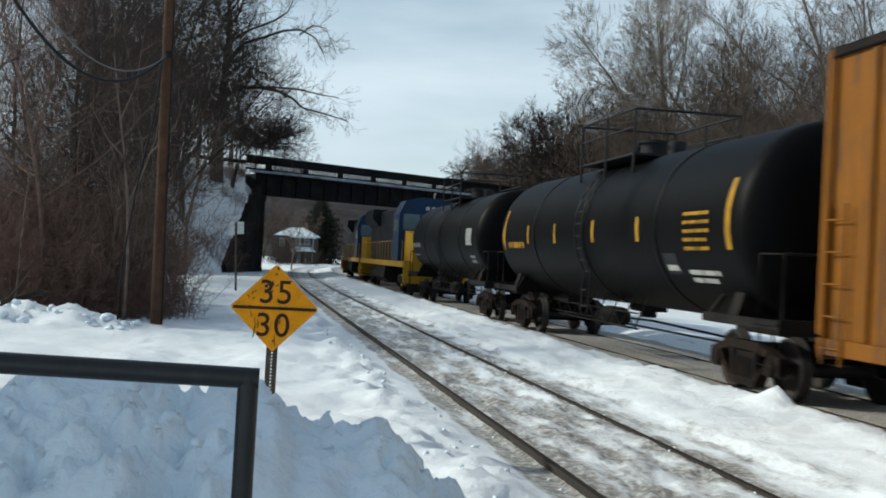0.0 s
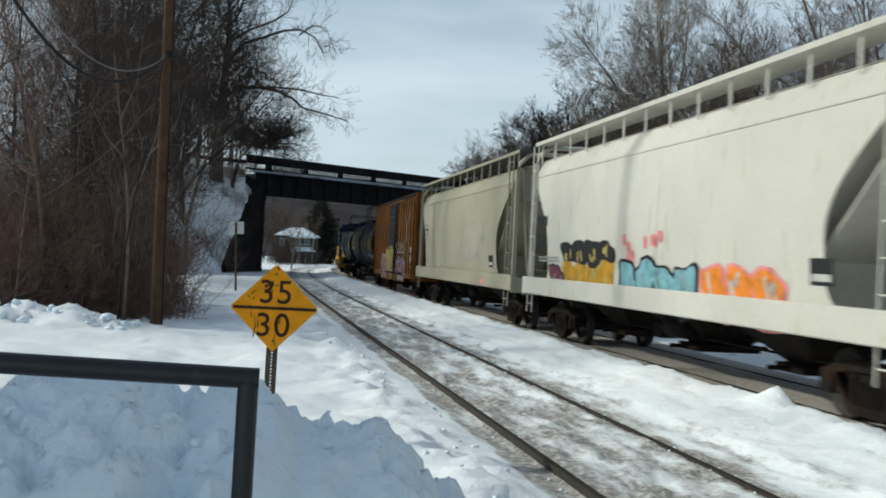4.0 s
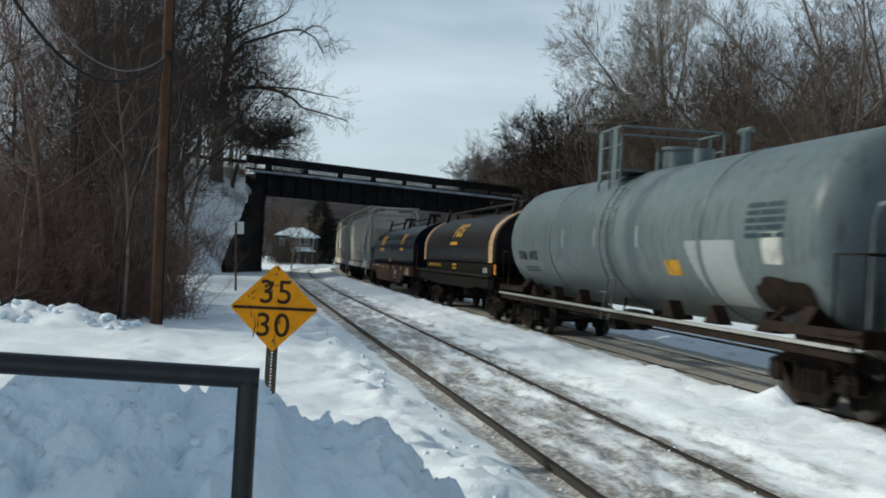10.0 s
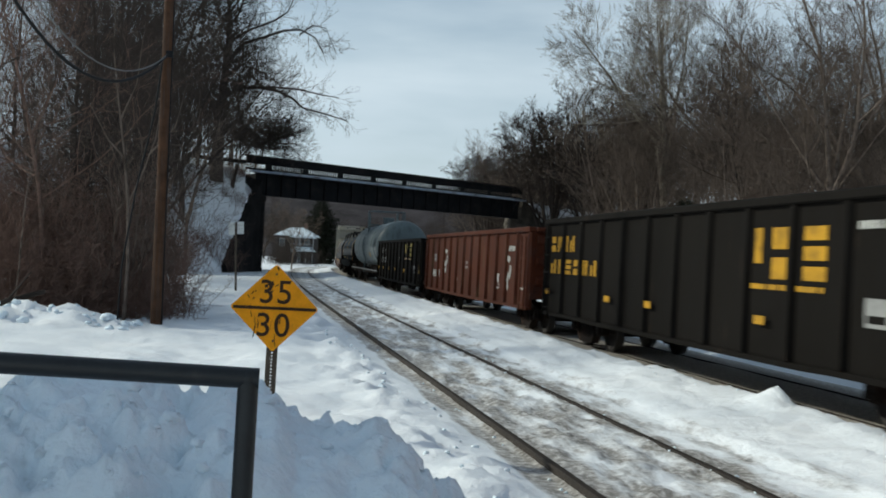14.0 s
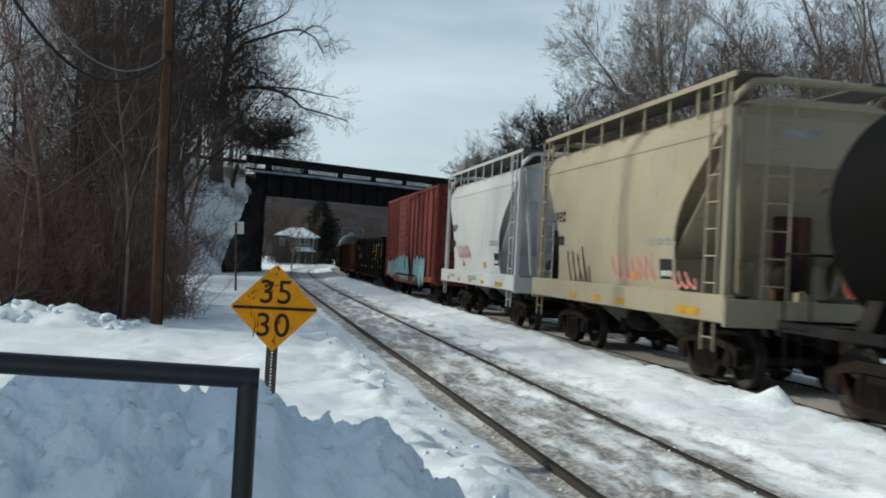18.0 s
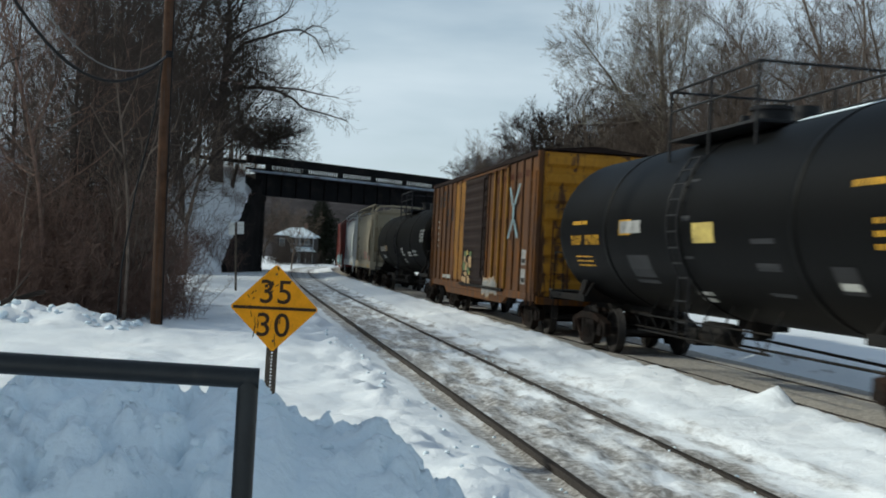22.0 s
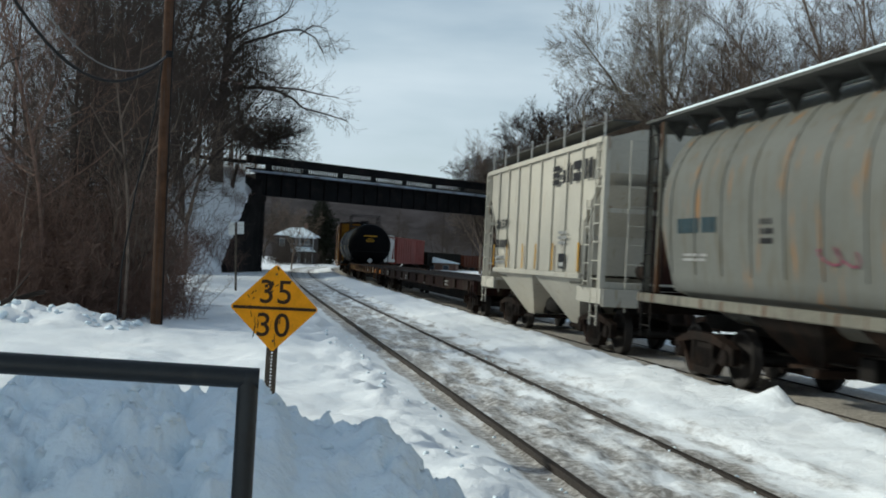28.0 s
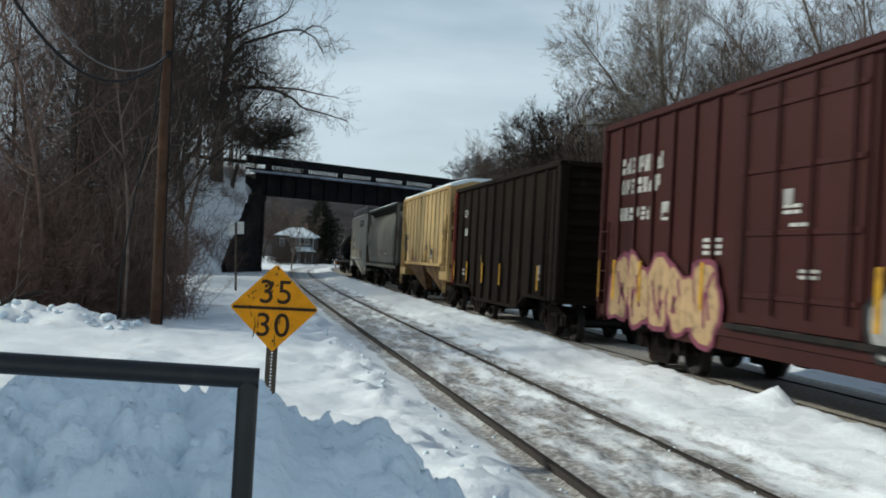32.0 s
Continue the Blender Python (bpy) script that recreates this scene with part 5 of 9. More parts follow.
        part("centre_post", Geo().box(-0.32, 0.32, sgn * (h - 0.55) - 0.1, sgn * (h - 0.55) + 0.1, 1.34, 3.6, 0.02), "coil_frame", root, "rust-streaked centre post")
        # grimy gussets, their colour also darkened for shade in the cut-away end
        for x in (-w + 0.1, w - 0.1):
            part("gusset", Geo().prism([(sgn * (h - 0.45), 3.7), (sgn * (h - 1.5), 2.75), (sgn * (h - 1.5), 1.4), (sgn * (h - 2.6), 1.4), (sgn * (h - 2.6), 3.7)], "x", x - 0.02, x + 0.02), low or "end_grime", root, "grimy side gusset of the end, darkened for shade")
        ladder(root, -w - 0.06, sgn * (h - 0.42), 0.6, 4.4, 0.42, material=body)
        ladder(root, -w - 0.06, sgn * (h - 1.0), 1.3, 3.2, 0.3, material=body)
        ladder(root, -0.8, sgn * (h - 0.03), 0.9, 4.4, axis="x", material=body)
        part("cross_bar", Geo().box(-w, w, y - 0.05, y + 0.05, 2.9, 3.0, 0.01), body, root)
        part("cross_bar", Geo().box(-w, w, y - 0.05, y + 0.05, 1.36, 1.5, 0.01), body, root)
        part("end_platform", Geo().box(-1.45, 1.45, sgn * h - 0.03, sgn * (h - 1.6), 1.28, 1.34, 0.01), body, root)
        part("end_sill", Geo().box(-1.5, 1.5, sgn * h - 0.04, sgn * h + 0.04, 1.0, 1.36, 0.01), body, root)
        part("bolster_web", Geo().prism([(sgn * (h - 0.3), 1.34), (sgn * (h - 2.3), 1.34), (sgn * (h - 2.2), 1.9)], "x", -0.05, 0.05), body, root)
    part("brake_wheel", Geo().tube([(0.35 + 0.28 * math.cos(t), -h - 0.02, 2.4 + 0.28 * math.sin(t)) for t in np.linspace(0, 2 * math.pi, 17)], 0.02, 6), "rust_steel", root)
    part("brake_cylinder", Geo().lathe([(-h + 0.2, 0.02), (-h + 0.22, 0.2), (-h + 0.75, 0.2), (-h + 0.78, 0.05)], -0.35, 1.75, 14), "rust_steel", root)
    run = 2 * h - 1.0 - 2 * cut
    for i in range(2):
        c = -run / 4 + i * run / 2
        e = run / 4 - 0.03
        o = part("outlet_hopper", Geo().loft([[(-w + 0.02, c - e, z_low - 0.05), (w - 0.02, c - e, z_low - 0.05), (w - 0.02, c + e, z_low - 0.05), (-w + 0.02, c + e, z_low - 0.05)],
                                              [(-0.9, c - 0.30, 0.46), (0.9, c - 0.30, 0.46), (0.9, c + 0.30, 0.46), (-0.9, c + 0.30, 0.46)]]), low or body, root)
        part("outlet_gate", Geo().box(-0.95, 0.95, c - 0.38, c + 0.38, 0.36, 0.455, 0.02), "rust_steel", o)
    return root, h, w


def round_side(z):
    """Half width of the round hopper at a height."""
    return math.sqrt(max(0.05, 1.62 ** 2 - (z - 2.95) ** 2)) if z > 2.95 else 1.62 - 0.10 * ((2.95 - z) / 1.4) ** 2


def round_hopper(label, s_front, s_rear, body):
    """A cylindrical-sided hopper with hoops, a flat dark roof walk and open end frames."""
    root, h = car("covered_hopper", label, "hopper car", s_front, s_rear, (s_front - s_rear) / 2 - 1.75)
    e0, loops = h - 0.95, []
    for y, k in [(-e0 - 0.12, 0.45), (-e0 - 0.03, 0.75), (-e0 + 0.06, 0.92), (-e0 + 0.13, 0.99), (-e0 + 0.16, 1.0)] + [(t, 1.0) for t in np.linspace(-e0 + 0.5, e0 - 0.5, 12)] + [(e0 - 0.16, 1.0), (e0 - 0.13, 0.99), (e0 - 0.06, 0.92), (e0 + 0.03, 0.75), (e0 + 0.12, 0.45)]:
        lp = []
        for t in [-166, -158, -146] + list(np.linspace(-136, 136, 33)) + [146, 158, 166]:
            a_ = radians(t)
            zz = 2.95 + (1.62 if abs(t) < 90 else 2.05) * k * math.cos(a_)
            lp.append((math.copysign(round_side(zz), t) * k if 90 <= abs(t) < 138 else 1.62 * k * math.sin(a_), y - math.copysign(max(0.0, 2.5 - zz) * 0.42, y) * smooth(0.3 * e0, 0.9 * e0, abs(y)), min(zz, 4.48)))
        loops.append(lp)
    part("body", Geo().loft(loops, smooth=True), body, root)
    for i in range(13):
        y = -e0 + 0.55 + i * (2 * e0 - 1.1) / 12
        part("hoop", Geo().tube([(sg_ * (round_side(z) + 0.008), y, z) for sg_, zs_ in ((-1, np.linspace(1.75, 4.44, 14)), (1, np.linspace(4.44, 1.75, 14))) for z in zs_], 0.011, 5), body, root)
    for x in (-1.52, 1.52):
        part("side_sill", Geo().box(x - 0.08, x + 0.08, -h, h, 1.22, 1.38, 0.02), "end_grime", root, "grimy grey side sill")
        part("running_board", Geo().box(x * 0.82 - 0.36, x * 0.82 + 0.36, -h + 0.1, h - 0.1, 4.40, 4.45, 0.006), "grating", root, "dark roof walk")
        bk = Geo().prism([(x * 0.98, 4.395), (x * 0.70, 4.395), (x * 0.78, 4.05)], "y", -0.012, 0.012).mesh("board_bracket", "grating")
        for i in range(14):
            part("board_bracket", bk, "grating", root).location = (0, -h + 0.7 + i * (2 * h - 1.4) / 13, 0)
    part("roof_snow", Geo().box(-1.58, -0.95, -h + 1.6, h - 1.0, 4.452, 4.50, 0.015).box(-0.7, 0.7, -h + 1.6, h - 1.0, 4.5, 4.62, 0.04), "snow", root, "strip of snow on the roof walk")
    for sgn in (-1, 1):
        y = sgn * (h - 0.18)
        for x in (-1.5, 1.5):
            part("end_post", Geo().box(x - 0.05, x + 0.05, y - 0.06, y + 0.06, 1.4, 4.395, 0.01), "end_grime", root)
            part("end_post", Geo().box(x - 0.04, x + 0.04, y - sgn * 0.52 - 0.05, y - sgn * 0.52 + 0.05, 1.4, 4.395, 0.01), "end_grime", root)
            part("end_brace", Geo().tube([(x, y, 4.4), (x * 0.75, sgn * (h - 1.7), 1.45)], 0.05, 6), body, root)
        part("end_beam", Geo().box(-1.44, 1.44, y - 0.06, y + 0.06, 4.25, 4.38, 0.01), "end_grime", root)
        part("end_beam", Geo().box(-1.44, 1.44, y - 0.04, y + 0.04, 1.41, 1.5, 0.01), "black_steel", root)
        ladder(root, -1.57, sgn * (h - 0.44), 0.6, 4.38, 0.42, material="black_steel")
        part("end_platform", Geo().box(-1.45, 1.45, sgn * h - 0.03, sgn * (h - 1.8), 1.28, 1.34, 0.01), body, root)
        part("end_sill", Geo().box(-1.55, 1.55, sgn * h - 0.04, sgn * h + 0.04, 1.0, 1.4, 0.01), "rust_steel", root)
    outlets(root, h, 3, "rust_steel", 1.5, 1.25)
    return root, h


# ---- tank cars ----
def tankcar(label, s_front, s_rear, body, r=1.47, cz=2.66, rail="mark_black", fittings=1.0, end_gap=0.75, snow=False, frame="black_steel", railed=None, truss=True):
    root, h = car("tank_car", label, "tank car", s_front, s_rear, (s_front - s_rear) / 2 - 1.75, sill=False)
    e = h - end_gap
    prof = [(-e - 0.02 + 0.62 * (1 - math.sqrt(max(0, 1 - q * q))), r * q) for q in (0.001, 0.2, 0.4, 0.6, 0.75, 0.87, 0.95, 0.985, 1.0)]
    prof += [(y, r) for y in np.linspace(-e + 0.75, e - 0.75, 9)] + [(-p[0], p[1]) for p in reversed(prof)]
    part("tank", Geo().lathe(prof, 0, cz, 48), body, root)
    for y in (-e * 0.52, -0.02, e * 0.5):
        part("weld_band", Geo().lathe([(y - 0.09, r + 0.001), (y - 0.085, r + 0.012), (y + 0.085, r + 0.012), (y + 0.09, r + 0.001)], 0, cz, 48), body, root)
    for x in (-1, 1):
        part("side_sill", Geo().box(x * 1.38 - 0.05, x * 1.38 + 0.05, -h + 0.05, -h + 2.5, 1.04, 1.18, 0.01), frame, root)
        part("side_sill", Geo().box(x * 1.38 - 0.05, x * 1.38 + 0.05, h - 2.5, h - 0.05, 1.04, 1.18, 0.01), frame, root)
    for sgn in (-1, 1):
        yb = sgn * (h - 1.75)
        arc = [((r + 0.002) * math.cos(t), cz + (r + 0.002) * math.sin(t)) for t in np.linspace(-0.75, -math.pi + 0.75, 11)]
        part("saddle", Geo().prism([(-1.32, 1.04), (1.32, 1.04)] + arc, "y", yb - 0.16, yb + 0.16), frame, root)
        part("end_platform", Geo().box(-1.45, 1.45, sgn * h - 0.04, sgn * (h - 0.72), 1.10, 1.16, 0.01), frame, root)
        part("end_sill", Geo().box(-1.45, 1.45, sgn * h - 0.05, sgn * h + 0.05, 0.98, 1.2, 0.01), frame, root)
        g = Geo()
        for x in (-1.38, 1.38):
            g.tube([(x, sgn * h, 1.15), (x, sgn * h, 2.1), (x, sgn * (h - 0.7), 2.1), (x, sgn * (h - 0.7), 1.2)], 0.02, 6)
        g.tube([(-1.38, sgn * h, 2.1), (1.38, sgn * h, 2.1)], 0.02, 6)
        part("end_handrail", g, frame, root)
        part("stirrup_step", Geo().tube([(-1.42, sgn * (h - 0.15), 1.05), (-1.42, sgn * (h - 0.15), 0.55), (-1.42, sgn * (h - 0.55), 0.55), (-1.42, sgn * (h - 0.55), 1.05)], 0.018, 6), frame, root)
        part("stub_sill", Geo().box(-0.32, 0.32, sgn * h, sgn * (h - 3.6), 0.85, 1.24, 0.01), frame, root)
        part("brace", Geo().tube([(-1.36, sgn * (h - 2.4), 1.12), (-1.15, sgn * (h - 2.3), cz - r * 0.72)], 0.04, 6), frame, root)
    # top fittings with a railed platform
    y0, y1 = railed or (-1.7 * fittings, 1.7 * fittings)
    zt = cz + r
    part("manway", Geo().tube([(0.0, 0.0, zt - 0.1), (0.0, 0.0, zt + 0.34)], 0.33, 18).tube([(0.0, 0.0, zt + 0.34), (0.0, 0.0, zt + 0.40)], 0.38, 18), rail, root)
    part("valve_housing", Geo().tube([(0.1, -0.95, zt - 0.1), (0.1, -0.95, zt + 0.30)], 0.20, 14), rail, root)
    part("valve", Geo().tube([(-0.1, 0.85, zt - 0.1), (-0.1, 0.85, zt + 0.36)], 0.09, 10).tube([(-0.1, 0.72, zt + 0.2), (-0.1, 1.0, zt + 0.2)], 0.05, 8), rail, root)
    part("platform", Geo().box(-1.12, -0.45, y0, y1, zt - 0.10, zt - 0.05, 0.006).box(0.45, 1.12, y0, y1, zt - 0.10, zt - 0.05, 0.006), rail, root, "steel grating platform")
    for sgn in (-1, 1):
        g = Geo()
        x = sgn * 1.12
        for y in (y0, (y0 + y1) / 2, y1):
            g.tube([(x, y, zt - 0.45), (x, y, zt + 0.82)], 0.028, 6)
        g.tube([(x, y0, zt + 0.82), (x, y1, zt + 0.82)], 0.026, 6).tube([(x, y0, zt + 0.45), (x, y1, zt + 0.45)], 0.02, 6)
        part("handrail", g, rail, root)
    for y in (y0, y1):
        part("handrail", Geo().tube([(-1.12, y, zt + 0.82), (1.12, y, zt + 0.82)], 0.026, 6), rail, root)
    pts = [((r + 0.10) * math.cos(t), cz + (r + 0.10) * math.sin(t)) for t in np.linspace(math.pi * 1.18, math.pi * 0.78, 9)]
    g = Geo()
    for y in (-0.22, 0.22):
        g.tube([(-1.45, y, 0.75)] + [(p[0], y, p[1]) for p in pts], 0.02, 6)
    for p in [(-1.45, 0.95), (-1.48, 1.3)] + pts:
        g.tube([(p[0], -0.22, p[1]), (p[0], 0.22, p[1])], 0.014, 6)
    part("side_ladder", g, rail, root)
    part("bottom_outlet", Geo().tube([(0, 0, cz - r - 0.25), (0, 0, cz - r + 0.1)], 0.18, 12).box(-0.3, 0.3, -0.35, 0.35, cz - r - 0.12, cz - r + 0.04, 0.02), frame, root)
    if truss:
        g = Geo()
        for y in np.linspace(-2.4, 2.4, 7):
            g.tube([(-1.2, y, 0.66), (-0.9, y, cz - r * 0.80)], 0.016, 5).tube([(-1.2, y, 0.66), (-1.2, y + 0.4, 0.95)], 0.012, 5)
        g.tube([(-1.2, -2.6, 0.66), (-1.2, 2.6, 0.66)], 0.02, 6).tube([(-1.2, -2.6, 0.95), (-1.2, 2.6, 0.95)], 0.016, 6)
        part("brake_pipe", g, frame, root)
    if snow:
        part("roof_snow", Geo().loft([[(xx, y, cz + math.sqrt(max(0.01, (r + 0.01) ** 2 - xx * xx)) + 0.05 * (1 - (xx / 0.5) ** 2)) for xx in np.linspace(-0.5, 0.5, 7)] + [(0.3, y, cz + r - 0.15), (-0.3, y, cz + r - 0.15)] for y in (-3.6, -3.2, -1.75)]), "snow", root, "patch of snow on top of the tank")
    return root, h, e


# ---- gondolas ----
def gondola(label, s_front, s_rear, body, top=2.70, ribs=13, end_material=None, end_posts=False, over=0.64, low=0.62):
    root, h = car("gondola_car", label, "gondola", s_front, s_rear, (s_front - s_rear) / 2 - 1.9)
    w = 1.52
    for sgn in (-1, 1):
        side = part("side", Geo().prism([(-h + 0.06, over), (-h + 2.9, over), (-h + 3.7, low), (h - 3.7, low), (h - 2.9, over), (h - 0.06, over), (h - 0.06, top), (-h + 0.06, top)], "x", *sorted((sgn * w, sgn * (w - 0.07)))), body, root)
        part("top_chord", Geo().box(*sorted((sgn * (w + 0.09), sgn * (w - 0.10))), -h + 0.02, h - 0.02, top + 0.002, top + 0.13, 0.02), body, side)
        part("bottom_chord", Geo().prism([(-h + 0.1, over + 0.06), (-h + 0.1, over - 0.02), (-h + 2.9, over - 0.02), (-h + 3.7, low - 0.02), (h - 3.7, low - 0.02), (h - 2.9, over - 0.02), (h - 0.1, over - 0.02), (h - 0.1, over + 0.06), (h - 2.88, over + 0.06), (h - 3.68, low + 0.06), (-h + 3.68, low + 0.06), (-h + 2.88, over + 0.06)], "x", *sorted((sgn * (w + 0.06), sgn * (w + 0.003)))), body, side)
        for i in range(ribs):
            y = -h + 0.16 + i * (2 * h - 0.32) / (ribs - 1)
            zb = (over if abs(y) > h - 3.0 else low) + 0.07
            g = Geo().loft([[(sgn * (w + 0.004), y - 0.11, zb), (sgn * (w + 0.09), y - 0.06, zb), (sgn * (w + 0.09), y + 0.06, zb), (sgn * (w + 0.004), y + 0.11, zb)],
                            [(sgn * (w + 0.004), y - 0.11, top - 0.002), (sgn * (w + 0.07), y - 0.05, top - 0.002), (sgn * (w + 0.07), y + 0.05, top - 0.002), (sgn * (w + 0.004), y + 0.11, top - 0.002)]])
            part("side_post", g, body, side)
        y0 = sgn * (h - 0.06)
        g = Geo().box(-w + 0.08, w - 0.08, min(y0, y0 - sgn * 0.06), max(y0, y0 - sgn * 0.06), 0.98, top, 0.01)
        k = int((top - 1.2) / 0.36)
        end = part("end_wall", g, end_material or body, root, "ribbed end wall")
        for i in range(k):
            z = 1.35 + i * (top - 1.55) / max(1, k - 1)
            part("end_rib", Geo().prism([(y0 + sgn * 0.001, z - 0.13), (y0 + sgn * 0.11, z - 0.06), (y0 + sgn * 0.11, z + 0.06), (y0 + sgn * 0.001, z + 0.13)], "x", -w + 0.15, w - 0.15), end_material or body, end)
        part("end_cap", Geo().box(-w + 0.11, w - 0.11, y0 - 0.12, y0 + 0.12, top + 0.002, top + 0.12, 0.02), end_material or body, end)
        if end_posts:
            for x in (-w, w):
                part("corner_post", Geo().box(x - 0.11, x + 0.11, y0 - 0.20, y0 + 0.10, 0.98, top - 0.004, 0.02), "gon_end_red" if sgn > 0 else body, end)
        ladder(root, -w - 0.11, sgn * (h - 0.42), 0.6, top - 0.1, 0.42, material=body)
        part("end_sill", Geo().box(-w, w, y0 - 0.05, y0 + 0.10, 0.9, 1.05, 0.01), body, root)
    part("floor", Geo().box(-w + 0.07, w - 0.07, -h + 0.12, h - 0.12, 1.06, 1.16, 0.01), "rust_steel", root)
    part("brake_wheel", Geo().tube([(0.5 + 0.25 * math.cos(t), -h - 0.12, 1.9 + 0.25 * math.sin(t)) for t in np.linspace(0, 2 * math.pi, 17)], 0.018, 6), "rust_steel", root)
    return root, h, w


# ---- coil cars ----
def coilcar(label, s_front, s_rear, hood, frame, hood_front, hood_rear, top=3.42, two=True, bands=None, belly=0.58, hood_low=1.42):
    root, h = car("coil_car", label, "coil car", s_front, s_rear, (s_front - s_rear) / 2 - 1.9)
    w = 1.45
    part("frame", Geo().box(-w - 0.08, w + 0.08, -h, h, 1.22, 1.34, 0.01), frame, root)
    for x in (-w - 0.05, w + 0.05):
        part("side_sill", Geo().prism([(-h, 1.36), (-h, 1.0), (-h * 0.62, 1.0), (-h * 0.52, belly), (h * 0.52, belly), (h * 0.62, 1.0), (h, 1.0), (h, 1.36)], "x", x - 0.06, x + 0.06), frame, root)
        part("top_flange", Geo().box(x - 0.14, x + 0.14, -h, h, 1.362, 1.41, 0.006), frame, root)
    runs = ((hood_front, 0.03), (-0.03, hood_rear)) if two else ((hood_front, hood_rear),)
    for yf, yr in runs:
        arc = [(-w, hood_low), (-w, 2.30)] + [(-w * math.cos(t), 2.30 + (top - 2.30) * math.sin(t)) for t in np.linspace(0.12, math.pi - 0.12, 15)] + [(w, 2.30), (w, hood_low)]
        loops = [[(x, y, z) for x, z in arc] for y in (yr, yf)]
        hd = part("hood", Geo().loft(loops, smooth=True), hood, root, "rounded steel hood")
        hd.data.polygons.foreach_set("use_smooth", [len(p.vertices) == 4 for p in hd.data.polygons])
        part("seam", Geo().box(-w - 0.02, -w - 0.001, yr, yf, 2.27, 2.31, 0.004), hood, hd)
        for y in (yr + 1.0, yf - 1.0):
            for x in (-0.55, 0.55):
                zz = 2.30 + (top - 2.30) * math.sqrt(1 - (x / w) ** 2)
                part("lifting_lug", Geo().tube([(x * 1.5, y, zz - 0.45), (x * 1.1, y, zz + 0.46)], 0.06, 8), "black_steel", hd)
        for x in (-0.60, 0.60):
            zz = 2.30 + (top - 2.30) * math.sqrt(1 - (x / w) ** 2)
            part("stacking_rail", Geo().tube([(x, yr + 1.0, zz + 0.28), (x, yf - 1.0, zz + 0.28)], 0.045, 8), "black_steel", hd)
        part("stacking_post", Geo().tube([(0.0, (yr + yf) / 2 - 0.3, top - 0.05), (0.0, (yr + yf) / 2 - 0.3, top + 0.45)], 0.09, 8).box(-0.28, 0.28, (yr + yf) / 2 - 0.42, (yr + yf) / 2 - 0.18, top + 0.36, top + 0.50, 0.03), "black_steel", hd)
    if hood_low > 1.5:
        part("trough_wall", Geo().box(-w + 0.07, w - 0.07, -h + 0.8, h - 0.8, 1.41, hood_low - 0.004, 0.01), frame, root, "recessed dark wall of the coil trough")
        part("walkway_edge", Geo().box(-w - 0.24, -w - 0.12, -h + 0.2, h - 0.2, 1.34, 1.39, 0.006), "rust_steel", root)
    if bands:
        for yb, wb in bands:
            arc2 = [(-w - 0.02, hood_low), (-w - 0.02, 2.30)] + [(-(w + 0.02) * math.cos(t), 2.30 + (top - 2.28) * math.sin(t)) for t in np.linspace(0.12, math.pi - 0.12, 15)] + [(w + 0.02, 2.30), (w + 0.02, hood_low)]
            part("band", Geo().loft([[(x, y, z) for x, z in arc2] for y in (yb - wb / 2, yb + wb / 2)], smooth=False), "mark_cream", root, "cream painted band")
    for sgn in (-1, 1):
        part("end_sill", Geo().box(-w, w, sgn * h - 0.05, sgn * h + 0.05, 0.92, 1.36, 0.01), frame, root)
        ladder(root, -w - 0.12, sgn * (h - 0.35), 0.55, 1.4, 0.4, material=frame)
        part("end_handrail", Geo().tube([(-w, sgn * h, 1.4), (-w, sgn * h, 2.3), (-w, sgn * (h - 0.6), 2.3), (-w, sgn * (h - 0.6), 1.4)], 0.022, 6), frame, root)
    part("brake_wheel", Geo().tube([(-0.5 + 0.28 * math.cos(t), -h + 0.12, 2.0 + 0.28 * math.sin(t)) for t in np.linspace(0, 2 * math.pi, 17)], 0.03, 6), "mark_yellow", root)
    return root, h, w


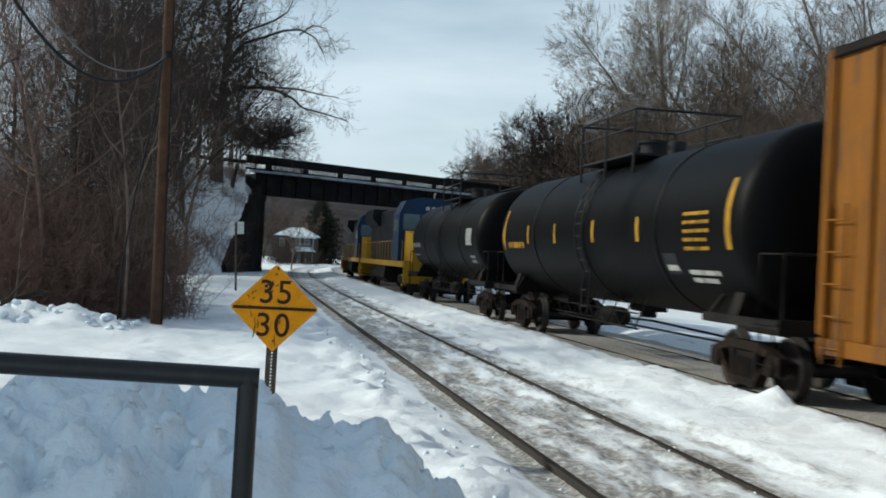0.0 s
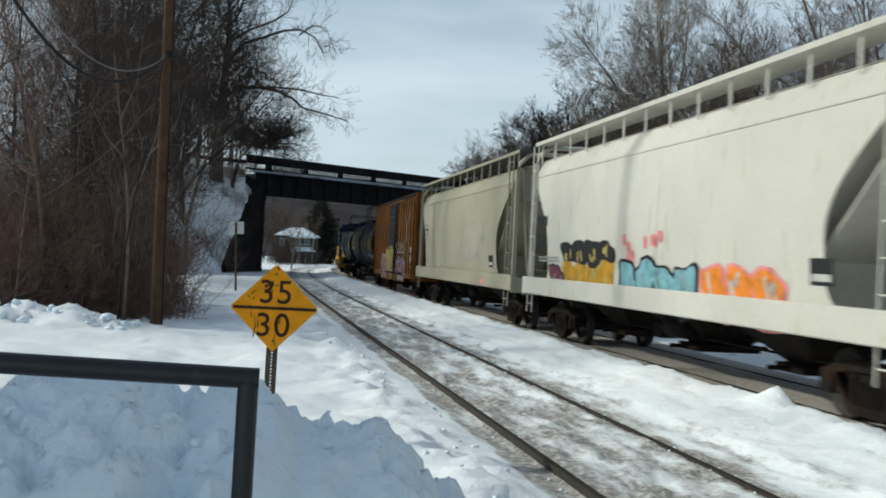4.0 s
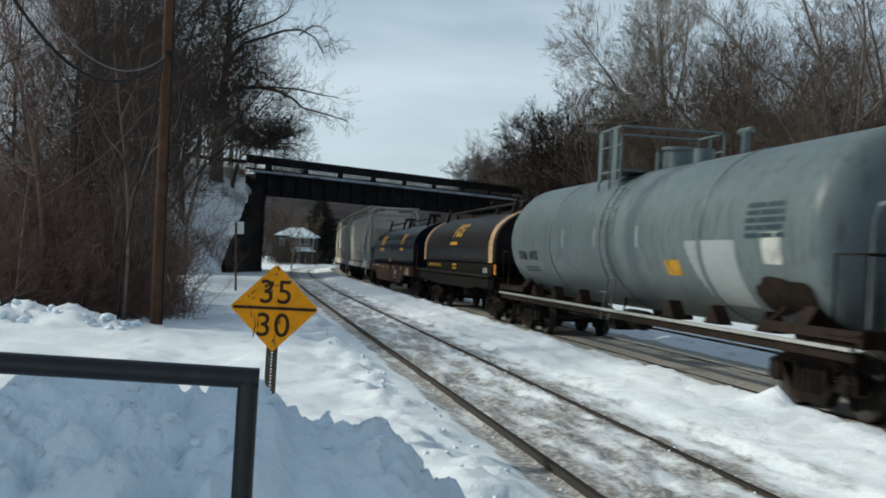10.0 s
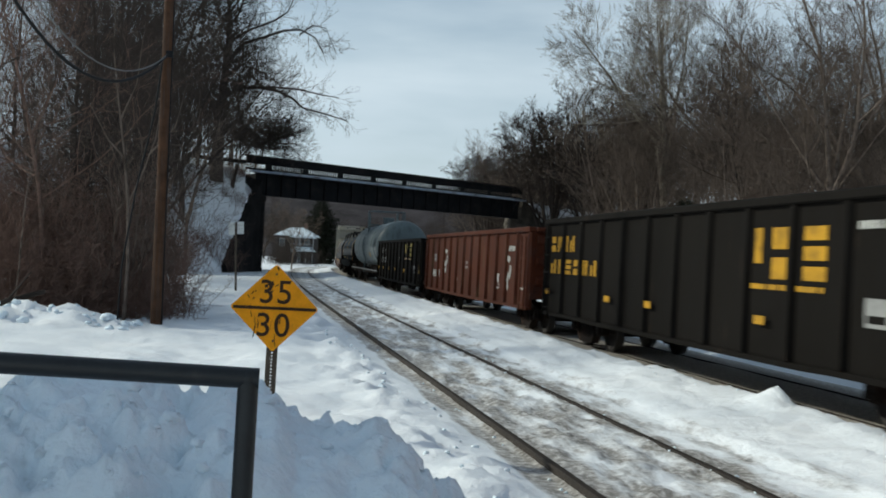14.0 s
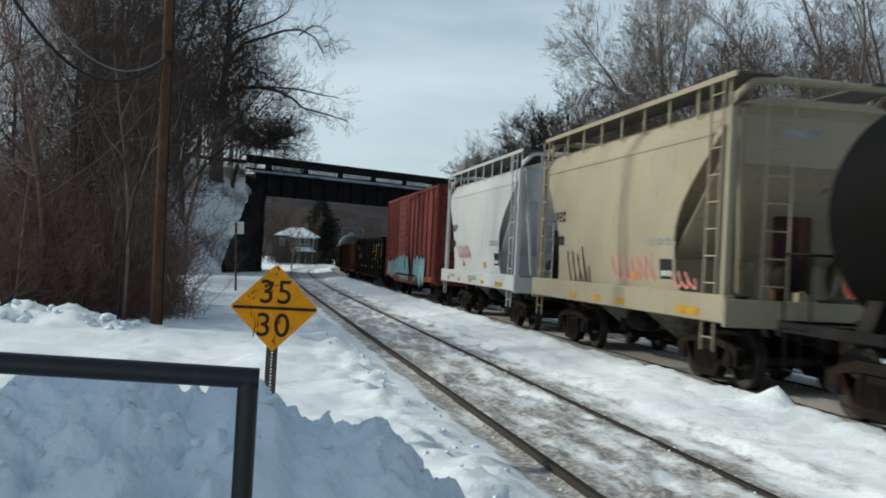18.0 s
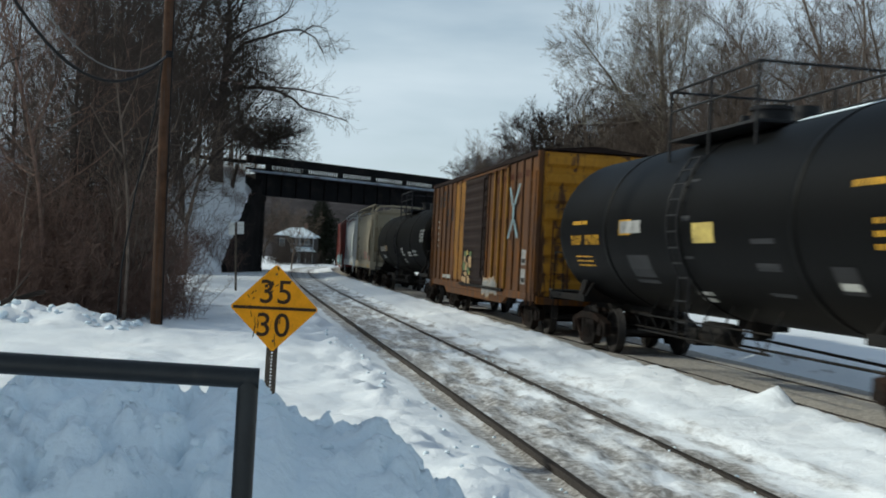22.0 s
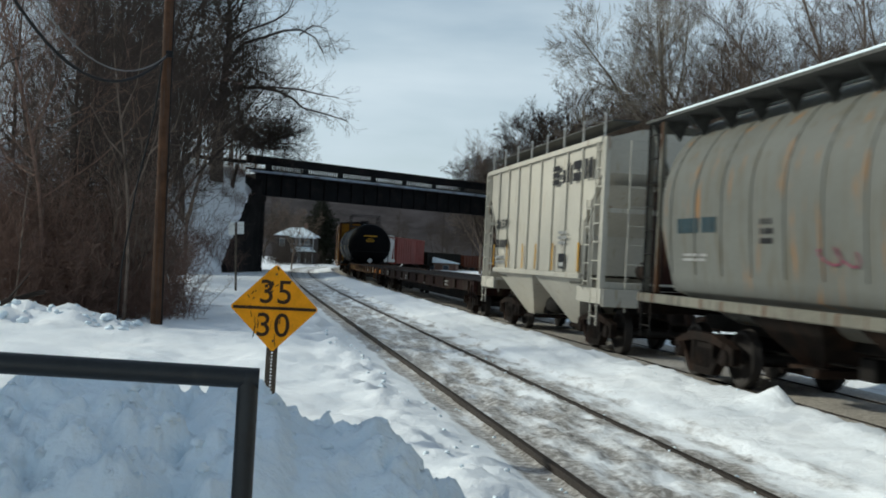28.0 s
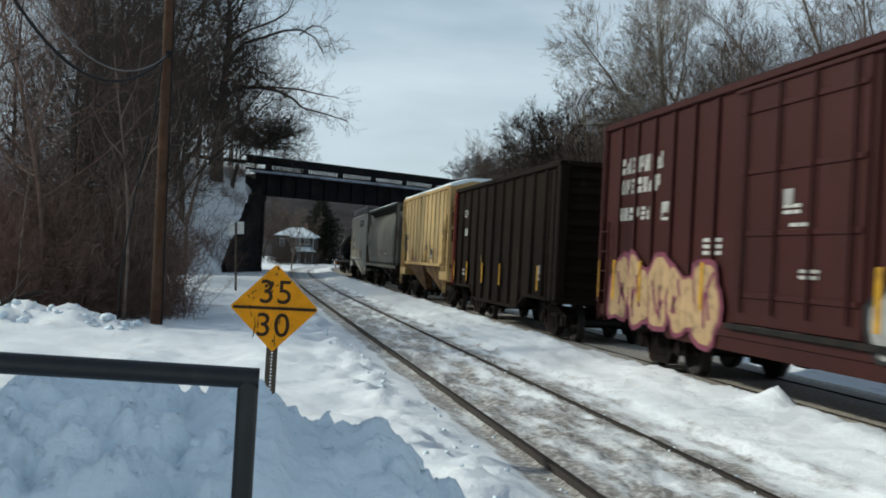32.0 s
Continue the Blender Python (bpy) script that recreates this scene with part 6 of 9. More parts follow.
# ---- flat cars ----
def flatcar(label, s_front, s_rear, body, top=1.15, depth=0.33, belly=0.76):
    root, h = car("flat_car", label, "flat car", s_front, s_rear, (s_front - s_rear) / 2 - 2.6)
    w = 1.46
    n = 30
    for i in range(n):
        y = -h + 0.05 + i * (2 * h - 0.1) / n
        part("deck_board", Geo().box(-w + 0.02, w - 0.02, y + 0.006, y + (2 * h - 0.1) / n - 0.006, top - 0.07, top + random.Random(i).uniform(0, 0.006), 0.004), "flat_deck", root)
    for x in (-w, w):
        part("side_sill", Geo().prism([(-h, top + 0.01), (-h, top - depth), (-h + 3.6, top - depth), (-h + 4.6, belly), (h - 4.6, belly), (h - 3.6, top - depth), (h, top - depth), (h, top + 0.01)], "x", x - 0.05, x + 0.05), body, root, "rust-streaked side sill")
        pk = Geo().box(x - 0.12 if x < 0 else x + 0.052, x - 0.052 if x < 0 else x + 0.12, -0.09, 0.09, top - 0.30, top - 0.01, 0.01).mesh("stake_pocket", "rust_steel")
        for i in range(12):
            part("stake_pocket", pk, "", root).location = (0, -h + 0.8 + i * (2 * h - 1.6) / 11, 0)
        part("sill_flange", Geo().box(x - 0.10 if x < 0 else x, x if x < 0 else x + 0.10, -h, h, top + 0.012, top + 0.05, 0.004), "rust_steel", root)
    for sgn in (-1, 1):
        part("end_sill", Geo().box(-w, w, sgn * h - 0.06, sgn * h + 0.06, top - 0.42, top + 0.02, 0.01), body, root)
        ladder(root, -w - 0.09, sgn * (h - 0.4), 0.5, top - 0.1, 0.4, material=body, name="step")
    part("brake_wheel", Geo().tube([(-0.9 + 0.2 * math.cos(t), -h + 0.2, top + 0.1 + 0.2 * math.sin(t)) for t in np.linspace(0, 2 * math.pi, 13)], 0.016, 6), "rust_steel", root)
    part("centre_girder", Geo().prism([(-h + 3.7, 0.98), (-h + 4.6, 0.38), (h - 4.6, 0.38), (h - 3.7, 0.98)], "x", -0.75, 0.75), "black_steel", root, "deep black centre girder")
    part("cross_bearer", Geo().box(-w + 0.06, w - 0.06, -1.1, -0.9, belly, top - 0.1, 0.01).box(-w + 0.06, w - 0.06, 0.9, 1.1, belly, top - 0.1, 0.01), "black_steel", root)
    return root, h, w


# ---- locomotives, cab end towards the cars ----
def locomotive(label, s_front, s_rear, hoodmat):
    root, h = car("locomotive", label, "locomotive", s_front, s_rear, (s_front - s_rear) / 2 - 3.4)
    w = 1.5
    part("walkway", Geo().box(-w, w, -h + 0.1, h - 0.1, 1.42, 1.60, 0.02), "loco_dark", root)
    part("side_sill", Geo().box(-w - 0.03, -w + 0.03, -h + 0.1, h - 0.1, 1.34, 1.62, 0.01), "mark_yellow", root)
    part("long_hood", Geo().box(-0.95, 0.95, -h + 4.6, h - 0.7, 1.605, 4.45, 0.08), hoodmat, root)
    part("radiator", Geo().prism([(-1.05, 3.6), (-1.45, 4.05), (-1.40, 4.6), (1.40, 4.6), (1.45, 4.05), (1.05, 3.6)], "y", h - 6.0, h - 1.0), hoodmat, root)
    for i in range(9):
        y = -h + 5.2 + i * 1.25
        part("hood_door", Geo().box(-0.975, -0.952, y, y + 1.1, 1.9, 3.5, 0.01), hoodmat, root)
    part("cab", Geo().prism([(-w, 1.605), (-w, 3.9), (-1.2, 4.55), (-0.5, 4.72), (0.5, 4.72), (1.2, 4.55), (w, 3.9), (w, 1.605)], "y", -h + 2.3, -h + 4.55), "loco_blue", root, "blue cab with dark windows")
    part("cab_window", Geo().box(-w - 0.012, -w - 0.002, -h + 2.7, -h + 3.3, 3.0, 3.7, 0.02), "cab_glass", root)
    part("cab_window", Geo().box(-w - 0.012, -w - 0.002, -h + 3.45, -h + 4.1, 3.0, 3.7, 0.02), "cab_glass", root)
    for x0, x1 in ((-1.3, -0.5), (-0.4, 0.4), (0.5, 1.3)):
        part("windscreen", Geo().box(x0, x1, -h + 2.285, -h + 2.298, 3.15, 3.9, 0.02), "cab_glass", root)
    part("nose", Geo().loft([[(-1.2, -h + 2.28, 1.61), (1.2, -h + 2.28, 1.61), (1.2, -h + 2.28, 3.1), (-1.2, -h + 2.28, 3.1)], [(-0.95, -h + 0.9, 1.61), (0.95, -h + 0.9, 1.61), (0.95, -h + 0.9, 2.9), (-0.95, -h + 0.9, 2.9)]]), "loco_yellow", root, "yellow nose")
    for x in (-0.15, 0.15):
        part("headlight", Geo().tube([(x, -h + 2.2, 4.2), (x, -h + 2.32, 4.2)], 0.1, 12), "mark_white", root)
    part("fuel_tank", Geo().prism([(-1.4, 1.3), (-1.45, 0.7), (-1.1, 0.42), (1.1, 0.42), (1.45, 0.7), (1.4, 1.3)], "y", -2.6, 2.6), "black_steel", root)
    for sgn in (-1, 1):
        g = Geo()
        for i in range(15):
            y = -h + 1.0 + i * (2 * h - 2) / 14
            g.tube([(sgn * (w - 0.04), y, 1.6), (sgn * (w - 0.04), y, 2.6)], 0.018, 6)
        g.tube([(sgn * (w - 0.04), -h + 4.7, 2.6), (sgn * (w - 0.04), h - 1, 2.6)], 0.018, 6)
        part("handrail", g, "loco_yellow", root)
        part("end_plate", Geo().box(-w, w, sgn * h - 0.05, sgn * h + 0.05, 0.6, 1.6, 0.02), "loco_yellow", root, "yellow end plate")
        part("snow_plough", Geo().prism([(sgn * h, 0.62), (sgn * (h + 0.3), 0.2), (sgn * (h + 0.2), 0.2), (sgn * (h - 0.1), 0.62)], "x", -1.3, 1.3), "black_steel", root)
        for z in (0.5, 0.95):
            part("step", Geo().box(-w, -w + 0.5, *sorted((sgn * (h - 0.1), sgn * (h - 0.7))), z, z + 0.06, 0.01), "loco_yellow", root)
    part("exhaust_stack", Geo().box(-0.5, 0.5, -0.6, 0.5, 4.455, 4.72, 0.05), "black_steel", root)
    part("horn", Geo().tube([(0.3, -h + 3.2, 4.72), (0.3, -h + 3.2, 4.95), (0.3, -h + 2.9, 4.98)], 0.05, 8), "galvanised", root)
    for y in (-h + 3.4, h - 3.4):
        part("truck_beam", Geo().box(-1.08, -0.95, y - 1.6, y + 1.6, 0.5, 0.95, 0.03), "black_steel", root)
    return root, h


# ---- the train, from its head ----
BOX, HOP, GON, COIL, TANK = flat(1.5), bulge, flat(1.52), flat(1.45), tank_side()
ON_POSTS = flat(1.556)

locomotive("dark blue and yellow diesel locomotive, weathered", 93.2, 71.8, "loco_dark")
locomotive("blue diesel locomotive with a yellow nose, weathered", 70.6, 49.2, "loco_dark")

r, h, e = tankcar("black tank car with small white stencils", 47.9, 31.9, "tank_black", r=1.52, cz=2.62)
TANK_MID = tank_side(1.52, 2.62)
bars(r, 6.5, 4.6, 2.2, 2.5, 1, "mark_grey", TANK_MID, 1)
bars(r, 6.5, 5.2, 1.9, 2.0, 1, "mark_grey", TANK_MID, 2)
panel_mark(r, -5.0, -5.9, 2.3, 2.85, "mark_grey", TANK_MID)
bars(r, -5.2, -6.0, 1.7, 2.0, 2, "mark_grey", TANK_MID, 3)

r, h, e = tankcar("black tank car with yellow stripes and stencils", 30.6, 13.6, "tank_black", r=1.57, cz=2.59, end_gap=0.55)
TANK_BIG = tank_side(1.57, 2.59)
for y in (7.2, 4.6, 2.2, -0.6, -3.2):
    panel_mark(r, y, y - 0.14, 2.3, 2.75, "mark_yellow", TANK_BIG, "stripe")
for i in range(8):
    for y in (-7.0, 7.1):
        panel_mark(r, y, y - 0.15, 2.15 + 0.135 * i, 2.283 + 0.135 * i, "mark_yellow", TANK_BIG, "stripe")
bars(r, 6.6, 4.9, 2.15, 2.4, 1, "mark_yellow", TANK_BIG, 4)
bars(r, -5.4, -6.4, 2.1, 2.8, 5, "mark_yellow", TANK_BIG, 5, gap=0.6)
data_box(r, -4.4, 1.75, TANK_BIG)
bars(r, -5.3, -6.5, 1.6, 1.85, 2, "mark_white", TANK_BIG, 7, 0.5)

r, h, w = boxcar("weathered orange boxcar with a black door and graffiti", 12.4, -3.3, "box_orange", "door_black", "rust_steel", "box_orange", 7, -0.2, 3.2)
emblem(r, 6.2, 3.7, 3.72, 4.35, 4, "mark_black", BOX, 0.15, 3, label="dark faded emblem letters")
emblem(r, 6.5, 2.2, 2.95, 3.62, 3, "mark_black", BOX, 0.1, 8, label="dark faded emblem letters")
bars(r, -2.2, -7.4, 4.05, 4.32, 1, "gon_red", BOX, 9)
for (y0, z0), (y1, z1) in (((-4.4, 3.8), (-5.0, 3.25)), ((-6.1, 3.85), (-5.3, 3.25)), ((-5.0, 3.3), (-5.1, 2.8)), ((-5.0, 2.85), (-4.4, 2.3)), ((-5.2, 2.85), (-6.0, 2.3))):
    g = Geo()
    painted(g, [(y0 + 0.07, z0), (y1 + 0.07, z1), (y1 - 0.07, z1), (y0 - 0.07, z0)], ON_POSTS, 0.006)
    part("painted_cross", g, "mark_sky", r, "pale blue painted cross stroke")
scrawl(r, -1.9, -4.6, 1.95, 2.5, "mark_white", ON_POSTS, 5, 0.06, 4, "white sprayed scrawl")
graffiti(r, -1.6, -4.9, 0.95, 1.72, 4, "mark_plum", "mark_white", ON_POSTS, 3, "mark_white", "plum and white sprayed letters")
graffiti(r, 1.75, -0.9, 0.95, 2.35, 3, "mark_lemon", "mark_tan", flat(1.59), 9, "mark_tan", "yellow sprayed letters on the door")
graffiti(r, 4.1, 1.9, 0.75, 1.9, 3, "mark_plum", "mark_white", ON_POSTS, 12, "mark_white", "plum and white sprayed letters")
graffiti(r, -2.6, -4.8, 0.72, 0.95, 5, "mark_white", "mark_plum", ON_POSTS, 14, None, "white drips of sprayed paint")
data_box(r, -6.1, 1.85, BOX, 0.62, 0.42, "door_black", "mark_white")
data_box(r, -6.1, 1.40, BOX, 0.62, 0.42, "door_black", "mark_white")
panel_mark(r, -6.95, -7.4, 1.6, 2.15, "mark_tan", BOX)
bars(r, -6.3, -6.9, 2.75, 3.05, 3, "gon_red", BOX, 2)

r, h = hopper("beige covered hopper with a dark roof walk and faded patches", -4.2, -20.8, "hop_beige")
panel_mark(r, -1.7, -3.4, 1.9, 3.3, "hop_sand", HOP, "repainted_patch", "lighter repainted patch")
panel_mark(r, -3.0, -4.5, 1.85, 2.9, "hop_sand", HOP, "repainted_patch", "lighter repainted patch", 0.007)
panel_mark(r, 1.2, 0.0, 1.6, 2.4, "hop_sand", HOP, "repainted_patch", "lighter repainted patch")
panel_mark(r, 6.42, 5.68, 2.78, 3.10, "mark_black", HOP)
panel_mark(r, 6.37, 5.73, 2.81, 3.07, "mark_white", HOP, lift=0.009)
bars(r, 6.32, 5.78, 2.87, 3.01, 1, "mark_black", HOP, 4, gap=0.1, lift=0.012)
bars(r, 6.35, 5.75, 2.45, 2.75, 2, "mark_grey", HOP, 1)
scrawl(r, -2.6, -4.1, 1.85, 2.2, "mark_grey", HOP, 3, 0.03, 4, "grey sprayed scrawl")
data_box(r, -5.3, 1.64, HOP)
panel_mark(r, -4.5, -4.9, 1.12, 1.28, "mark_pink", flat(1.61))
bars(r, -4.0, -4.7, 2.35, 2.65, 3, "mark_grey", HOP, 6)

r, h = hopper("white covered hopper with yellow and blue graffiti", -22.1, -38.7, "hop_white", board="hop_white")
bars(r, 7.1, 6.2, 2.7, 2.97, 1, "mark_black", HOP, 1, gap=0.1)
bars(r, 7.1, 6.2, 2.22, 2.5, 1, "mark_black", HOP, 2, gap=0.1)
bars(r, 7.0, 5.2, 1.85, 2.0, 2, "mark_grey", HOP, 3)
graffiti(r, 6.1, 5.0, 1.15, 1.8, 2, "mark_plum", "mark_black", HOP, 5, "mark_grey", "dark plum sprayed figure")
graffiti(r, 4.9, 1.6, 1.1, 2.0, 4, "mark_yellow", "mark_lemon", HOP, 8, "mark_lemon", "large golden yellow sprayed letters")
graffiti(r, 4.9, 1.6, 1.85, 2.35, 4, "mark_black", "mark_black", HOP, 9, "mark_lemon", "black tops of sprayed letters", 0.022)
graffiti(r, 1.2, -2.3, 1.08, 1.95, 4, "mark_teal", "mark_black", HOP, 11, "mark_sky", "teal blue sprayed letters")
for i in range(8):
    g, rr_ = Geo(), random.Random(i)
    painted(g, blob(1.2 - rr_.uniform(0, 2.2), rr_.uniform(1.95, 2.4), 0.22, 0.22, rr_, 12), HOP, 0.009)
    part("paint_spot", g, "mark_pink", r, "pink sprayed spot")
graffiti(r, -2.6, -5.2, 1.1, 1.9, 3, "mark_orange", "mark_pink", HOP, 17, "mark_white", "orange sprayed letters")
data_box(r, -5.9, 1.7, HOP)

r, h = hopper("pale rust-streaked covered hopper with red graffiti", -40.0, -56.4, "hop_pale", board="hop_pale")
bars(r, 7.3, 6.7, 2.66, 2.88, 1, "mark_black", HOP, 1, gap=0.1)
bars(r, 7.3, 6.7, 2.2, 2.45, 1, "mark_grey", HOP, 2, gap=0.1)
graffiti(r, 0.4, -3.6, 1.1, 2.0, 6, "mark_grey", "mark_plum", HOP, 21, "mark_white", "grey and red sprayed letters")
graffiti(r, 1.2, 0.2, 1.08, 1.5, 1, "mark_red", "mark_white", HOP, 22, "mark_white", "red sprayed blot")
graffiti(r, -2.9, -3.9, 1.0, 1.5, 1, "mark_red", "mark_white", HOP, 23, "mark_white", "red sprayed blot")
scrawl(r, 6.2, 1.2, 1.45, 1.95, "mark_pink", HOP, 4, 0.04, 7, "thin red sprayed scrawl")
scrawl(r, -3.6, -5.2, 1.5, 2.0, "mark_pink", HOP, 7, 0.04, 4, "thin red sprayed scrawl")
panel_mark(r, -5.1, -5.7, 2.36, 2.5, "mark_black", HOP)
panel_mark(r, -5.1, -5.7, 2.20, 2.33, "mark_black", HOP)
data_box(r, -5.1, 1.68, HOP)
panel_mark(r, -4.4, -4.9, 1.1, 1.34, "mark_black", flat(1.61))
bars(r, 2.2, 0.8, 2.42, 2.5, 1, "mark_grey", HOP, 4)
bars(r, -5.9, -6.4, 1.9, 2.3, 3, "mark_grey", HOP, 5)
panel_mark(r, 7.7, -6.3, 1.37, 1.44, "rust_steel", flat(1.61), "rust_streak", "long rust streak on the sill")
panel_mark(r, 3.4, -1.6, 2.47, 2.49, "rust_steel", HOP, "rust_streak")

r, h, w = coilcar("dark blue coil car with rounded hoods and yellow emblems", -58.2, -76.4, "coil_blue", "coil_frame", 7.7, -8.0)
hood = lambda z: 1.45 if z < 2.3 else 1.45 * math.sqrt(max(0.02, 1 - ((z - 2.3) / 1.12) ** 2))
for yf, yr in ((4.6, 2.9), (-3.5, -4.85)):
    emblem(r, yf, yr, 2.42, 2.9, 3, "mark_yellow", hood, 0.25, 7, label="golden yellow emblem letter")
    panel_mark(r, yf + 0.15, yr + 0.3, 2.12, 2.24, "mark_yellow", hood, "stripe")
bars(r, 5.9, 4.1, 1.27, 1.38, 1, "mark_white", flat(1.57), 3, gap=0.1)
bars(r, 0.6, -0.3, 1.55, 1.75, 2, "mark_tan", hood, 3)
for y in (7.2, 3.4, 2.2, 0.6, -1.9, -4.6, -7.0):
    panel_mark(r, y, y - 0.45, 1.22, 1.36, "mark_yellow", flat(1.56), "reflector")
panel_mark(r, -6.6, -7.5, 1.0, 1.35, "mark_tan", flat(1.56), "worn_patch")
data_box(r, -2.5, 0.8, flat(1.56), 0.8, 0.38, "coil_frame", "mark_grey")
bars(r, -6.3, -6.8, 1.02, 1.15, 2, "mark_white", flat(1.562), 5)

r, h, w = coilcar("dark grey coil car with cream bands", -77.7, -91.6, "coil_dark", "gon_black", 6.35, -6.55, two=False, bands=((6.0, 0.42), (-6.0, 0.55)), belly=0.92, hood_low=1.76)
emblem(r, 0.5, -1.2, 2.6, 3.05, 3, "mark_yellow", hood, 0.25, 7, label="golden yellow emblem letter")
panel_mark(r, 0.7, -0.6, 2.32, 2.43, "mark_yellow", hood, "stripe")
bars(r, 5.4, 2.6, 1.5, 1.68, 1, "mark_yellow", flat(1.385), 4)
bars(r, 0.4, -0.4, 1.46, 1.70, 2, "mark_yellow", flat(1.385), 5)
panel_mark(r, -4.7, -5.3, 1.44, 1.60, "mark_grey", flat(1.385), "data_panel")
part("end_emblem", Geo().box(-0.9, -0.2, -6.60, -6.555, 2.75, 2.95, 0.004), "mark_yellow", r, "yellow emblem on the hood end")
panel_mark(r, -6.2, -6.5, 1.42, 1.72, "mark_orange", flat(1.39), "placard")

r, h, e = tankcar("grey-blue tank car with rust below and pale patches", -92.0, -110.3, "tank_grey", rail="tank_grey", frame="end_rust", end_gap=0.6, cz=2.42, railed=(0.4, 1.75), truss=False)
TANK_GREY = tank_side(1.47, 2.42)
part("rail_plate", Geo().box(-1.14, -1.09, 0.62, 0.92, 3.62, 4.74, 0.01).box(-1.14, -1.09, 1.58, 1.77, 3.62, 4.68, 0.01), "tank_grey", r, "grey plate post of the platform rail")
part("pipe_stand", Geo().tube([(0.3, -2.3, 3.76), (0.3, -2.3, 4.44)], 0.07, 8).tube([(0.3, -2.05, 4.42), (0.3, -2.55, 4.42)], 0.06, 8), "tank_grey", r)
for x in (-1.05, -0.62):
    part("end_pipe", Geo().tube([(x, -h + 0.42, 1.2), (x, -h + 0.40, 2.55), (x, -h + 0.30, 2.72), (x, -h + 0.02, 2.76), (x, -h - 0.02, 2.60), (x, -h - 0.02, 1.2)], 0.035, 8), "tank_grey", r)
part("side_beam", Geo().box(-1.44, -1.30, -h + 0.1, h - 0.1, 0.80, 0.925, 0.01), "end_rust", r, "rusty side sill under the walkway")
part("hanging_pipe", Geo().tube([(-1.0, 0.9, 1.25), (-1.05, 0.8, 0.72), (-1.05, 0.1, 0.68), (-1.0, 0.0, 1.2)], 0.03, 7).box(-1.15, -0.8, 0.15, 0.6, 0.55, 0.75, 0.02), "black_steel", r)
part("running_board", Geo().box(-1.50, -1.40, -h + 0.1, h - 0.1, 0.93, 0.98, 0.008), "galvanised", r, "pale steel edge of the side walkway")
for y in (-6.4, -4.6, -2.8, 2.4, 4.4, 6.2):
    part("gusset", Geo().prism([(y - 0.30, 0.985), (y + 0.30, 0.985), (y, 1.28)], "x", -1.25, -1.02), "end_rust", r)
g = Geo()
for i in range(8):
    z = 1.30 + 0.125 * i
    painted(g, quad(-5.75, -4.35 + 0.065 * i, z, z + 0.125), TANK_GREY)
part("pale_patch", g, "tank_patch", r, "pale repainted patch")
panel_mark(r, -6.6, -7.15, 1.95, 2.4, "mark_white", TANK_GREY, "placard", "white label")
panel_mark(r, -2.9, -3.55, 1.72, 1.98, "mark_yellow", TANK_GREY, "placard")
bars(r, -6.1, -7.3, 2.3, 2.85, 5, "mark_blue", TANK_GREY, 3)
graffiti(r, -6.2, -7.4, 1.25, 1.85, 1, "end_rust", "end_rust", TANK_GREY, 31, "end_rust", "dark rusty stain")
emblem(r, 7.2, 6.4, 1.9, 2.12, 4, "mark_black", TANK_GREY, 0, 4)
emblem(r, 6.2, 5.4, 1.9, 2.12, 4, "mark_black", TANK_GREY, 0, 5)
bars(r, 6.9, 5.6, 1.6, 1.75, 2, "mark_blue", TANK_GREY, 7)
for y in (3.2, 0.9, -1.6):
    panel_mark(r, y, y - 0.1, 2.2, 2.6, "tank_patch", TANK_GREY, "stripe")

r, h, w = gondola("black gondola with yellow emblem letters", -111.2, -126.7, "gon_black", 2.50)
emblem(r, -2.3, -5.2, 1.85, 2.4, 3, "mark_lemon", GON, 0, 7, label="worn yellow emblem letter")
bars(r, -2.3, -5.0, 1.68, 1.8, 1, "mark_tan", GON, 2)
emblem(r, 6.9, 4.5, 1.98, 2.25, 4, "mark_grey", GON, 0, 3, label="worn white letter shape")
emblem(r, 6.9, 4.0, 1.5, 1.78, 6, "mark_grey", GON, 0, 13, label="worn white letter shape")
for y, k in ((7.0, 0.3), (5.0, 0.22), (2.6, 0.25), (0.3, 0.3), (-2.9, 0.32)):
    panel_mark(r, y, y - k, 1.15, 1.28, "mark_yellow", flat(1.60), "reflector")
panel_mark(r, -6.9, -7.55, 1.15, 1.45, "mark_yellow", flat(1.525), "placard", "bright yellow placard")
data_box(r, -5.5, 1.15, GON, 0.5, 0.32, "gon_black", "mark_grey")
scrawl(r, -0.7, -1.3, 1.4, 1.8, "mark_white", GON, 2, 0.04, 2)

r, h, w = gondola("rusty brown gondola with white emblem marks", -128.1, -144.0, "gon_red", 2.60, 14)
for y, zc, sz in ((3.9, 1.85, 0.33), (-5.55, 1.62, 0.37)):
    for k in range(3):
        g = Geo()
        a0, a1 = radians(60 + 100 * k), radians(135 + 100 * k)
        ring = [(y + sz * math.cos(t), zc + sz * math.sin(t)) for t in np.linspace(a0, a1, 7)] + [(y + sz * 0.55 * math.cos(t), zc + sz * 0.55 * math.sin(t)) for t in np.linspace(a1, a0, 7)]
        painted(g, ring, flat(1.525), 0.012)
        part("emblem", g, "mark_white", r, "white curved emblem stroke")
    panel_mark(r, y + 0.15, y - 0.05, zc - sz - 0.2, zc - 0.1, "mark_white", GON, "emblem")
bars(r, -5.3, -6.3, 2.1, 2.26, 1, "mark_white", GON, 2, gap=0.1)
data_box(r, -3.9, 1.05, GON, 0.62, 0.42, "gon_red", "mark_white")
bars(r, 6.5, 5.0, 1.13, 1.43, 1, "mark_white", GON, 5, gap=0.1)
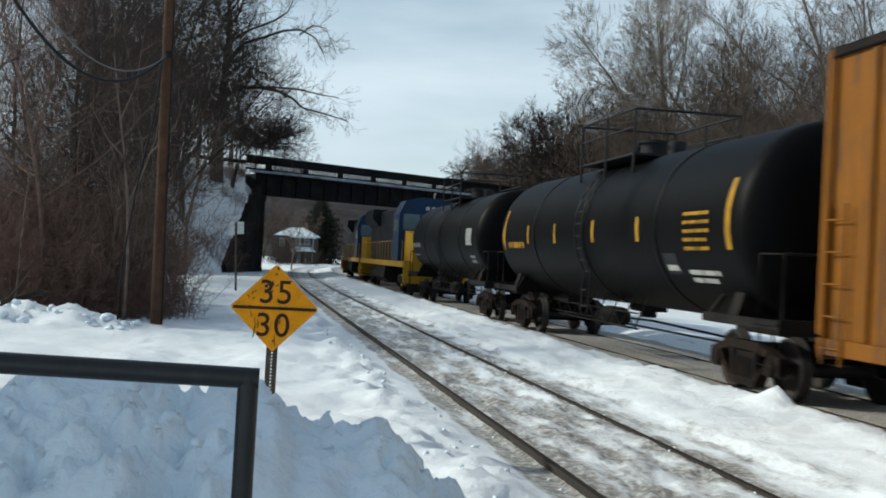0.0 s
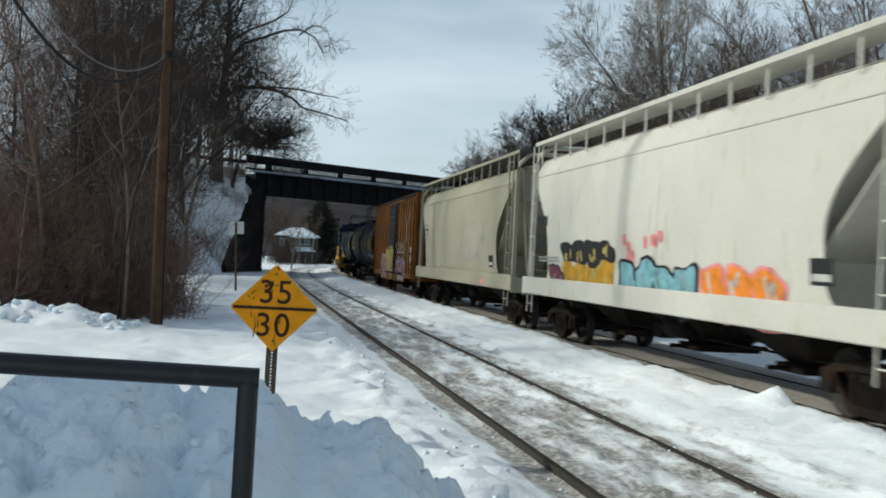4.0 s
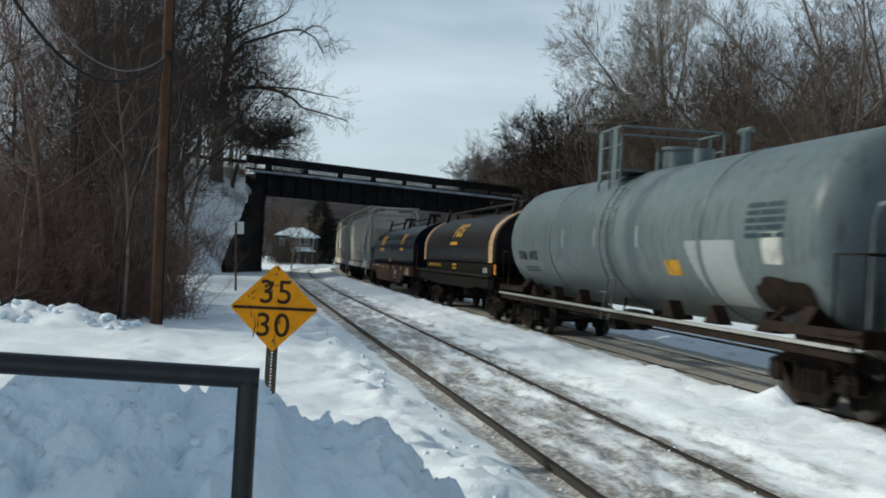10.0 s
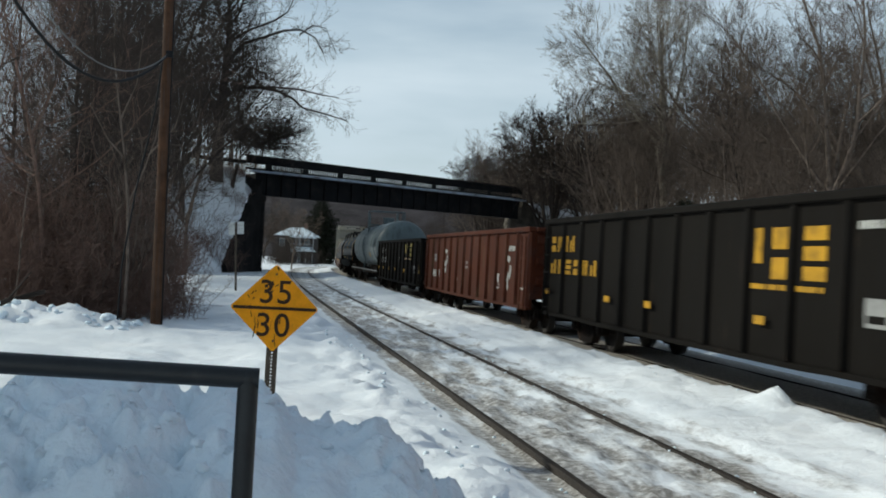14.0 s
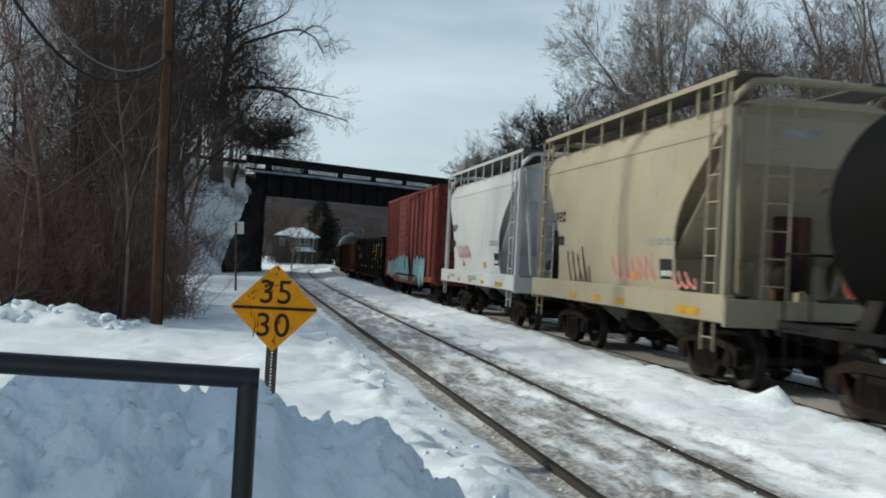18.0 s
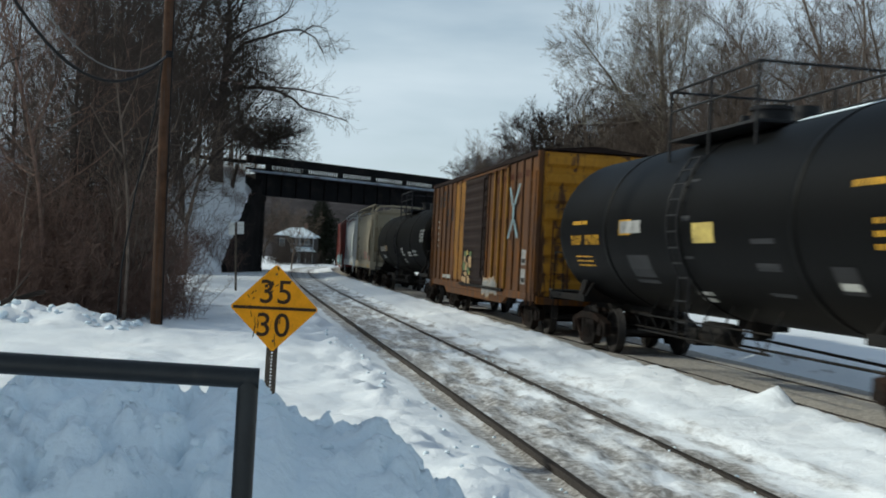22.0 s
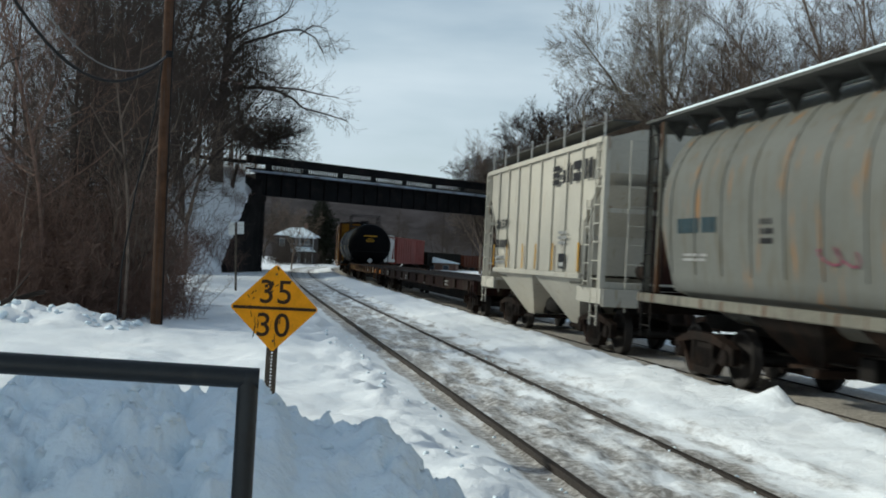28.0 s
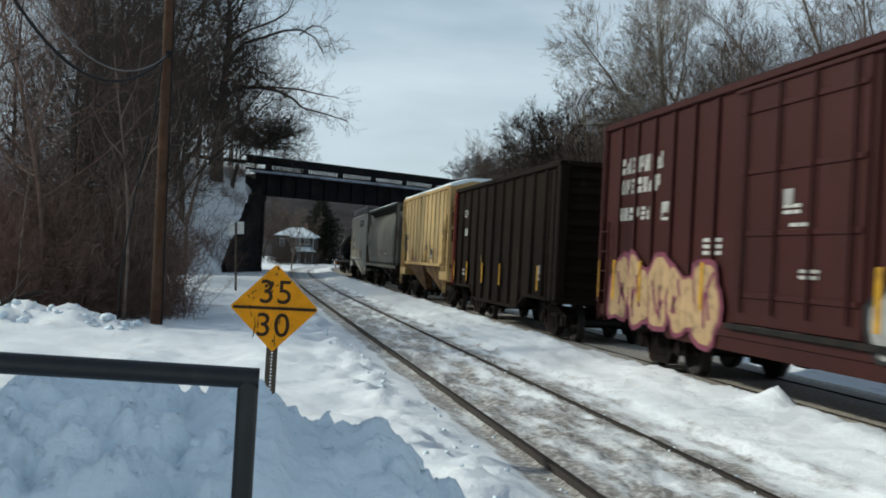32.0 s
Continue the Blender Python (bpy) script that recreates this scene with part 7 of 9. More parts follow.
bars(r, 6.3, 5.7, 1.7, 2.0, 1, "mark_grey", GON, 6, gap=0.1)
bars(r, 2.2, 1.6, 1.1, 1.25, 1, "mark_white", GON, 7)
bars(r, 0.3, 0.0, 1.5, 1.8, 2, "mark_grey", GON, 8)
bars(r, -7.0, -7.6, 1.1, 1.2, 1, "mark_white", GON, 9)

r, h, w = gondola("black gondola with orange emblem letters and placards", -145.4, -161.3, "gon_black", 2.74)
emblem(r, -2.45, -5.0, 1.75, 2.45, 3, "mark_yellow", GON, 0, 7, label="orange yellow emblem letter")
bars(r, -2.5, -4.9, 1.58, 1.70, 1, "mark_yellow", GON, 2)
emblem(r, 7.5, 5.6, 2.1, 2.45, 4, "mark_yellow", GON, 0, 4)
emblem(r, 7.5, 4.0, 1.60, 1.92, 6, "mark_yellow", GON, 0, 5)
panel_mark(r, -6.8, -7.35, 1.03, 1.28, "mark_yellow", flat(1.525), "placard", "bright yellow placard")
panel_mark(r, -6.75, -7.2, 1.73, 2.07, "mark_orange", flat(1.525), "placard", "orange placard")
bars(r, -6.7, -7.4, 2.2, 2.5, 3, "mark_tan", GON, 6)
bars(r, -5.4, -6.4, 2.36, 2.52, 1, "mark_white", GON, 7)
data_box(r, -5.6, 1.25, GON, 0.5, 0.34, "gon_black", "mark_grey")
for y in (7.6, 3.4, 1.2, -3.0):
    panel_mark(r, y, y - 0.3, 1.12, 1.24, "mark_yellow", flat(1.60), "reflector")

r, h, w = boxcar("faded red boxcar with blue graffiti", -163.0, -178.3, "box_red", "box_red", "box_red", "box_red", 6, 1.4, 3.0)
graffiti(r, 6.6, 3.0, 0.85, 1.75, 4, "mark_sky", "mark_black", ON_POSTS, 41, "mark_white", "pale blue and black sprayed letters")
graffiti(r, 3.0, -0.9, 0.8, 1.9, 4, "mark_teal", "mark_grey", flat(1.59), 42, "mark_sky", "faded grey and teal sprayed letters")
graffiti(r, -2.1, -5.2, 0.75, 1.95, 4, "mark_teal", "mark_black", ON_POSTS, 43, "mark_white", "teal sprayed letters")
bars(r, 6.5, 5.7, 1.9, 2.45, 2, "mark_pink", BOX, 3, gap=0.4)
panel_mark(r, 6.95, 6.45, 0.9, 1.1, "mark_yellow", flat(1.57), "placard", "yellow reflector plate")
panel_mark(r, -6.6, -7.1, 0.9, 1.1, "mark_yellow", flat(1.57), "placard", "yellow reflector plate")

r, h = hopper("clean white two-bay covered hopper with red scrawl", -180.0, -190.8, "hop_clean", 2)
emblem(r, 3.75, 2.75, 2.77, 3.0, 4, "mark_black", HOP, 0, 3)
bars(r, 3.7, 2.9, 2.24, 2.47, 1, "mark_black", HOP, 2, gap=0.1)
scrawl(r, 2.6, 0.6, 1.85, 2.3, "mark_red", HOP, 5, 0.045, 6, "red sprayed scrawl")
bars(r, -2.2, -3.3, 2.25, 2.42, 2, "mark_grey", HOP, 4)
data_box(r, -2.8, 1.7, HOP)
for y, z in ((1.9, 1.6), (-1.3, 1.6)):
    panel_mark(r, y, y - 0.4, z, z + 0.17, "mark_yellow", HOP, "reflector")
for y in (4.1, 2.2, 0.4, -1.4, -3.3):
    panel_mark(r, y, y - (0.9 if y < -3 else 0.4), 1.12, 1.24, "mark_yellow", flat(1.612), "reflector")
bars(r, 3.8, 2.6, 1.2, 1.35, 1, "mark_grey", flat(1.612), 7)
bars(r, 0.6, -0.8, 1.2, 1.35, 2, "mark_grey", flat(1.612), 8)

r, h = hopper("tan two-bay covered hopper with grime and red scrawl", -192.7, -203.6, "hop_tan", 2)
emblem(r, 3.85, 2.8, 2.77, 3.0, 4, "mark_black", HOP, 0, 5)
bars(r, 3.8, 2.8, 2.23, 2.47, 1, "mark_black", HOP, 2, gap=0.1)
scrawl(r, 2.6, 1.2, 1.2, 2.25, "mark_black", HOP, 9, 0.06, 4, "black sprayed scrawl")
scrawl(r, -0.3, -2.4, 1.55, 2.1, "mark_pink", HOP, 11, 0.045, 6, "red sprayed scrawl")
scrawl(r, -3.3, -4.2, 1.5, 1.8, "mark_pink", HOP, 12, 0.045, 3, "red sprayed scrawl")
data_box(r, -2.75, 1.65, HOP)
bars(r, -2.2, -3.5, 2.22, 2.36, 2, "mark_grey", HOP, 4)
panel_mark(r, -1.3, -1.8, 1.6, 1.75, "mark_yellow", HOP, "reflector")
for y in (2.2, 0.6, -0.8, -3.7):
    panel_mark(r, y, y - (0.9 if y < -3 else 0.4), 1.12, 1.24, "mark_yellow", flat(1.612), "reflector")

r, h, e = tankcar("dull black tank car with white stencils", -205.0, -224.0, "tank_black_green", r=1.53, cz=2.60, fittings=1.1)
TANK_WIDE = tank_side(1.53, 2.60)
emblem(r, 6.7, 5.9, 2.08, 2.34, 4, "mark_white", TANK_WIDE, 0, 6)
emblem(r, 5.7, 4.8, 2.08, 2.34, 5, "mark_white", TANK_WIDE, 0, 7)
panel_mark(r, 4.7, 4.0, 2.1, 2.38, "mark_tan", TANK_WIDE, "placard")
bars(r, 6.5, 5.3, 1.7, 1.9, 2, "mark_grey", TANK_WIDE, 7)
bars(r, -1.3, -2.1, 1.85, 2.25, 3, "mark_white", TANK_WIDE, 2)
bars(r, -1.3, -1.9, 1.55, 1.75, 2, "mark_grey", TANK_WIDE, 3)
bars(r, -3.4, -4.4, 1.84, 2.08, 2, "mark_white", TANK_WIDE, 4)
bars(r, -5.0, -6.2, 1.85, 2.15, 2, "mark_white", TANK_WIDE, 5)
bars(r, -7.4, -8.6, 2.45, 3.0, 4, "mark_grey", TANK_WIDE, 6, gap=0.25)

r, h, w = boxcar("rusty orange boxcar with a dark door and painted cross", -225.3, -240.8, "box_orange_old", "door_brown", "door_brown", "end_yellow", 7, -0.25, 3.3, bright=3)
emblem(r, 7.1, 4.6, 3.72, 4.3, 4, "mark_black", BOX, 0.15, 3, label="dark faded emblem letters")
emblem(r, 5.3, 2.6, 2.98, 3.6, 3, "mark_black", BOX, 0.1, 8, label="dark faded emblem letters")
part("panel_repair", Geo().box(-1.53, -1.504, 1.6, 3.3, 1.15, 4.4, 0.006), "door_yellow", r, "yellow replacement side panel")
bars(r, 6.9, 6.45, 2.2, 3.3, 5, "mark_white", BOX, 2, gap=0.6)
for (y0, z0), (y1, z1) in (((-4.75, 3.85), (-5.12, 3.35)), ((-5.85, 3.9), (-5.32, 3.35)), ((-5.2, 3.4), (-5.24, 2.9)), ((-5.18, 2.95), (-4.72, 2.45)), ((-5.3, 2.95), (-5.78, 2.45))):
    g = Geo()
    painted(g, [(y0 + 0.10, z0), (y1 + 0.10, z1), (y1 - 0.11, z1), (y0 - 0.11, z0)], ON_POSTS, 0.006)
    part("painted_cross", g, "mark_sky", r, "pale blue painted cross stroke")
bars(r, -2.6, -7.0, 4.0, 4.28, 1, "gon_red", BOX, 9)
data_box(r, -6.15, 1.75, BOX, 0.45, 0.40, "door_black", "mark_grey")
data_box(r, -6.15, 1.25, BOX, 0.45, 0.40, "door_black", "mark_grey")
graffiti(r, -1.7, -3.7, 0.8, 1.35, 7, "mark_grey", "mark_tan", ON_POSTS, 61, "mark_grey", "white sprayed letters")
rg = random.Random(63)
for i in range(18):
    g = Geo()
    z = 1.2 + 0.16 * (i // 3) + rg.uniform(-0.05, 0.05)
    painted(g, blob(1.0 - 0.4 * (i % 3) - 0.05 * (i // 3) + rg.uniform(-0.12, 0.12), z, rg.uniform(0.25, 0.5), rg.uniform(0.12, 0.26), rg, 12), flat(1.612), 0.002 + 0.0006 * i)
    part("spray_patch", g, rg.choice(("mark_green", "mark_tan", "door_brown", "mark_tan", "mark_lemon", "mark_green")), r, "green and tan sprayed patch on the door")
bars(r, 5.0, 3.4, 1.12, 1.3, 1, "mark_white", ON_POSTS, 64, gap=0.3)

r, h, e = tankcar("black tank car with yellow stencils on its side and end", -241.9, -257.6, "tank_black", r=1.61, cz=2.60, snow=True, end_gap=0.5)
TANK_LOW = tank_side(1.61, 2.60)
bars(r, 5.8, 4.8, 2.65, 2.78, 1, "mark_yellow", TANK_LOW, 1)
emblem(r, 5.9, 5.15, 2.25, 2.45, 4, "mark_yellow", TANK_LOW, 0, 3)
emblem(r, 4.95, 4.0, 2.25, 2.45, 6, "mark_yellow", TANK_LOW, 0, 4)
bars(r, 5.8, 4.6, 1.78, 2.05, 3, "mark_yellow", TANK_LOW, 5, gap=0.62)
panel_mark(r, 2.8, 1.7, 2.45, 2.68, "mark_grey", TANK_LOW, "placard")
panel_mark(r, 2.85, 2.2, 2.42, 2.71, "mark_yellow", TANK_LOW, "placard", lift=0.004)
panel_mark(r, -0.6, -1.4, 2.25, 2.57, "mark_lemon", TANK_LOW, "placard")
panel_mark(r, -0.15, -0.5, 2.0, 3.3, "mark_dull", TANK_LOW, "worn_patch", "dull grey worn streak")
panel_mark(r, 2.6, 1.5, 1.55, 2.05, "mark_dull", TANK_LOW, "worn_patch", "dull grey worn patch")
panel_mark(r, -2.6, -3.3, 1.5, 2.3, "mark_dull", TANK_LOW, "worn_patch", "dull grey worn patch")
bars(r, -5.2, -6.7, 2.86, 3.0, 1, "mark_yellow", TANK_LOW, 6)
bars(r, -5.7, -6.7, 2.1, 2.55, 3, "mark_yellow", TANK_LOW, 12, gap=0.55)
data_box(r, -4.6, 1.6, TANK_LOW)
bars(r, 0.1, -0.5, 1.3, 1.5, 2, "mark_white", TANK_LOW, 8)
for i, (z, wd) in enumerate(((3.24, 0.50), (3.04, 0.22), (2.93, 0.34), (2.83, 0.26))):
    y_at = -e - 0.02 + 0.62 * (1 - math.sqrt(1 - ((z - 2.60) / 1.61) ** 2))
    part("lettering", Geo().box(-wd, wd, y_at - 0.02, y_at + 0.012, z, z + (0.085 if i == 0 else 0.045), 0), "mark_yellow", r, "yellow stencil on the tank end")
part("placard", Geo().add([(0, -h - 0.06, 1.21), (0.21, -h - 0.06, 1.42), (0, -h - 0.06, 1.63), (-0.21, -h - 0.06, 1.42), (0, -h - 0.04, 1.21), (0.21, -h - 0.04, 1.42), (0, -h - 0.04, 1.63), (-0.21, -h - 0.04, 1.42)],
                          [(0, 1, 2, 3), (7, 6, 5, 4), (0, 4, 5, 1), (1, 5, 6, 2), (2, 6, 7, 3), (3, 7, 4, 0)]), "hop_clean", r, "white diamond placard")

r, h, w = flatcar("empty flat car with a rusty yellow side sill", -258.7, -277.9, "flat_yellow")
panel_mark(r, -7.6, -8.7, 0.84, 1.12, "mark_cream", flat(1.515), "painted_patch", "cream painted patch")
for y in (9.0, 3.2, -4.5, -5.2, -9.2):
    panel_mark(r, y, y - 0.32, 0.86, 1.06, "mark_white", flat(1.515), "placard")
bars(r, 1.5, -1.5, 0.84, 0.98, 1, "mark_lemon", flat(1.515), 5)
bars(r, 7.4, 5.0, 0.90, 1.02, 1, "mark_lemon", flat(1.515), 6)
part("marker_lamp", Geo().box(-1.56, -1.51, -9.45, -9.25, 0.86, 1.04, 0.01), "mark_orange", r, "orange end reflector")

r, h, w = flatcar("long empty flat car with a dark red side sill", -278.9, -305.2, "flat_red")
part("marker_lamp", Geo().box(-1.56, -1.51, 11.9, 12.15, 0.86, 1.06, 0.01), "mark_orange", r, "orange end reflector")
for y, z in ((10.4, 0.86), (8.9, 0.86), (3.9, 0.8), (2.2, 0.82), (-3.0, 0.8), (-8.0, 0.86)):
    bars(r, y, y - 0.55, z, z + 0.22, 2, "mark_grey", flat(1.515), int(y * 3) + 20, fill=0.7)

r, h, w = ribbed_hopper("ivory ribbed two-bay hopper with large black letters", -306.3, -317.5, "hop_ivory", 10)
emblem(r, -1.75, -5.0, 3.66, 4.10, 4, "mark_black", flat(1.535), 0, 11, "letter_shape", "large black letter shape")
emblem(r, 3.9, 2.5, 2.75, 3.0, 4, "mark_black", flat(1.535), 0, 3)
bars(r, 3.9, 2.5, 2.2, 2.45, 1, "mark_black", flat(1.535), 4, gap=0.1)
bars(r, 3.9, 2.7, 1.75, 2.0, 2, "mark_grey", flat(1.535), 5)
data_box(r, -2.5, 1.72, flat(1.535), 0.45, 0.34)
bars(r, -2.4, -3.1, 2.25, 2.6, 3, "mark_grey", flat(1.535), 6)
for y in (4.2, 2.6, 0.9, -0.4, -1.9, -3.9):
    panel_mark(r, y, y - 0.13, 1.68, 2.3, "mark_yellow", flat(1.535), "stripe")

r, h = round_hopper("grey round-sided hopper with hoops and rust streaks", -319.7, -334.3, "hop_grey")
RND = lambda z: round_side(z) + 0.004
bars(r, 5.5, 4.0, 2.4, 2.66, 1, "mark_blue", RND, 1, gap=0.1)
bars(r, 5.3, 4.3, 1.95, 2.1, 2, "mark_grey", RND, 2)
data_box(r, -2.9, 1.85, RND)
bars(r, -0.5, -1.9, 2.0, 2.15, 2, "mark_black", RND, 4)
scrawl(r, 1.0, 0.2, 1.9, 2.2, "mark_plum", RND, 3, 0.03, 2)
bars(r, 2.6, 2.2, 2.2, 2.6, 3, "mark_black", RND, 6)

r, h, w = ribbed_hopper("cream yellow ribbed hopper with snow on its roof", -335.8, -348.0, "hop_cream", 13, True, rib="rib_cream", low="hop_ochre")
data_box(r, -2.35, 1.8, flat(1.535), 0.45, 0.36)
bars(r, -0.9, -1.5, 2.1, 2.35, 3, "mark_black", flat(1.535), 3)
scrawl(r, 0.0, -1.8, 1.62, 1.95, "mark_black", flat(1.535), 5, 0.05, 3, "black sprayed scrawl")
scrawl(r, 2.6, 1.2, 1.65, 1.95, "mark_plum", flat(1.535), 8, 0.05, 3, "dark sprayed scrawl")
emblem(r, 4.8, 3.6, 2.6, 2.85, 4, "mark_black", flat(1.535), 0, 8)
bars(r, 4.8, 3.9, 2.1, 2.35, 1, "mark_black", flat(1.535), 9, gap=0.1)
for y in (4.9, 2.7, -1.0, -3.2):
    panel_mark(r, y, y - 0.14, 1.66, 2.2, "mark_yellow", flat(1.535), "stripe")
bars(r, -3.2, -4.0, 1.9, 2.2, 3, "mark_tan", flat(1.535), 11)

r, h, w = gondola("tall black ribbed gondola with a red front end", -349.4, -362.0, "gon_brown", 4.08, 12, end_posts=True, over=0.97)
emblem(r, 5.2, 4.35, 3.2, 3.44, 4, "mark_white", GON, 0, 3)
bars(r, 5.35, 4.35, 2.6, 2.86, 1, "mark_white", GON, 4, gap=0.1)
bars(r, 5.1, 4.5, 1.3, 1.55, 2, "mark_grey", GON, 5)
for y in (6.05, 3.9, 1.6, -0.7, -4.7):
    panel_mark(r, y, y - 0.13, 1.15, 1.75, "mark_yellow", flat(1.61), "stripe", "yellow reflective stripe")
scrawl(r, 2.1, 1.8, 1.7, 2.0, "mark_lemon", GON, 4, 0.05, 2)
data_box(r, -4.5, 1.4, GON, 0.5, 0.36, "door_black", "mark_grey")

r, h, w = boxcar("dark red boxcar with white letters and tan graffiti", -364.9, -380.8, "box_maroon", "box_maroon", "box_maroon", "box_maroon", 7, 0.0, 3.3, plug=True)
emblem(r, 6.95, 4.75, 3.58, 3.88, 7, "mark_white", BOX, 0, 3, label="white letter shape")
emblem(r, 6.95, 4.85, 3.2, 3.48, 7, "mark_white", BOX, 0, 5, label="white letter shape")
emblem(r, 7.0, 5.2, 2.70, 2.94, 6, "mark_white", BOX, 0, 6, label="white letter shape")
data_box(r, 4.8, 2.66, BOX, 0.35, 0.32, "box_maroon", "mark_white")
graffiti(r, 7.1, 2.2, 0.75, 2.0, 5, "mark_tan", "mark_plum", ON_POSTS, 81, "mark_plum", "tan and plum sprayed letters")
graffiti(r, -1.9, -5.5, 0.75, 1.75, 4, "mark_grey", "mark_black", ON_POSTS, 83, "mark_lemon", "grey and yellow sprayed letters")
for y in (7.85, 7.0, 5.6, 2.9, -1.9, -4.5):
    panel_mark(r, y, y - 0.13, 1.2, 1.95, "mark_yellow", ON_POSTS, "stripe", "yellow reflective stripe", 0.026)
bars(r, 3.0, 2.3, 2.05, 2.35, 3, "mark_white", BOX, 7)
bars(r, 1.2, -0.6, 0.98, 1.1, 1, "mark_white", flat(1.59), 8)
for y, z in ((0.3, 2.6), (0.1, 2.35), (-0.2, 1.75)):
    bars(r, y, y - 0.5, z, z + 0.16, 2, "mark_white", flat(1.585), int(z * 10))
panel_mark(r, 0.30, 0.05, 2.75, 2.95, "mark_grey", flat(1.585), "placard")


# ---- bare trees ----
class Wood:
    """Tapered three- to six-sided limbs gathered into one mesh."""

    def __init__(self):
        self.v, self.f = [], []

    def limb(self, pts, radii, n):
        o, m = len(self.v), len(pts)
        for i, p in enumerate(pts):
            d = (pts[min(i + 1, m - 1)] - pts[max(i - 1, 0)])
            u = d.cross(Vector((0.31, 0.17, 0.93)))
            if u.length < 1e-6:
                u = Vector((1, 0, 0))
            u.normalize()
            w = d.normalized().cross(u)
            for j in range(n):
                t = 2 * math.pi * j / n
                q = p + (u * math.cos(t) + w * math.sin(t)) * radii[i]
                self.v.append((q.x, q.y, q.z))
        for i in range(m - 1):
            for j in range(n):
                self.f.append((o + i * n + j, o + i * n + (j + 1) % n, o + (i + 1) * n + (j + 1) % n, o + (i + 1) * n + j))

    def twig(self, p, q, r, fine):
        """A spike of three sides, or for the finest twigs one sliver."""
        o = len(self.v)
        d = q - p
        u = d.cross(Vector((0.31, 0.17, 0.93))).normalized() * r
        w = d.normalized().cross(u)
        ring = (u + w, -u - w) if fine else (u, -0.5 * u + 0.87 * w, -0.5 * u - 0.87 * w)
        for a_ in ring:
            b_ = p + a_
            self.v.append((b_.x, b_.y, b_.z))
        self.v.append((q.x, q.y, q.z))
        self.f += [(o, o + 1, o + 2)] if fine else [(o, o + 1, o + 3), (o + 1, o + 2, o + 3), (o + 2, o, o + 3)]

    def mesh(self, name, material):
        me = bpy.data.meshes.new(name)
        me.from_pydata(self.v, [], self.f)
        me.polygons.foreach_set("use_smooth", [True] * len(self.f))
        me.materials.append(M[material])
        return me


TWIG = 0.0088                      # least thickness of a twig


def grow(wood, r, p, d, length, rad, level, last, spread, lift, counts, side_min=0.25, thin=TWIG):
    """One branch with its own branches. Returns nothing; fills wood (trunk goes to wood[0])."""
    lv = min(level, 4)
    segs = (8, 6, 4, 2, 1)[lv]
    pts, radii, dirs = [p.copy()], [rad], [d.copy()]
    up = lift * (0.15, 1.0, 1.25, 1.3, 1.0)[lv]
    for i in range(segs):
        d = (d + Vector((r.gauss(0, 1), r.gauss(0, 1), r.gauss(0, 0.7))) * (0.06, 0.13, 0.15, 0.17, 0.15)[lv] + Vector((0, 0, up))).normalized()
        p = p + d * (length / segs)
        pts.append(p.copy())
        dirs.append(d.copy())
        radii.append(max(thin * 0.6, rad * (1 - (0.80 if level else 0.74) * (i + 1) / segs)))
    if segs == 1:
        wood[1].twig(pts[0], pts[1], rad, level >= last)
    else:
        wood[0 if level == 0 else 1].limb(pts, radii, (8, 5, 3, 3, 3)[lv])
    if level >= last:
        return
    n = counts[level]
    for i in range(n):
        t = side_min + (1 - side_min) * (i + r.random()) / n if level == 0 else 0.15 + 0.85 * (i + r.random()) / n
        k = min(segs - 1, int(t * segs))
        f = t * segs - k
        at = pts[k].lerp(pts[k + 1], f)
        ax = dirs[k + 1].cross(Vector((r.gauss(0, 1), r.gauss(0, 1), r.gauss(0, 1)))).normalized()
        ang = radians(r.uniform(*spread[min(level, len(spread) - 1)])) * (1.2 - 0.5 * t if level == 0 else 1.0)
        cd = (Matrix.Rotation(ang, 3, ax) @ dirs[k + 1]).normalized()
        if level == 0:
            ln = length * (0.60 - 0.36 * t) * r.uniform(0.72, 1.15)
            rr = max(thin, radii[k] * (0.55 - 0.08 * t) * r.uniform(0.65, 1.0))
        else:
            ln = length * (r.uniform(0.36, 0.62) if level < 2 else r.uniform(0.38, 0.66)) * (1.2 - 0.5 * t)
            rr = max(thin, radii[k] * r.uniform(0.42, 0.64))
        grow(wood, r, at, cd, ln, rr, level + 1, last, spread, lift, counts, thin=thin)


ASCENDING = ((34, 60), (26, 52), (24, 50), (20, 46))


def bare_tree(seed, height, rad, bark, last=4, counts=(18, 8, 6, 4), spread=ASCENDING, lift=0.07, side_min=0.3, label="tall bare leafless winter tree", thin=TWIG):
    r = random.Random(seed)
    wood = (Wood(), Wood())
    grow(wood, r, Vector((0, 0, -0.4)), Vector((r.gauss(0, 0.03), r.gauss(0, 0.03), 1)).normalized(), height, rad, 0, last, spread, lift, counts, side_min, thin)
    ob = thing("tree", label, "tree")
    part("trunk", wood[0].mesh("trunk", bark), bark, ob)
    part("crown", wood[1].mesh("crown", bark), bark, ob)
    return ob


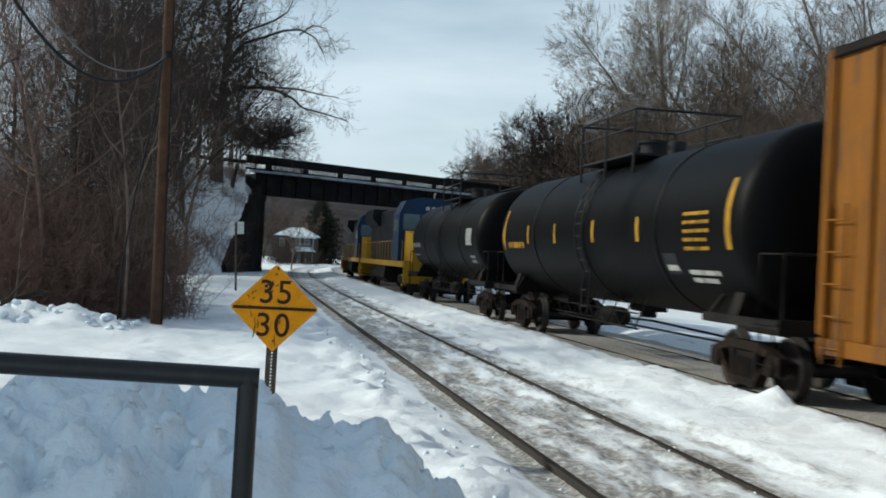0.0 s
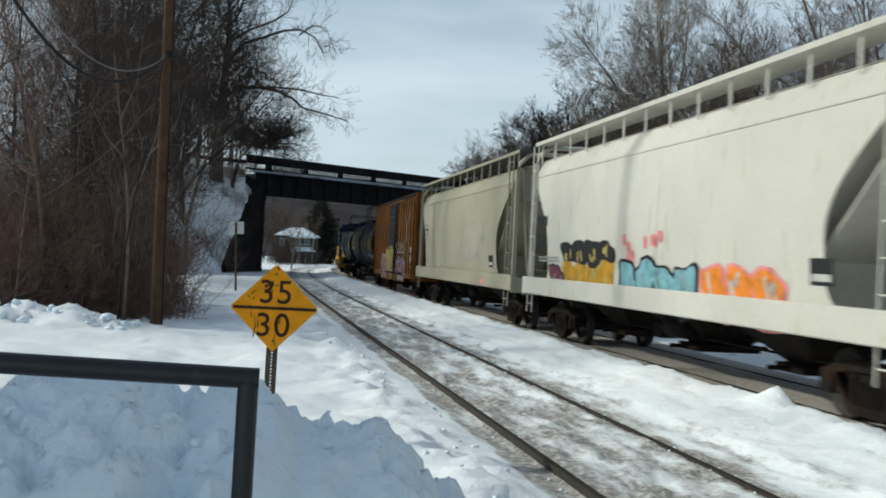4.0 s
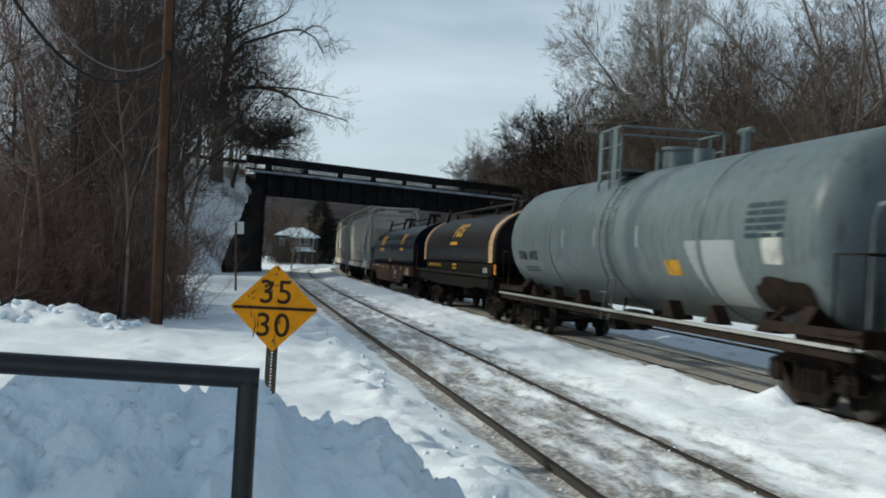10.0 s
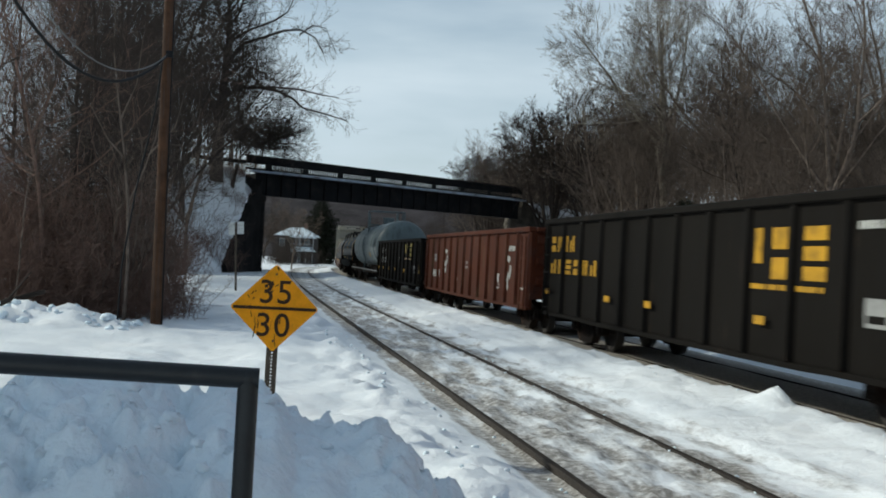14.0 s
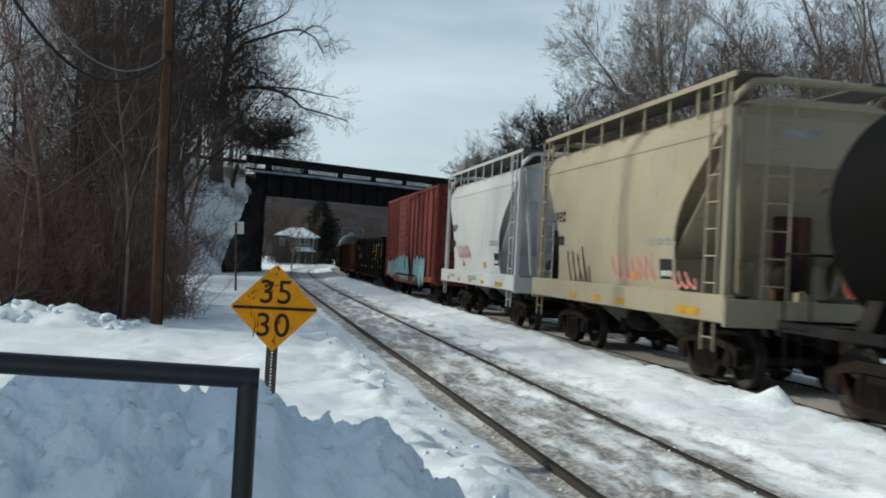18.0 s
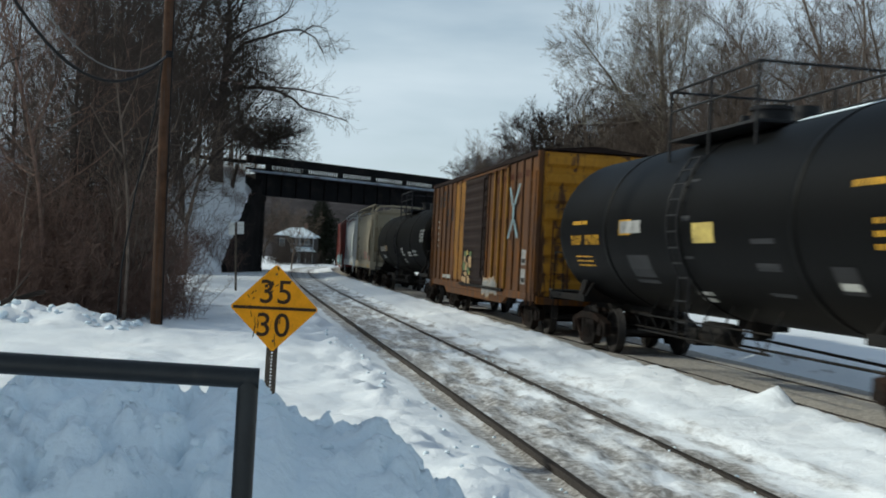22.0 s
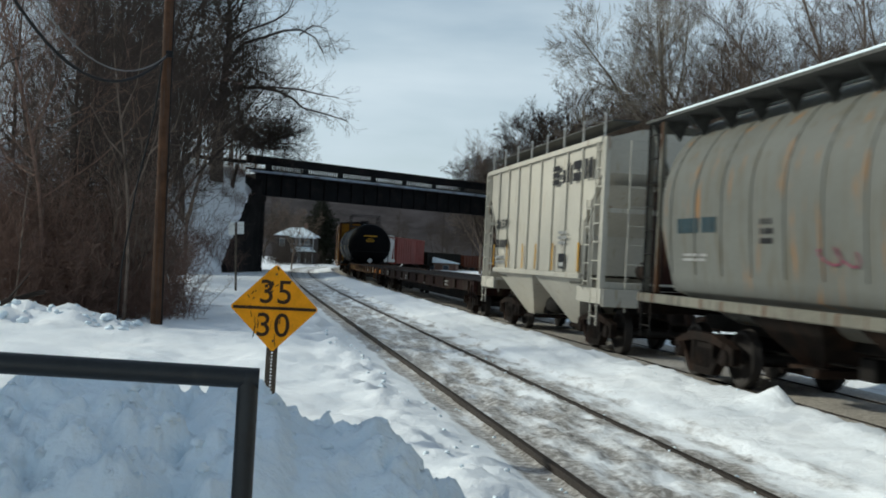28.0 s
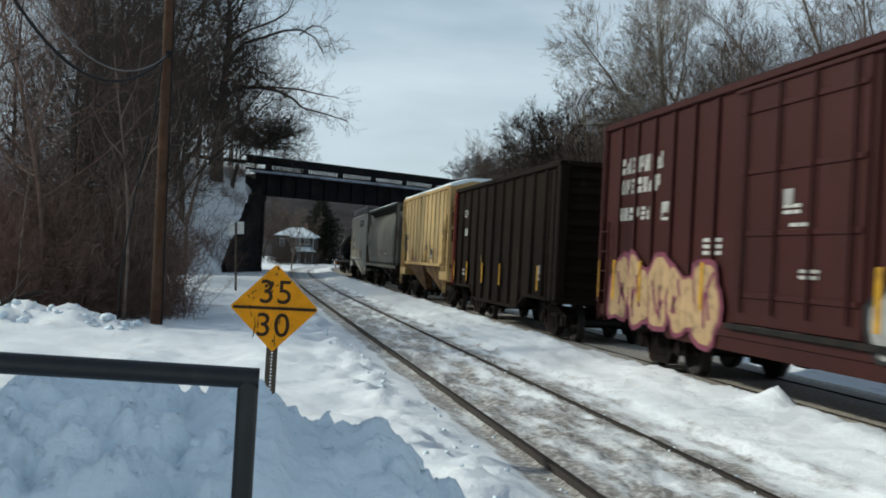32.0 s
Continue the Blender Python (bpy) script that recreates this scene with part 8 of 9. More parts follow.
def forked_tree(seed, height, rad, bark, leaders=5, fork=0.28, lean=(18, 40), counts=(10, 7, 5, 4), lift=0.06, pull=(0, 0), label="spreading bare leafless winter tree", thin=TWIG):
    """A short trunk that parts into several leaders, with a broad round crown."""
    r = random.Random(seed)
    trunk, crown = Wood(), Wood()
    p, d, pts, radii = Vector((0, 0, -0.5)), Vector((0, 0, 1)), [], []
    for i in range(5):
        pts.append(p.copy())
        radii.append(rad * (1.15 - 0.1 * i))
        d = (d + Vector((r.gauss(0, 0.07) + pull[0] * 0.05, r.gauss(0, 0.07) + pull[1] * 0.05, 0))).normalized()
        p = p + d * (height * fork / 4)
    trunk.limb(pts, radii, 9)
    for i in range(leaders):
        a_ = 2 * math.pi * (i + r.uniform(-0.25, 0.25)) / leaders
        t = radians(r.uniform(*lean) if i else r.uniform(2, 12))
        ld = (Vector((math.cos(a_) * math.sin(t), math.sin(a_) * math.sin(t), math.cos(t))) + Vector((pull[0], pull[1], 0)) * r.uniform(0.1, 0.5)).normalized()
        at = pts[4 if i < 3 else 3].lerp(pts[3], r.random() * 0.8)
        grow((crown, crown), r, at, ld, height * (1 - fork) * r.uniform(0.82, 1.05), rad * r.uniform(0.42, 0.62), 0, 4, ((30, 58), (26, 54), (24, 52), (20, 48)), lift, counts, 0.16, thin)
    ob = thing("tree", label, "tree")
    part("trunk", trunk.mesh("trunk", bark), bark, ob)
    part("crown", crown.mesh("crown", bark), bark, ob)
    return ob


def thicket(seed, height, stems, bark, label="dense brown leafless thicket of thin saplings"):
    """Many thin upright stems full of fine twigs."""
    r = random.Random(seed)
    ob = thing("thicket", label, "thicket", group="brush under the trees")
    for k in range(4):
        wood = Wood()
        for i in range(stems // 4):
            a_, q = r.uniform(0, 6.28), r.uniform(0, 1.5)
            p = Vector((math.cos(a_) * q, math.sin(a_) * q, -0.2))
            ht = height * r.uniform(0.45, 1.1)
            d = Vector((r.gauss(0, 0.27), r.gauss(0, 0.27), 1)).normalized()
            pts = [p.copy()]
            for _ in range(4):
                d = (d + Vector((r.gauss(0, 0.2), r.gauss(0, 0.2), 0.03))).normalized()
                p = p + d * ht / 4
                pts.append(p.copy())
            r0 = r.uniform(0.006, 0.017)
            wood.limb(pts, [r0 * (1 - 0.2 * i_) for i_ in range(5)], 3)
            for _ in range(int(ht * 7)):
                t = r.uniform(0.08, 3.99)
                o = pts[int(t)].lerp(pts[int(t) + 1], t % 1)
                td = Vector((r.gauss(0, 1), r.gauss(0, 1), r.uniform(-0.1, 1.3))).normalized()
                ln = r.uniform(0.25, 0.95) * (1.15 - 0.15 * t)
                e_ = o + td * ln
                wood.twig(o, e_, 0.0062, True)
                for _ in range(2):
                    o2 = o.lerp(e_, r.uniform(0.2, 0.9))
                    wood.twig(o2, o2 + (td + Vector((r.gauss(0, 0.8), r.gauss(0, 0.8), r.gauss(0, 0.6)))).normalized() * ln * r.uniform(0.3, 0.6), 0.0045, True)
        part("stem", wood.mesh("stem", bark), bark, ob)
    return ob


def shrub(seed, height, stems, bark, label="reddish-brown leafless thicket bush"):
    r = random.Random(seed)
    ob = thing("bush", label, "bush")
    for i in range(stems):
        wood = (Wood(), Wood())
        a_ = r.uniform(0, 6.28)
        p = Vector((math.cos(a_), math.sin(a_), 0)) * r.uniform(0, 1.0)
        d = Vector((math.cos(a_) * 0.18 + r.gauss(0, 0.12), math.sin(a_) * 0.18 + r.gauss(0, 0.12), 1)).normalized()
        grow(wood, r, p - Vector((0, 0, 0.2)), d, height * r.uniform(0.6, 1.1), r.uniform(0.012, 0.03), 1, 3, ((30, 60), (20, 50), (25, 60), (25, 60)), 0.05, (0, 10, 6, 0), thin=0.0055)
        part("stem", wood[1].mesh("stem", bark), bark, ob)
    return ob


rt = random.Random(77)
PROTO = [bare_tree(1, 19, 0.21, "bark"), forked_tree(2, 19, 0.27, "bark"), bare_tree(3, 16, 0.16, "bark"), forked_tree(4, 19, 0.24, "bark", 6, 0.22, (14, 34)),
         bare_tree(5, 13, 0.11, "bark", counts=(14, 6, 5, 3), spread=((22, 45), (22, 45), (25, 50)), label="slender bare brown sapling tree"), forked_tree(6, 18, 0.22, "bark", 5, 0.3, (22, 48))]
SLIM = [bare_tree(71, 15, 0.15, "bark_dark", counts=(20, 7, 5, 3), spread=((45, 75), (30, 58), (28, 56)), thin=0.0045, label="slim bare tree at the edge of the wood"), bare_tree(72, 12, 0.09, "brush", counts=(20, 7, 5, 3), spread=((42, 75), (30, 60), (30, 60)), thin=0.0042, label="thin brown bare tree at the edge of the wood"),
        bare_tree(73, 10, 0.036, "bark", counts=(11, 5, 4, 3), spread=((30, 52), (28, 52), (30, 55)), thin=0.004, side_min=0.25, label="thin pale leafless sapling at the wood's edge")]
WOODLAND = [bare_tree(81, 13, 0.15, "bark_dark", counts=(17, 7, 5, 4), spread=((40, 72), (28, 58), (26, 54)), thin=0.0075, label="dark bare tree in the wood"),
            forked_tree(82, 13, 0.17, "bark_dark", 5, 0.3, (16, 44), (9, 6, 5, 4), thin=0.0075, label="dark forked bare tree in the wood")]
THICKETS = [thicket(31, 4.6, 48, "brush"), thicket(32, 3.4, 56, "brush"), thicket(33, 6.0, 36, "bark_dark")]
SHRUBS = [shrub(11, 3.6, 11, "brush"), shrub(12, 2.6, 12, "brush"), shrub(13, 4.6, 10, "bark"), shrub(14, 3.2, 11, "bark_dark", label="dark leafless bush near the far houses")]
used = set()
HEIGHTS = (19, 19, 16, 19, 13, 18)


def plant(kind, x, y, scale=1.0, turn=None, label="", z=None):
    """The first of a kind is set itself, the others are copies of it."""
    m = pose(x, y, (ground_z(x, y) if z is None else z), rt.uniform(-2, 2), rt.uniform(-2, 2), rt.uniform(0, 360) if turn is None else turn)
    if kind.name not in used:
        used.add(kind.name)
        kind.matrix_world = m @ Matrix.Scale(scale, 4)
        ob = kind
    else:
        ob = copy_thing(kind, m)
        ob.scale = (scale,) * 3
    if label:
        ob["label"] = label
    return ob


for ob in PROTO + SLIM + WOODLAND:
    ob["group"] = "bare trees"
for ob in SHRUBS:
    ob["group"] = "brush under the trees"

# left wood, from the verge to the embankment and on beyond the view
left_trees = []
for i in range(400):
    y = rt.uniform(25, 84)
    x = -0.062 * y - 0.5 - abs(rt.gauss(0, 0.6)) * (0.10 * y + 1.5) - rt.uniform(0, 1.5)
    if all((x - a_) ** 2 + (y - b_) ** 2 > 2.9 for a_, b_ in left_trees):
        left_trees.append((x, y))
    if len(left_trees) >= 26:
        break
for i, (x, y) in enumerate(left_trees):
    k = rt.choice((0, 1, 2, 2, 3, 4, 4, 5))
    if y < 48:
        plant(SLIM[k % 2], x, y, (0.22 * y + 3.0) / (15, 12)[k % 2] * rt.uniform(0.9, 1.08))
    else:
        plant(WOODLAND[k % 2], x, y, rt.uniform(0.85, 1.05))
# a few added trees, unseen left of the view, that filter the sunlight
for i in range(8):
    y = rt.uniform(40, 75)
    x = -0.26 * y - 5 - rt.uniform(0, 20)
    plant(PROTO[rt.choice((0, 1, 3, 5))], x, y, rt.uniform(0.55, 0.68))
for i in range(36):
    y = 25.4 + abs(rt.gauss(0, 10))
    x = -0.07 * y - 0.8 - rt.uniform(0, 0.19) * y
    plant(SHRUBS[rt.choice((0, 0, 1, 2))], x, y, rt.uniform(0.6, 1.35) * (0.75 if y < 30 else 1.0))
for i in range(21):
    y = 27.2 + abs(rt.gauss(0, 7)) if i < 11 else rt.uniform(34, 62)
    x = -3.0 - 0.10 * (y - 27) - rt.uniform(0, 1) ** 1.3 * (2.0 + 0.17 * (y - 24))
    plant(THICKETS[rt.choice((0, 0, 1, 2, 2))], x, y, rt.uniform(0.7, 1.15))
for x, y, s in ((-1.75, 26.6, 0.5), (-1.9, 28.4, 0.62), (-2.5, 33, 0.7), (-3.2, 40, 0.8), (-2.4, 25.9, 0.55), (-3.1, 25.8, 0.6), (-3.8, 25.7, 0.62), (-4.4, 25.9, 0.7), (-5.0, 25.6, 0.66), (-2.7, 26.9, 0.75), (-4.1, 27.0, 0.8), (-5.6, 26.2, 0.7)):
    plant(THICKETS[1], x, y, s)
sap = thing("tree", "slender pale yellowish forked sapling at the wood's edge", "tree", pose(-2.66, 25.2, 0), "bare trees")
w_ = Wood()
w_.limb([Vector(p) for p in ((0, 0, -0.2), (0.02, 0, 1.4), (-0.04, 0, 2.7), (-0.16, 0.05, 3.7), (-0.36, 0.1, 4.9), (-0.52, 0.1, 6.0), (-0.56, 0.1, 7.2))], [0.045, 0.04, 0.034, 0.026, 0.02, 0.014, 0.006], 6)
for pts_ in (((-0.04, 0, 2.7), (0.22, 0, 3.3), (0.48, 0.1, 4.2), (0.62, 0.1, 5.4), (0.60, 0.1, 6.4)), ((-0.16, 0.05, 3.7), (-0.55, 0.1, 4.1), (-1.0, 0.1, 4.9)), ((-0.3, 0.1, 4.6), (0.0, 0.1, 5.4), (0.1, 0.0, 6.5)), ((0.35, 0, 3.8), (0.9, 0.1, 4.5), (1.1, 0.2, 5.5))):
    w_.limb([Vector(p) for p in pts_], [0.024 - 0.018 * i / (len(pts_) - 1) for i in range(len(pts_))], 5)
part("trunk", w_.mesh("trunk", "bark"), "bark", sap)
plant(SLIM[2], -4.9, 24.6, 0.5, 200)
fb_ = thing("fallen_branch", "dark fallen branch lying on the snow under the trees", "branch", pose(-5.1, 23.6, 0.25, 0, -18, 20))
part("limb", Geo().tube([(-1.6, 0, 0.1), (-0.6, 0.1, 0.0), (0.3, 0.0, 0.12), (1.1, 0.1, 0.1)], 0.11, 8, 0.05), "bark_dark", fb_)
for p0, p1 in (((0.3, 0, 0.12), (0.9, -0.2, 0.6)), ((-0.4, 0.1, 0.0), (0.1, 0.4, 0.55))):
    part("twig", Geo().tube([p0, p1], 0.03, 6, 0.01), "bark_dark", fb_)
# the large tree on the embankment by the bridge
def limbed_tree(seed, trunk_pts, rad, limbs, bark, label):
    """A tree with a tall trunk and heavy limbs of given course, each (x, height), full of finer branches."""
    r = random.Random(seed)
    trunk, crown = Wood(), Wood()
    tp_ = [Vector((x, r.gauss(0, 0.1), z)) for x, z in trunk_pts]
    trunk.limb(tp_, [rad * (1.25 if i == 0 else 1.0 - 0.85 * i / (len(tp_) - 1)) for i in range(len(tp_))], 9)
    for size, course in limbs:
        lean = r.uniform(-0.5, 0.5)
        pts = [Vector((x, lean * abs(x - course[0][0]) + r.gauss(0, 0.06), z)) for x, z in course]
        m = len(pts) - 1
        crown.limb(pts, [size * (1 - 0.8 * i / m) for i in range(m + 1)], 6)
        for i in range(m):
            d = (pts[i + 1] - pts[i])
            for _ in range(max(2, int(d.length * 3.6))):
                f = r.random()
                ax = d.cross(Vector((r.gauss(0, 1), r.gauss(0, 1), r.gauss(0, 1)))).normalized()
                cd = (Matrix.Rotation(radians(r.uniform(25, 75)), 3, ax) @ d.normalized() + Vector((0, 0, 0.1))).normalized()
                grow((crown, crown), r, pts[i].lerp(pts[i + 1], f), cd, r.uniform(0.8, 2.3), max(0.012, size * (1 - 0.8 * i / m) * 0.35), 2, 4, ((30, 60), (28, 60), (26, 60), (24, 60)), 0.02, (9, 8, 5, 3), thin=0.0105)
    for i in range(52):
        k = r.randint(3, len(tp_) - 2)
        a_ = r.uniform(0, 6.28)
        grow((crown, crown), r, tp_[k].lerp(tp_[k + 1], r.random()), Vector((math.cos(a_), math.sin(a_), r.uniform(-0.1, 0.7))).normalized(), r.uniform(2.0, 4.8), r.uniform(0.03, 0.07), 1, 4, ((30, 60), (30, 62), (28, 60), (24, 60)), 0.03, (9, 8, 6, 3), thin=0.0105)
    ob = thing("tree", label, "tree", group="bare trees")
    part("trunk", trunk.mesh("trunk", bark), bark, ob)
    part("crown", crown.mesh("crown", bark), bark, ob)
    return ob


LIMBS_LOW = [(0.17, [(0.28, 5.9), (1.24, 6.66), (2.58, 6.9), (4.29, 6.64), (5.46, 6.13), (6.31, 5.37), (7.97, 4.98), (9.73, 4.45)]),
             (0.11, [(2.16, 6.86), (3.84, 7.08), (5.97, 7.12), (8.13, 6.81), (9.22, 6.77)]),
             (0.10, [(0.35, 7.74), (1.64, 8.75), (3.27, 8.28), (4.89, 7.38), (5.62, 7.14)]), (0.12, [(0.2, 5.73), (-0.67, 6.6), (-1.86, 7.78), (-2.92, 8.33)])]
LIMBS_HIGH = [(0.16, [(0.37, 8.13), (0.89, 9.37), (1.65, 10.21), (3.22, 10.77), (4.6, 11.28), (5.84, 11.34), (6.98, 10.75), (7.65, 9.51)]),
              (0.12, [(0.47, 10.27), (1.93, 11.3), (3.92, 12.17), (4.82, 12.85), (5.5, 14.51)]), (0.06, [(5.84, 11.34), (6.83, 12.13), (7.87, 11.96), (8.84, 9.96)]),
              (0.12, [(0.41, 9.03), (-0.54, 10.44), (-1.76, 11.61), (-2.76, 13.22)]), (0.11, [(0.46, 11.38), (1.22, 12.74), (1.74, 14.93), (2.05, 17.11)]), (0.11, [(0.41, 10.74), (-0.31, 12.38), (-1.17, 14.65), (-1.61, 16.74)])]
big = limbed_tree(53, [(0.0, -0.6), (0.07, 1.11), (0.14, 3.67), (0.23, 6.03), (0.36, 8.39), (0.46, 10.53), (0.39, 12.66), (0.23, 15.0), (0.25, 17.78)], 0.50, LIMBS_LOW + LIMBS_HIGH, "bark_dark", "large dark bare tree with heavy limbs on the embankment")
by = next((y for y in np.arange(78, 92, 0.25) if ground_z(-2.72, y) > 7.3), 86)
big.matrix_world = pose(-2.72, by, ground_z(-2.72, by))
lean_ = limbed_tree(54, [(0, -0.4), (0.25, 0.9), (0.6, 2.2), (1.3, 3.1), (2.6, 3.7)], 0.16, [(0.06, [(0.6, 2.2), (0.5, 3.2), (0.9, 4.4)]), (0.05, [(1.3, 3.1), (1.6, 4.0), (2.4, 4.8)])], "bark_dark", "small dark leaning bare tree beside the bridge")
lean_.matrix_world = pose(-1.5, by + 0.5, ground_z(-1.5, by + 0.5))
for x, y, s, k in ((-4.9, 80, 1.25, 1), (-6.9, 84, 1.5, 1), (-3.3, 92, 1.0, 1), (-4.2, 86, 1.2, 0), (-8.5, 82, 1.4, 0), (-1.9, 90, 0.8, 0), (-5.8, 77, 1.2, 1), (-10.5, 80, 1.5, 1)):
    plant(WOODLAND[k], x, y, s, label="dark bare tree on the embankment slope")
for x, y, s in ((-5.5, 82, 0.7), (-9, 84, 0.8), (-1.6, 93, 0.45), (-6, 92, 0.6), (-12, 80, 0.9), (1.0, 100, 0.35), (4.5, 112, 0.4), (-4, 73, 0.55)):
    plant(PROTO[5], x, y, s)
for x, y, s in ((-4.3, 70, 0.9), (-3.3, 74, 0.8), (-1.2, 80, 0.8), (-2.4, 78, 1.0), (-3.5, 60, 1.0), (-4.4, 66, 1.1), (-1.3, 86.5, 0.5), (-0.6, 87.5, 0.6), (-0.9, 85.0, 0.5), (0.5, 93, 0.6), (2.2, 99, 0.7), (4.4, 101, 0.6)):
    plant(SHRUBS[1], x, y, s, z=None if y < 89 else 8.0)

for x, y, s, k in ((-1.4, 92.5, 0.55, 0), (0.4, 94.5, 0.48, 1), (2.2, 98, 0.40, 0), (4.6, 101, 0.30, 1), (-3.0, 94, 0.62, 1)):
    plant(WOODLAND[k], x, y, s, z=7.6)

# right wood
def stand_top(x, y):
    """How high the wood's edge reaches: low by the bridge, rising to the right."""
    return 1.787 + y * float(np.interp(x / y, (0.18, 0.21, 0.254, 0.301, 0.385, 0.48, 0.624), (0.055, 0.095, 0.130, 0.155, 0.178, 0.188, 0.205))) - ground_z(x, y)


right_trees = []
for i in range(900):
    y = rt.uniform(44, 160)
    edge = 25.5 + 0.03 * (90 - y) if y > 75 else 27.0 + 0.12 * (75 - y)
    x = edge + 7 + abs(rt.gauss(0, 11))
    if 92 < y < 118 and x < 34:
        continue
    if all((x - a_) ** 2 + (y - b_) ** 2 > 7 for a_, b_ in right_trees):
        right_trees.append((x, y))
    if len(right_trees) >= 50:
        break
for x, y in right_trees:
    k = rt.choice((1, 1, 2, 3, 3, 5, 5))
    plant(PROTO[k], x, y, min(rt.uniform(0.85, 1.08) * (0.86 if y < 65 else 1.0), stand_top(x, y) / HEIGHTS[k] * rt.uniform(0.8, 0.97)))
for i in range(24):
    y = rt.uniform(60, 112)
    x = 27.5 + rt.uniform(0, 16) + (3 if y > 88 else 0)
    plant(SHRUBS[rt.choice((0, 2, 2))], x, y, rt.uniform(0.9, 1.5))
for i in range(15):                       # deeper wood behind
    y, k = rt.uniform(55, 150), rt.choice((0, 1, 3, 5))
    x = 52 + rt.uniform(0, 34) + 0.1 * (150 - y)
    plant(PROTO[k], x, y, min(rt.uniform(0.85, 1.05), stand_top(x, y) / HEIGHTS[k] * 0.9))
for i in range(40):                       # slender saplings along the wood's edge
    y = rt.uniform(52, 125)
    x = 31 + rt.uniform(0, 20) + (0.12 * (75 - y) if y < 75 else 0)
    plant(PROTO[4], x, y, min(rt.uniform(0.7, 1.15), stand_top(x, y) / 13 * 0.85))
pale = forked_tree(61, 26, 0.34, "bark_pale", 5, 0.42, (14, 44), (13, 9, 7, 5), 0.03, label="tall pale-barked bare tree above the others")
pale.matrix_world = pose(36.0, 90, ground_z(36.0, 90), 0, 0, 20)
distant = forked_tree(91, 18, 0.34, "bark_dark", 7, 0.26, (8, 30), (10, 8, 6, 4), 0.04, thin=0.015, label="dark rounded bare tree beyond the bridge")
for x, y, top_ in ((29.2, 132, 17.3), (32.0, 136, 16.0), (29.4, 104, 19.5), (33.0, 102, 18.5), (36.0, 98, 20.0)):
    plant(distant, x, y, (top_ - ground_z(x, y)) / 18 * 0.96)
oak = forked_tree(64, 20, 0.34, "bark", 8, 0.26, (12, 40), (12, 8, 7, 5), 0.075, label="broad fine-twigged bare tree at the wood's edge")
oak.matrix_world = pose(39.2, 80, ground_z(39.2, 80), 0, 0, 50)
for ob in (pale, oak):
    ob["group"] = "bare trees"
for x, y, top_, k in ((33.2, 96, 20.5, 3), (36.6, 62, 23.5, 1), (42.0, 66, 24.0, 5), (44.5, 92, 20.0, 3), (47, 78, 22, 5)):
    plant(PROTO[k], x, y, (top_ - ground_z(x, y)) / HEIGHTS[k] * 0.96)


for i in range(6):                        # dark trunks along the wood's edge
    y = rt.uniform(60, 97)
    x = 29.0 + rt.uniform(0, 15) + (0.12 * (75 - y) if y < 75 else 0.0)
    plant(WOODLAND[i % 2], x, y, min(1.45, stand_top(x, y) / 13 * rt.uniform(0.8, 1.1)))
for i in range(26):                       # thick scrub before the wood
    y = rt.uniform(56, 92)
    x = 28.5 + rt.uniform(0, 20) + (0.12 * (75 - y) if y < 75 else 0.05 * (y - 75)) - 1.0
    plant(THICKETS[rt.choice((0, 0, 2))], x, y, rt.uniform(0.7, 1.15))
for x, y, s in ((-1.5, 86.0, 0.42), (-0.7, 87.0, 0.38), (-1.9, 84.6, 0.3)):
    plant(THICKETS[1], x, y, s)


# ---- evergreens ----
def evergreen(seed, height, width, label):
    r = random.Random(seed)
    ob = thing("evergreen", label, "conifer", group="evergreens")
    part("trunk", Geo().tube([(0, 0, -0.3), (0, 0, height * 0.95)], 0.035 * height, 7, 0.01), "bark_dark", ob)
    v, f = [], []
    layers = int(height * 18)
    for i in range(layers):
        t = (i + r.random()) / layers
        z = height * (0.04 + 0.95 * t)
        reach = width / 2 * (1 - t) ** 0.6 * r.uniform(0.7, 1.15) * (0.92 + 0.15 * math.sin(t * 7 + seed)) + 0.1
        for j in range(r.randint(10, 14)):
            a_ = r.uniform(0, 6.28)
            d = Vector((math.cos(a_), math.sin(a_), -0.12 + 0.3 * t))
            for k in range(8):
                q = Vector((0, 0, z + r.gauss(0, 0.10))) + d * reach * (0.2 + 0.8 * (k + r.random()) / 6)
                w = reach * 0.08 + 0.05
                o = len(v)
                e1 = Vector((r.gauss(0, 1), r.gauss(0, 1), r.gauss(0, 0.5))).normalized() * w
                e2 = (d * 0.9 + Vector((r.gauss(0, 0.5), r.gauss(0, 0.5), -0.35))).normalized() * w * 1.3
                for p in (q + e1 * 0.5, q - e1 * 0.5, q + e2):
                    v.append(tuple(p))
                f.append((o, o + 1, o + 2))
    me = bpy.data.meshes.new("crown")
    me.from_pydata(v, [], f)
    me.materials.append(M["needles"])
    part("crown", me, "needles", ob)
    return ob


for seed, x, y, h, w, label in ((1, 25.2, 60, 6.0, 4.6, "dark green conifer beside the track"), (2, 29.7, 60, 3.0, 4.4, "low dark green conifer"), (3, 31.6, 59, 2.2, 3.4, "low spreading dark evergreen bush"),
                                (4, 11.6, 178, 11.0, 7.6, "tall dark conifer beyond the bridge")):
    evergreen(seed, h, w, label).matrix_world = pose(x, y, ground_z(x, y), 0, 0, seed * 70)
for i in range(15):                       # scrub behind the evergreens and beside the shed
    plant(THICKETS[rt.choice((0, 0, 1, 2))], 27.0 + 0.85 * i, rt.uniform(62.5, 66), rt.uniform(0.6, 0.9))
for x, y, s in ((31.4, 47.5, 0.5), (28.9, 45.0, 0.42)):
    plant(SLIM[1], x, y, s)

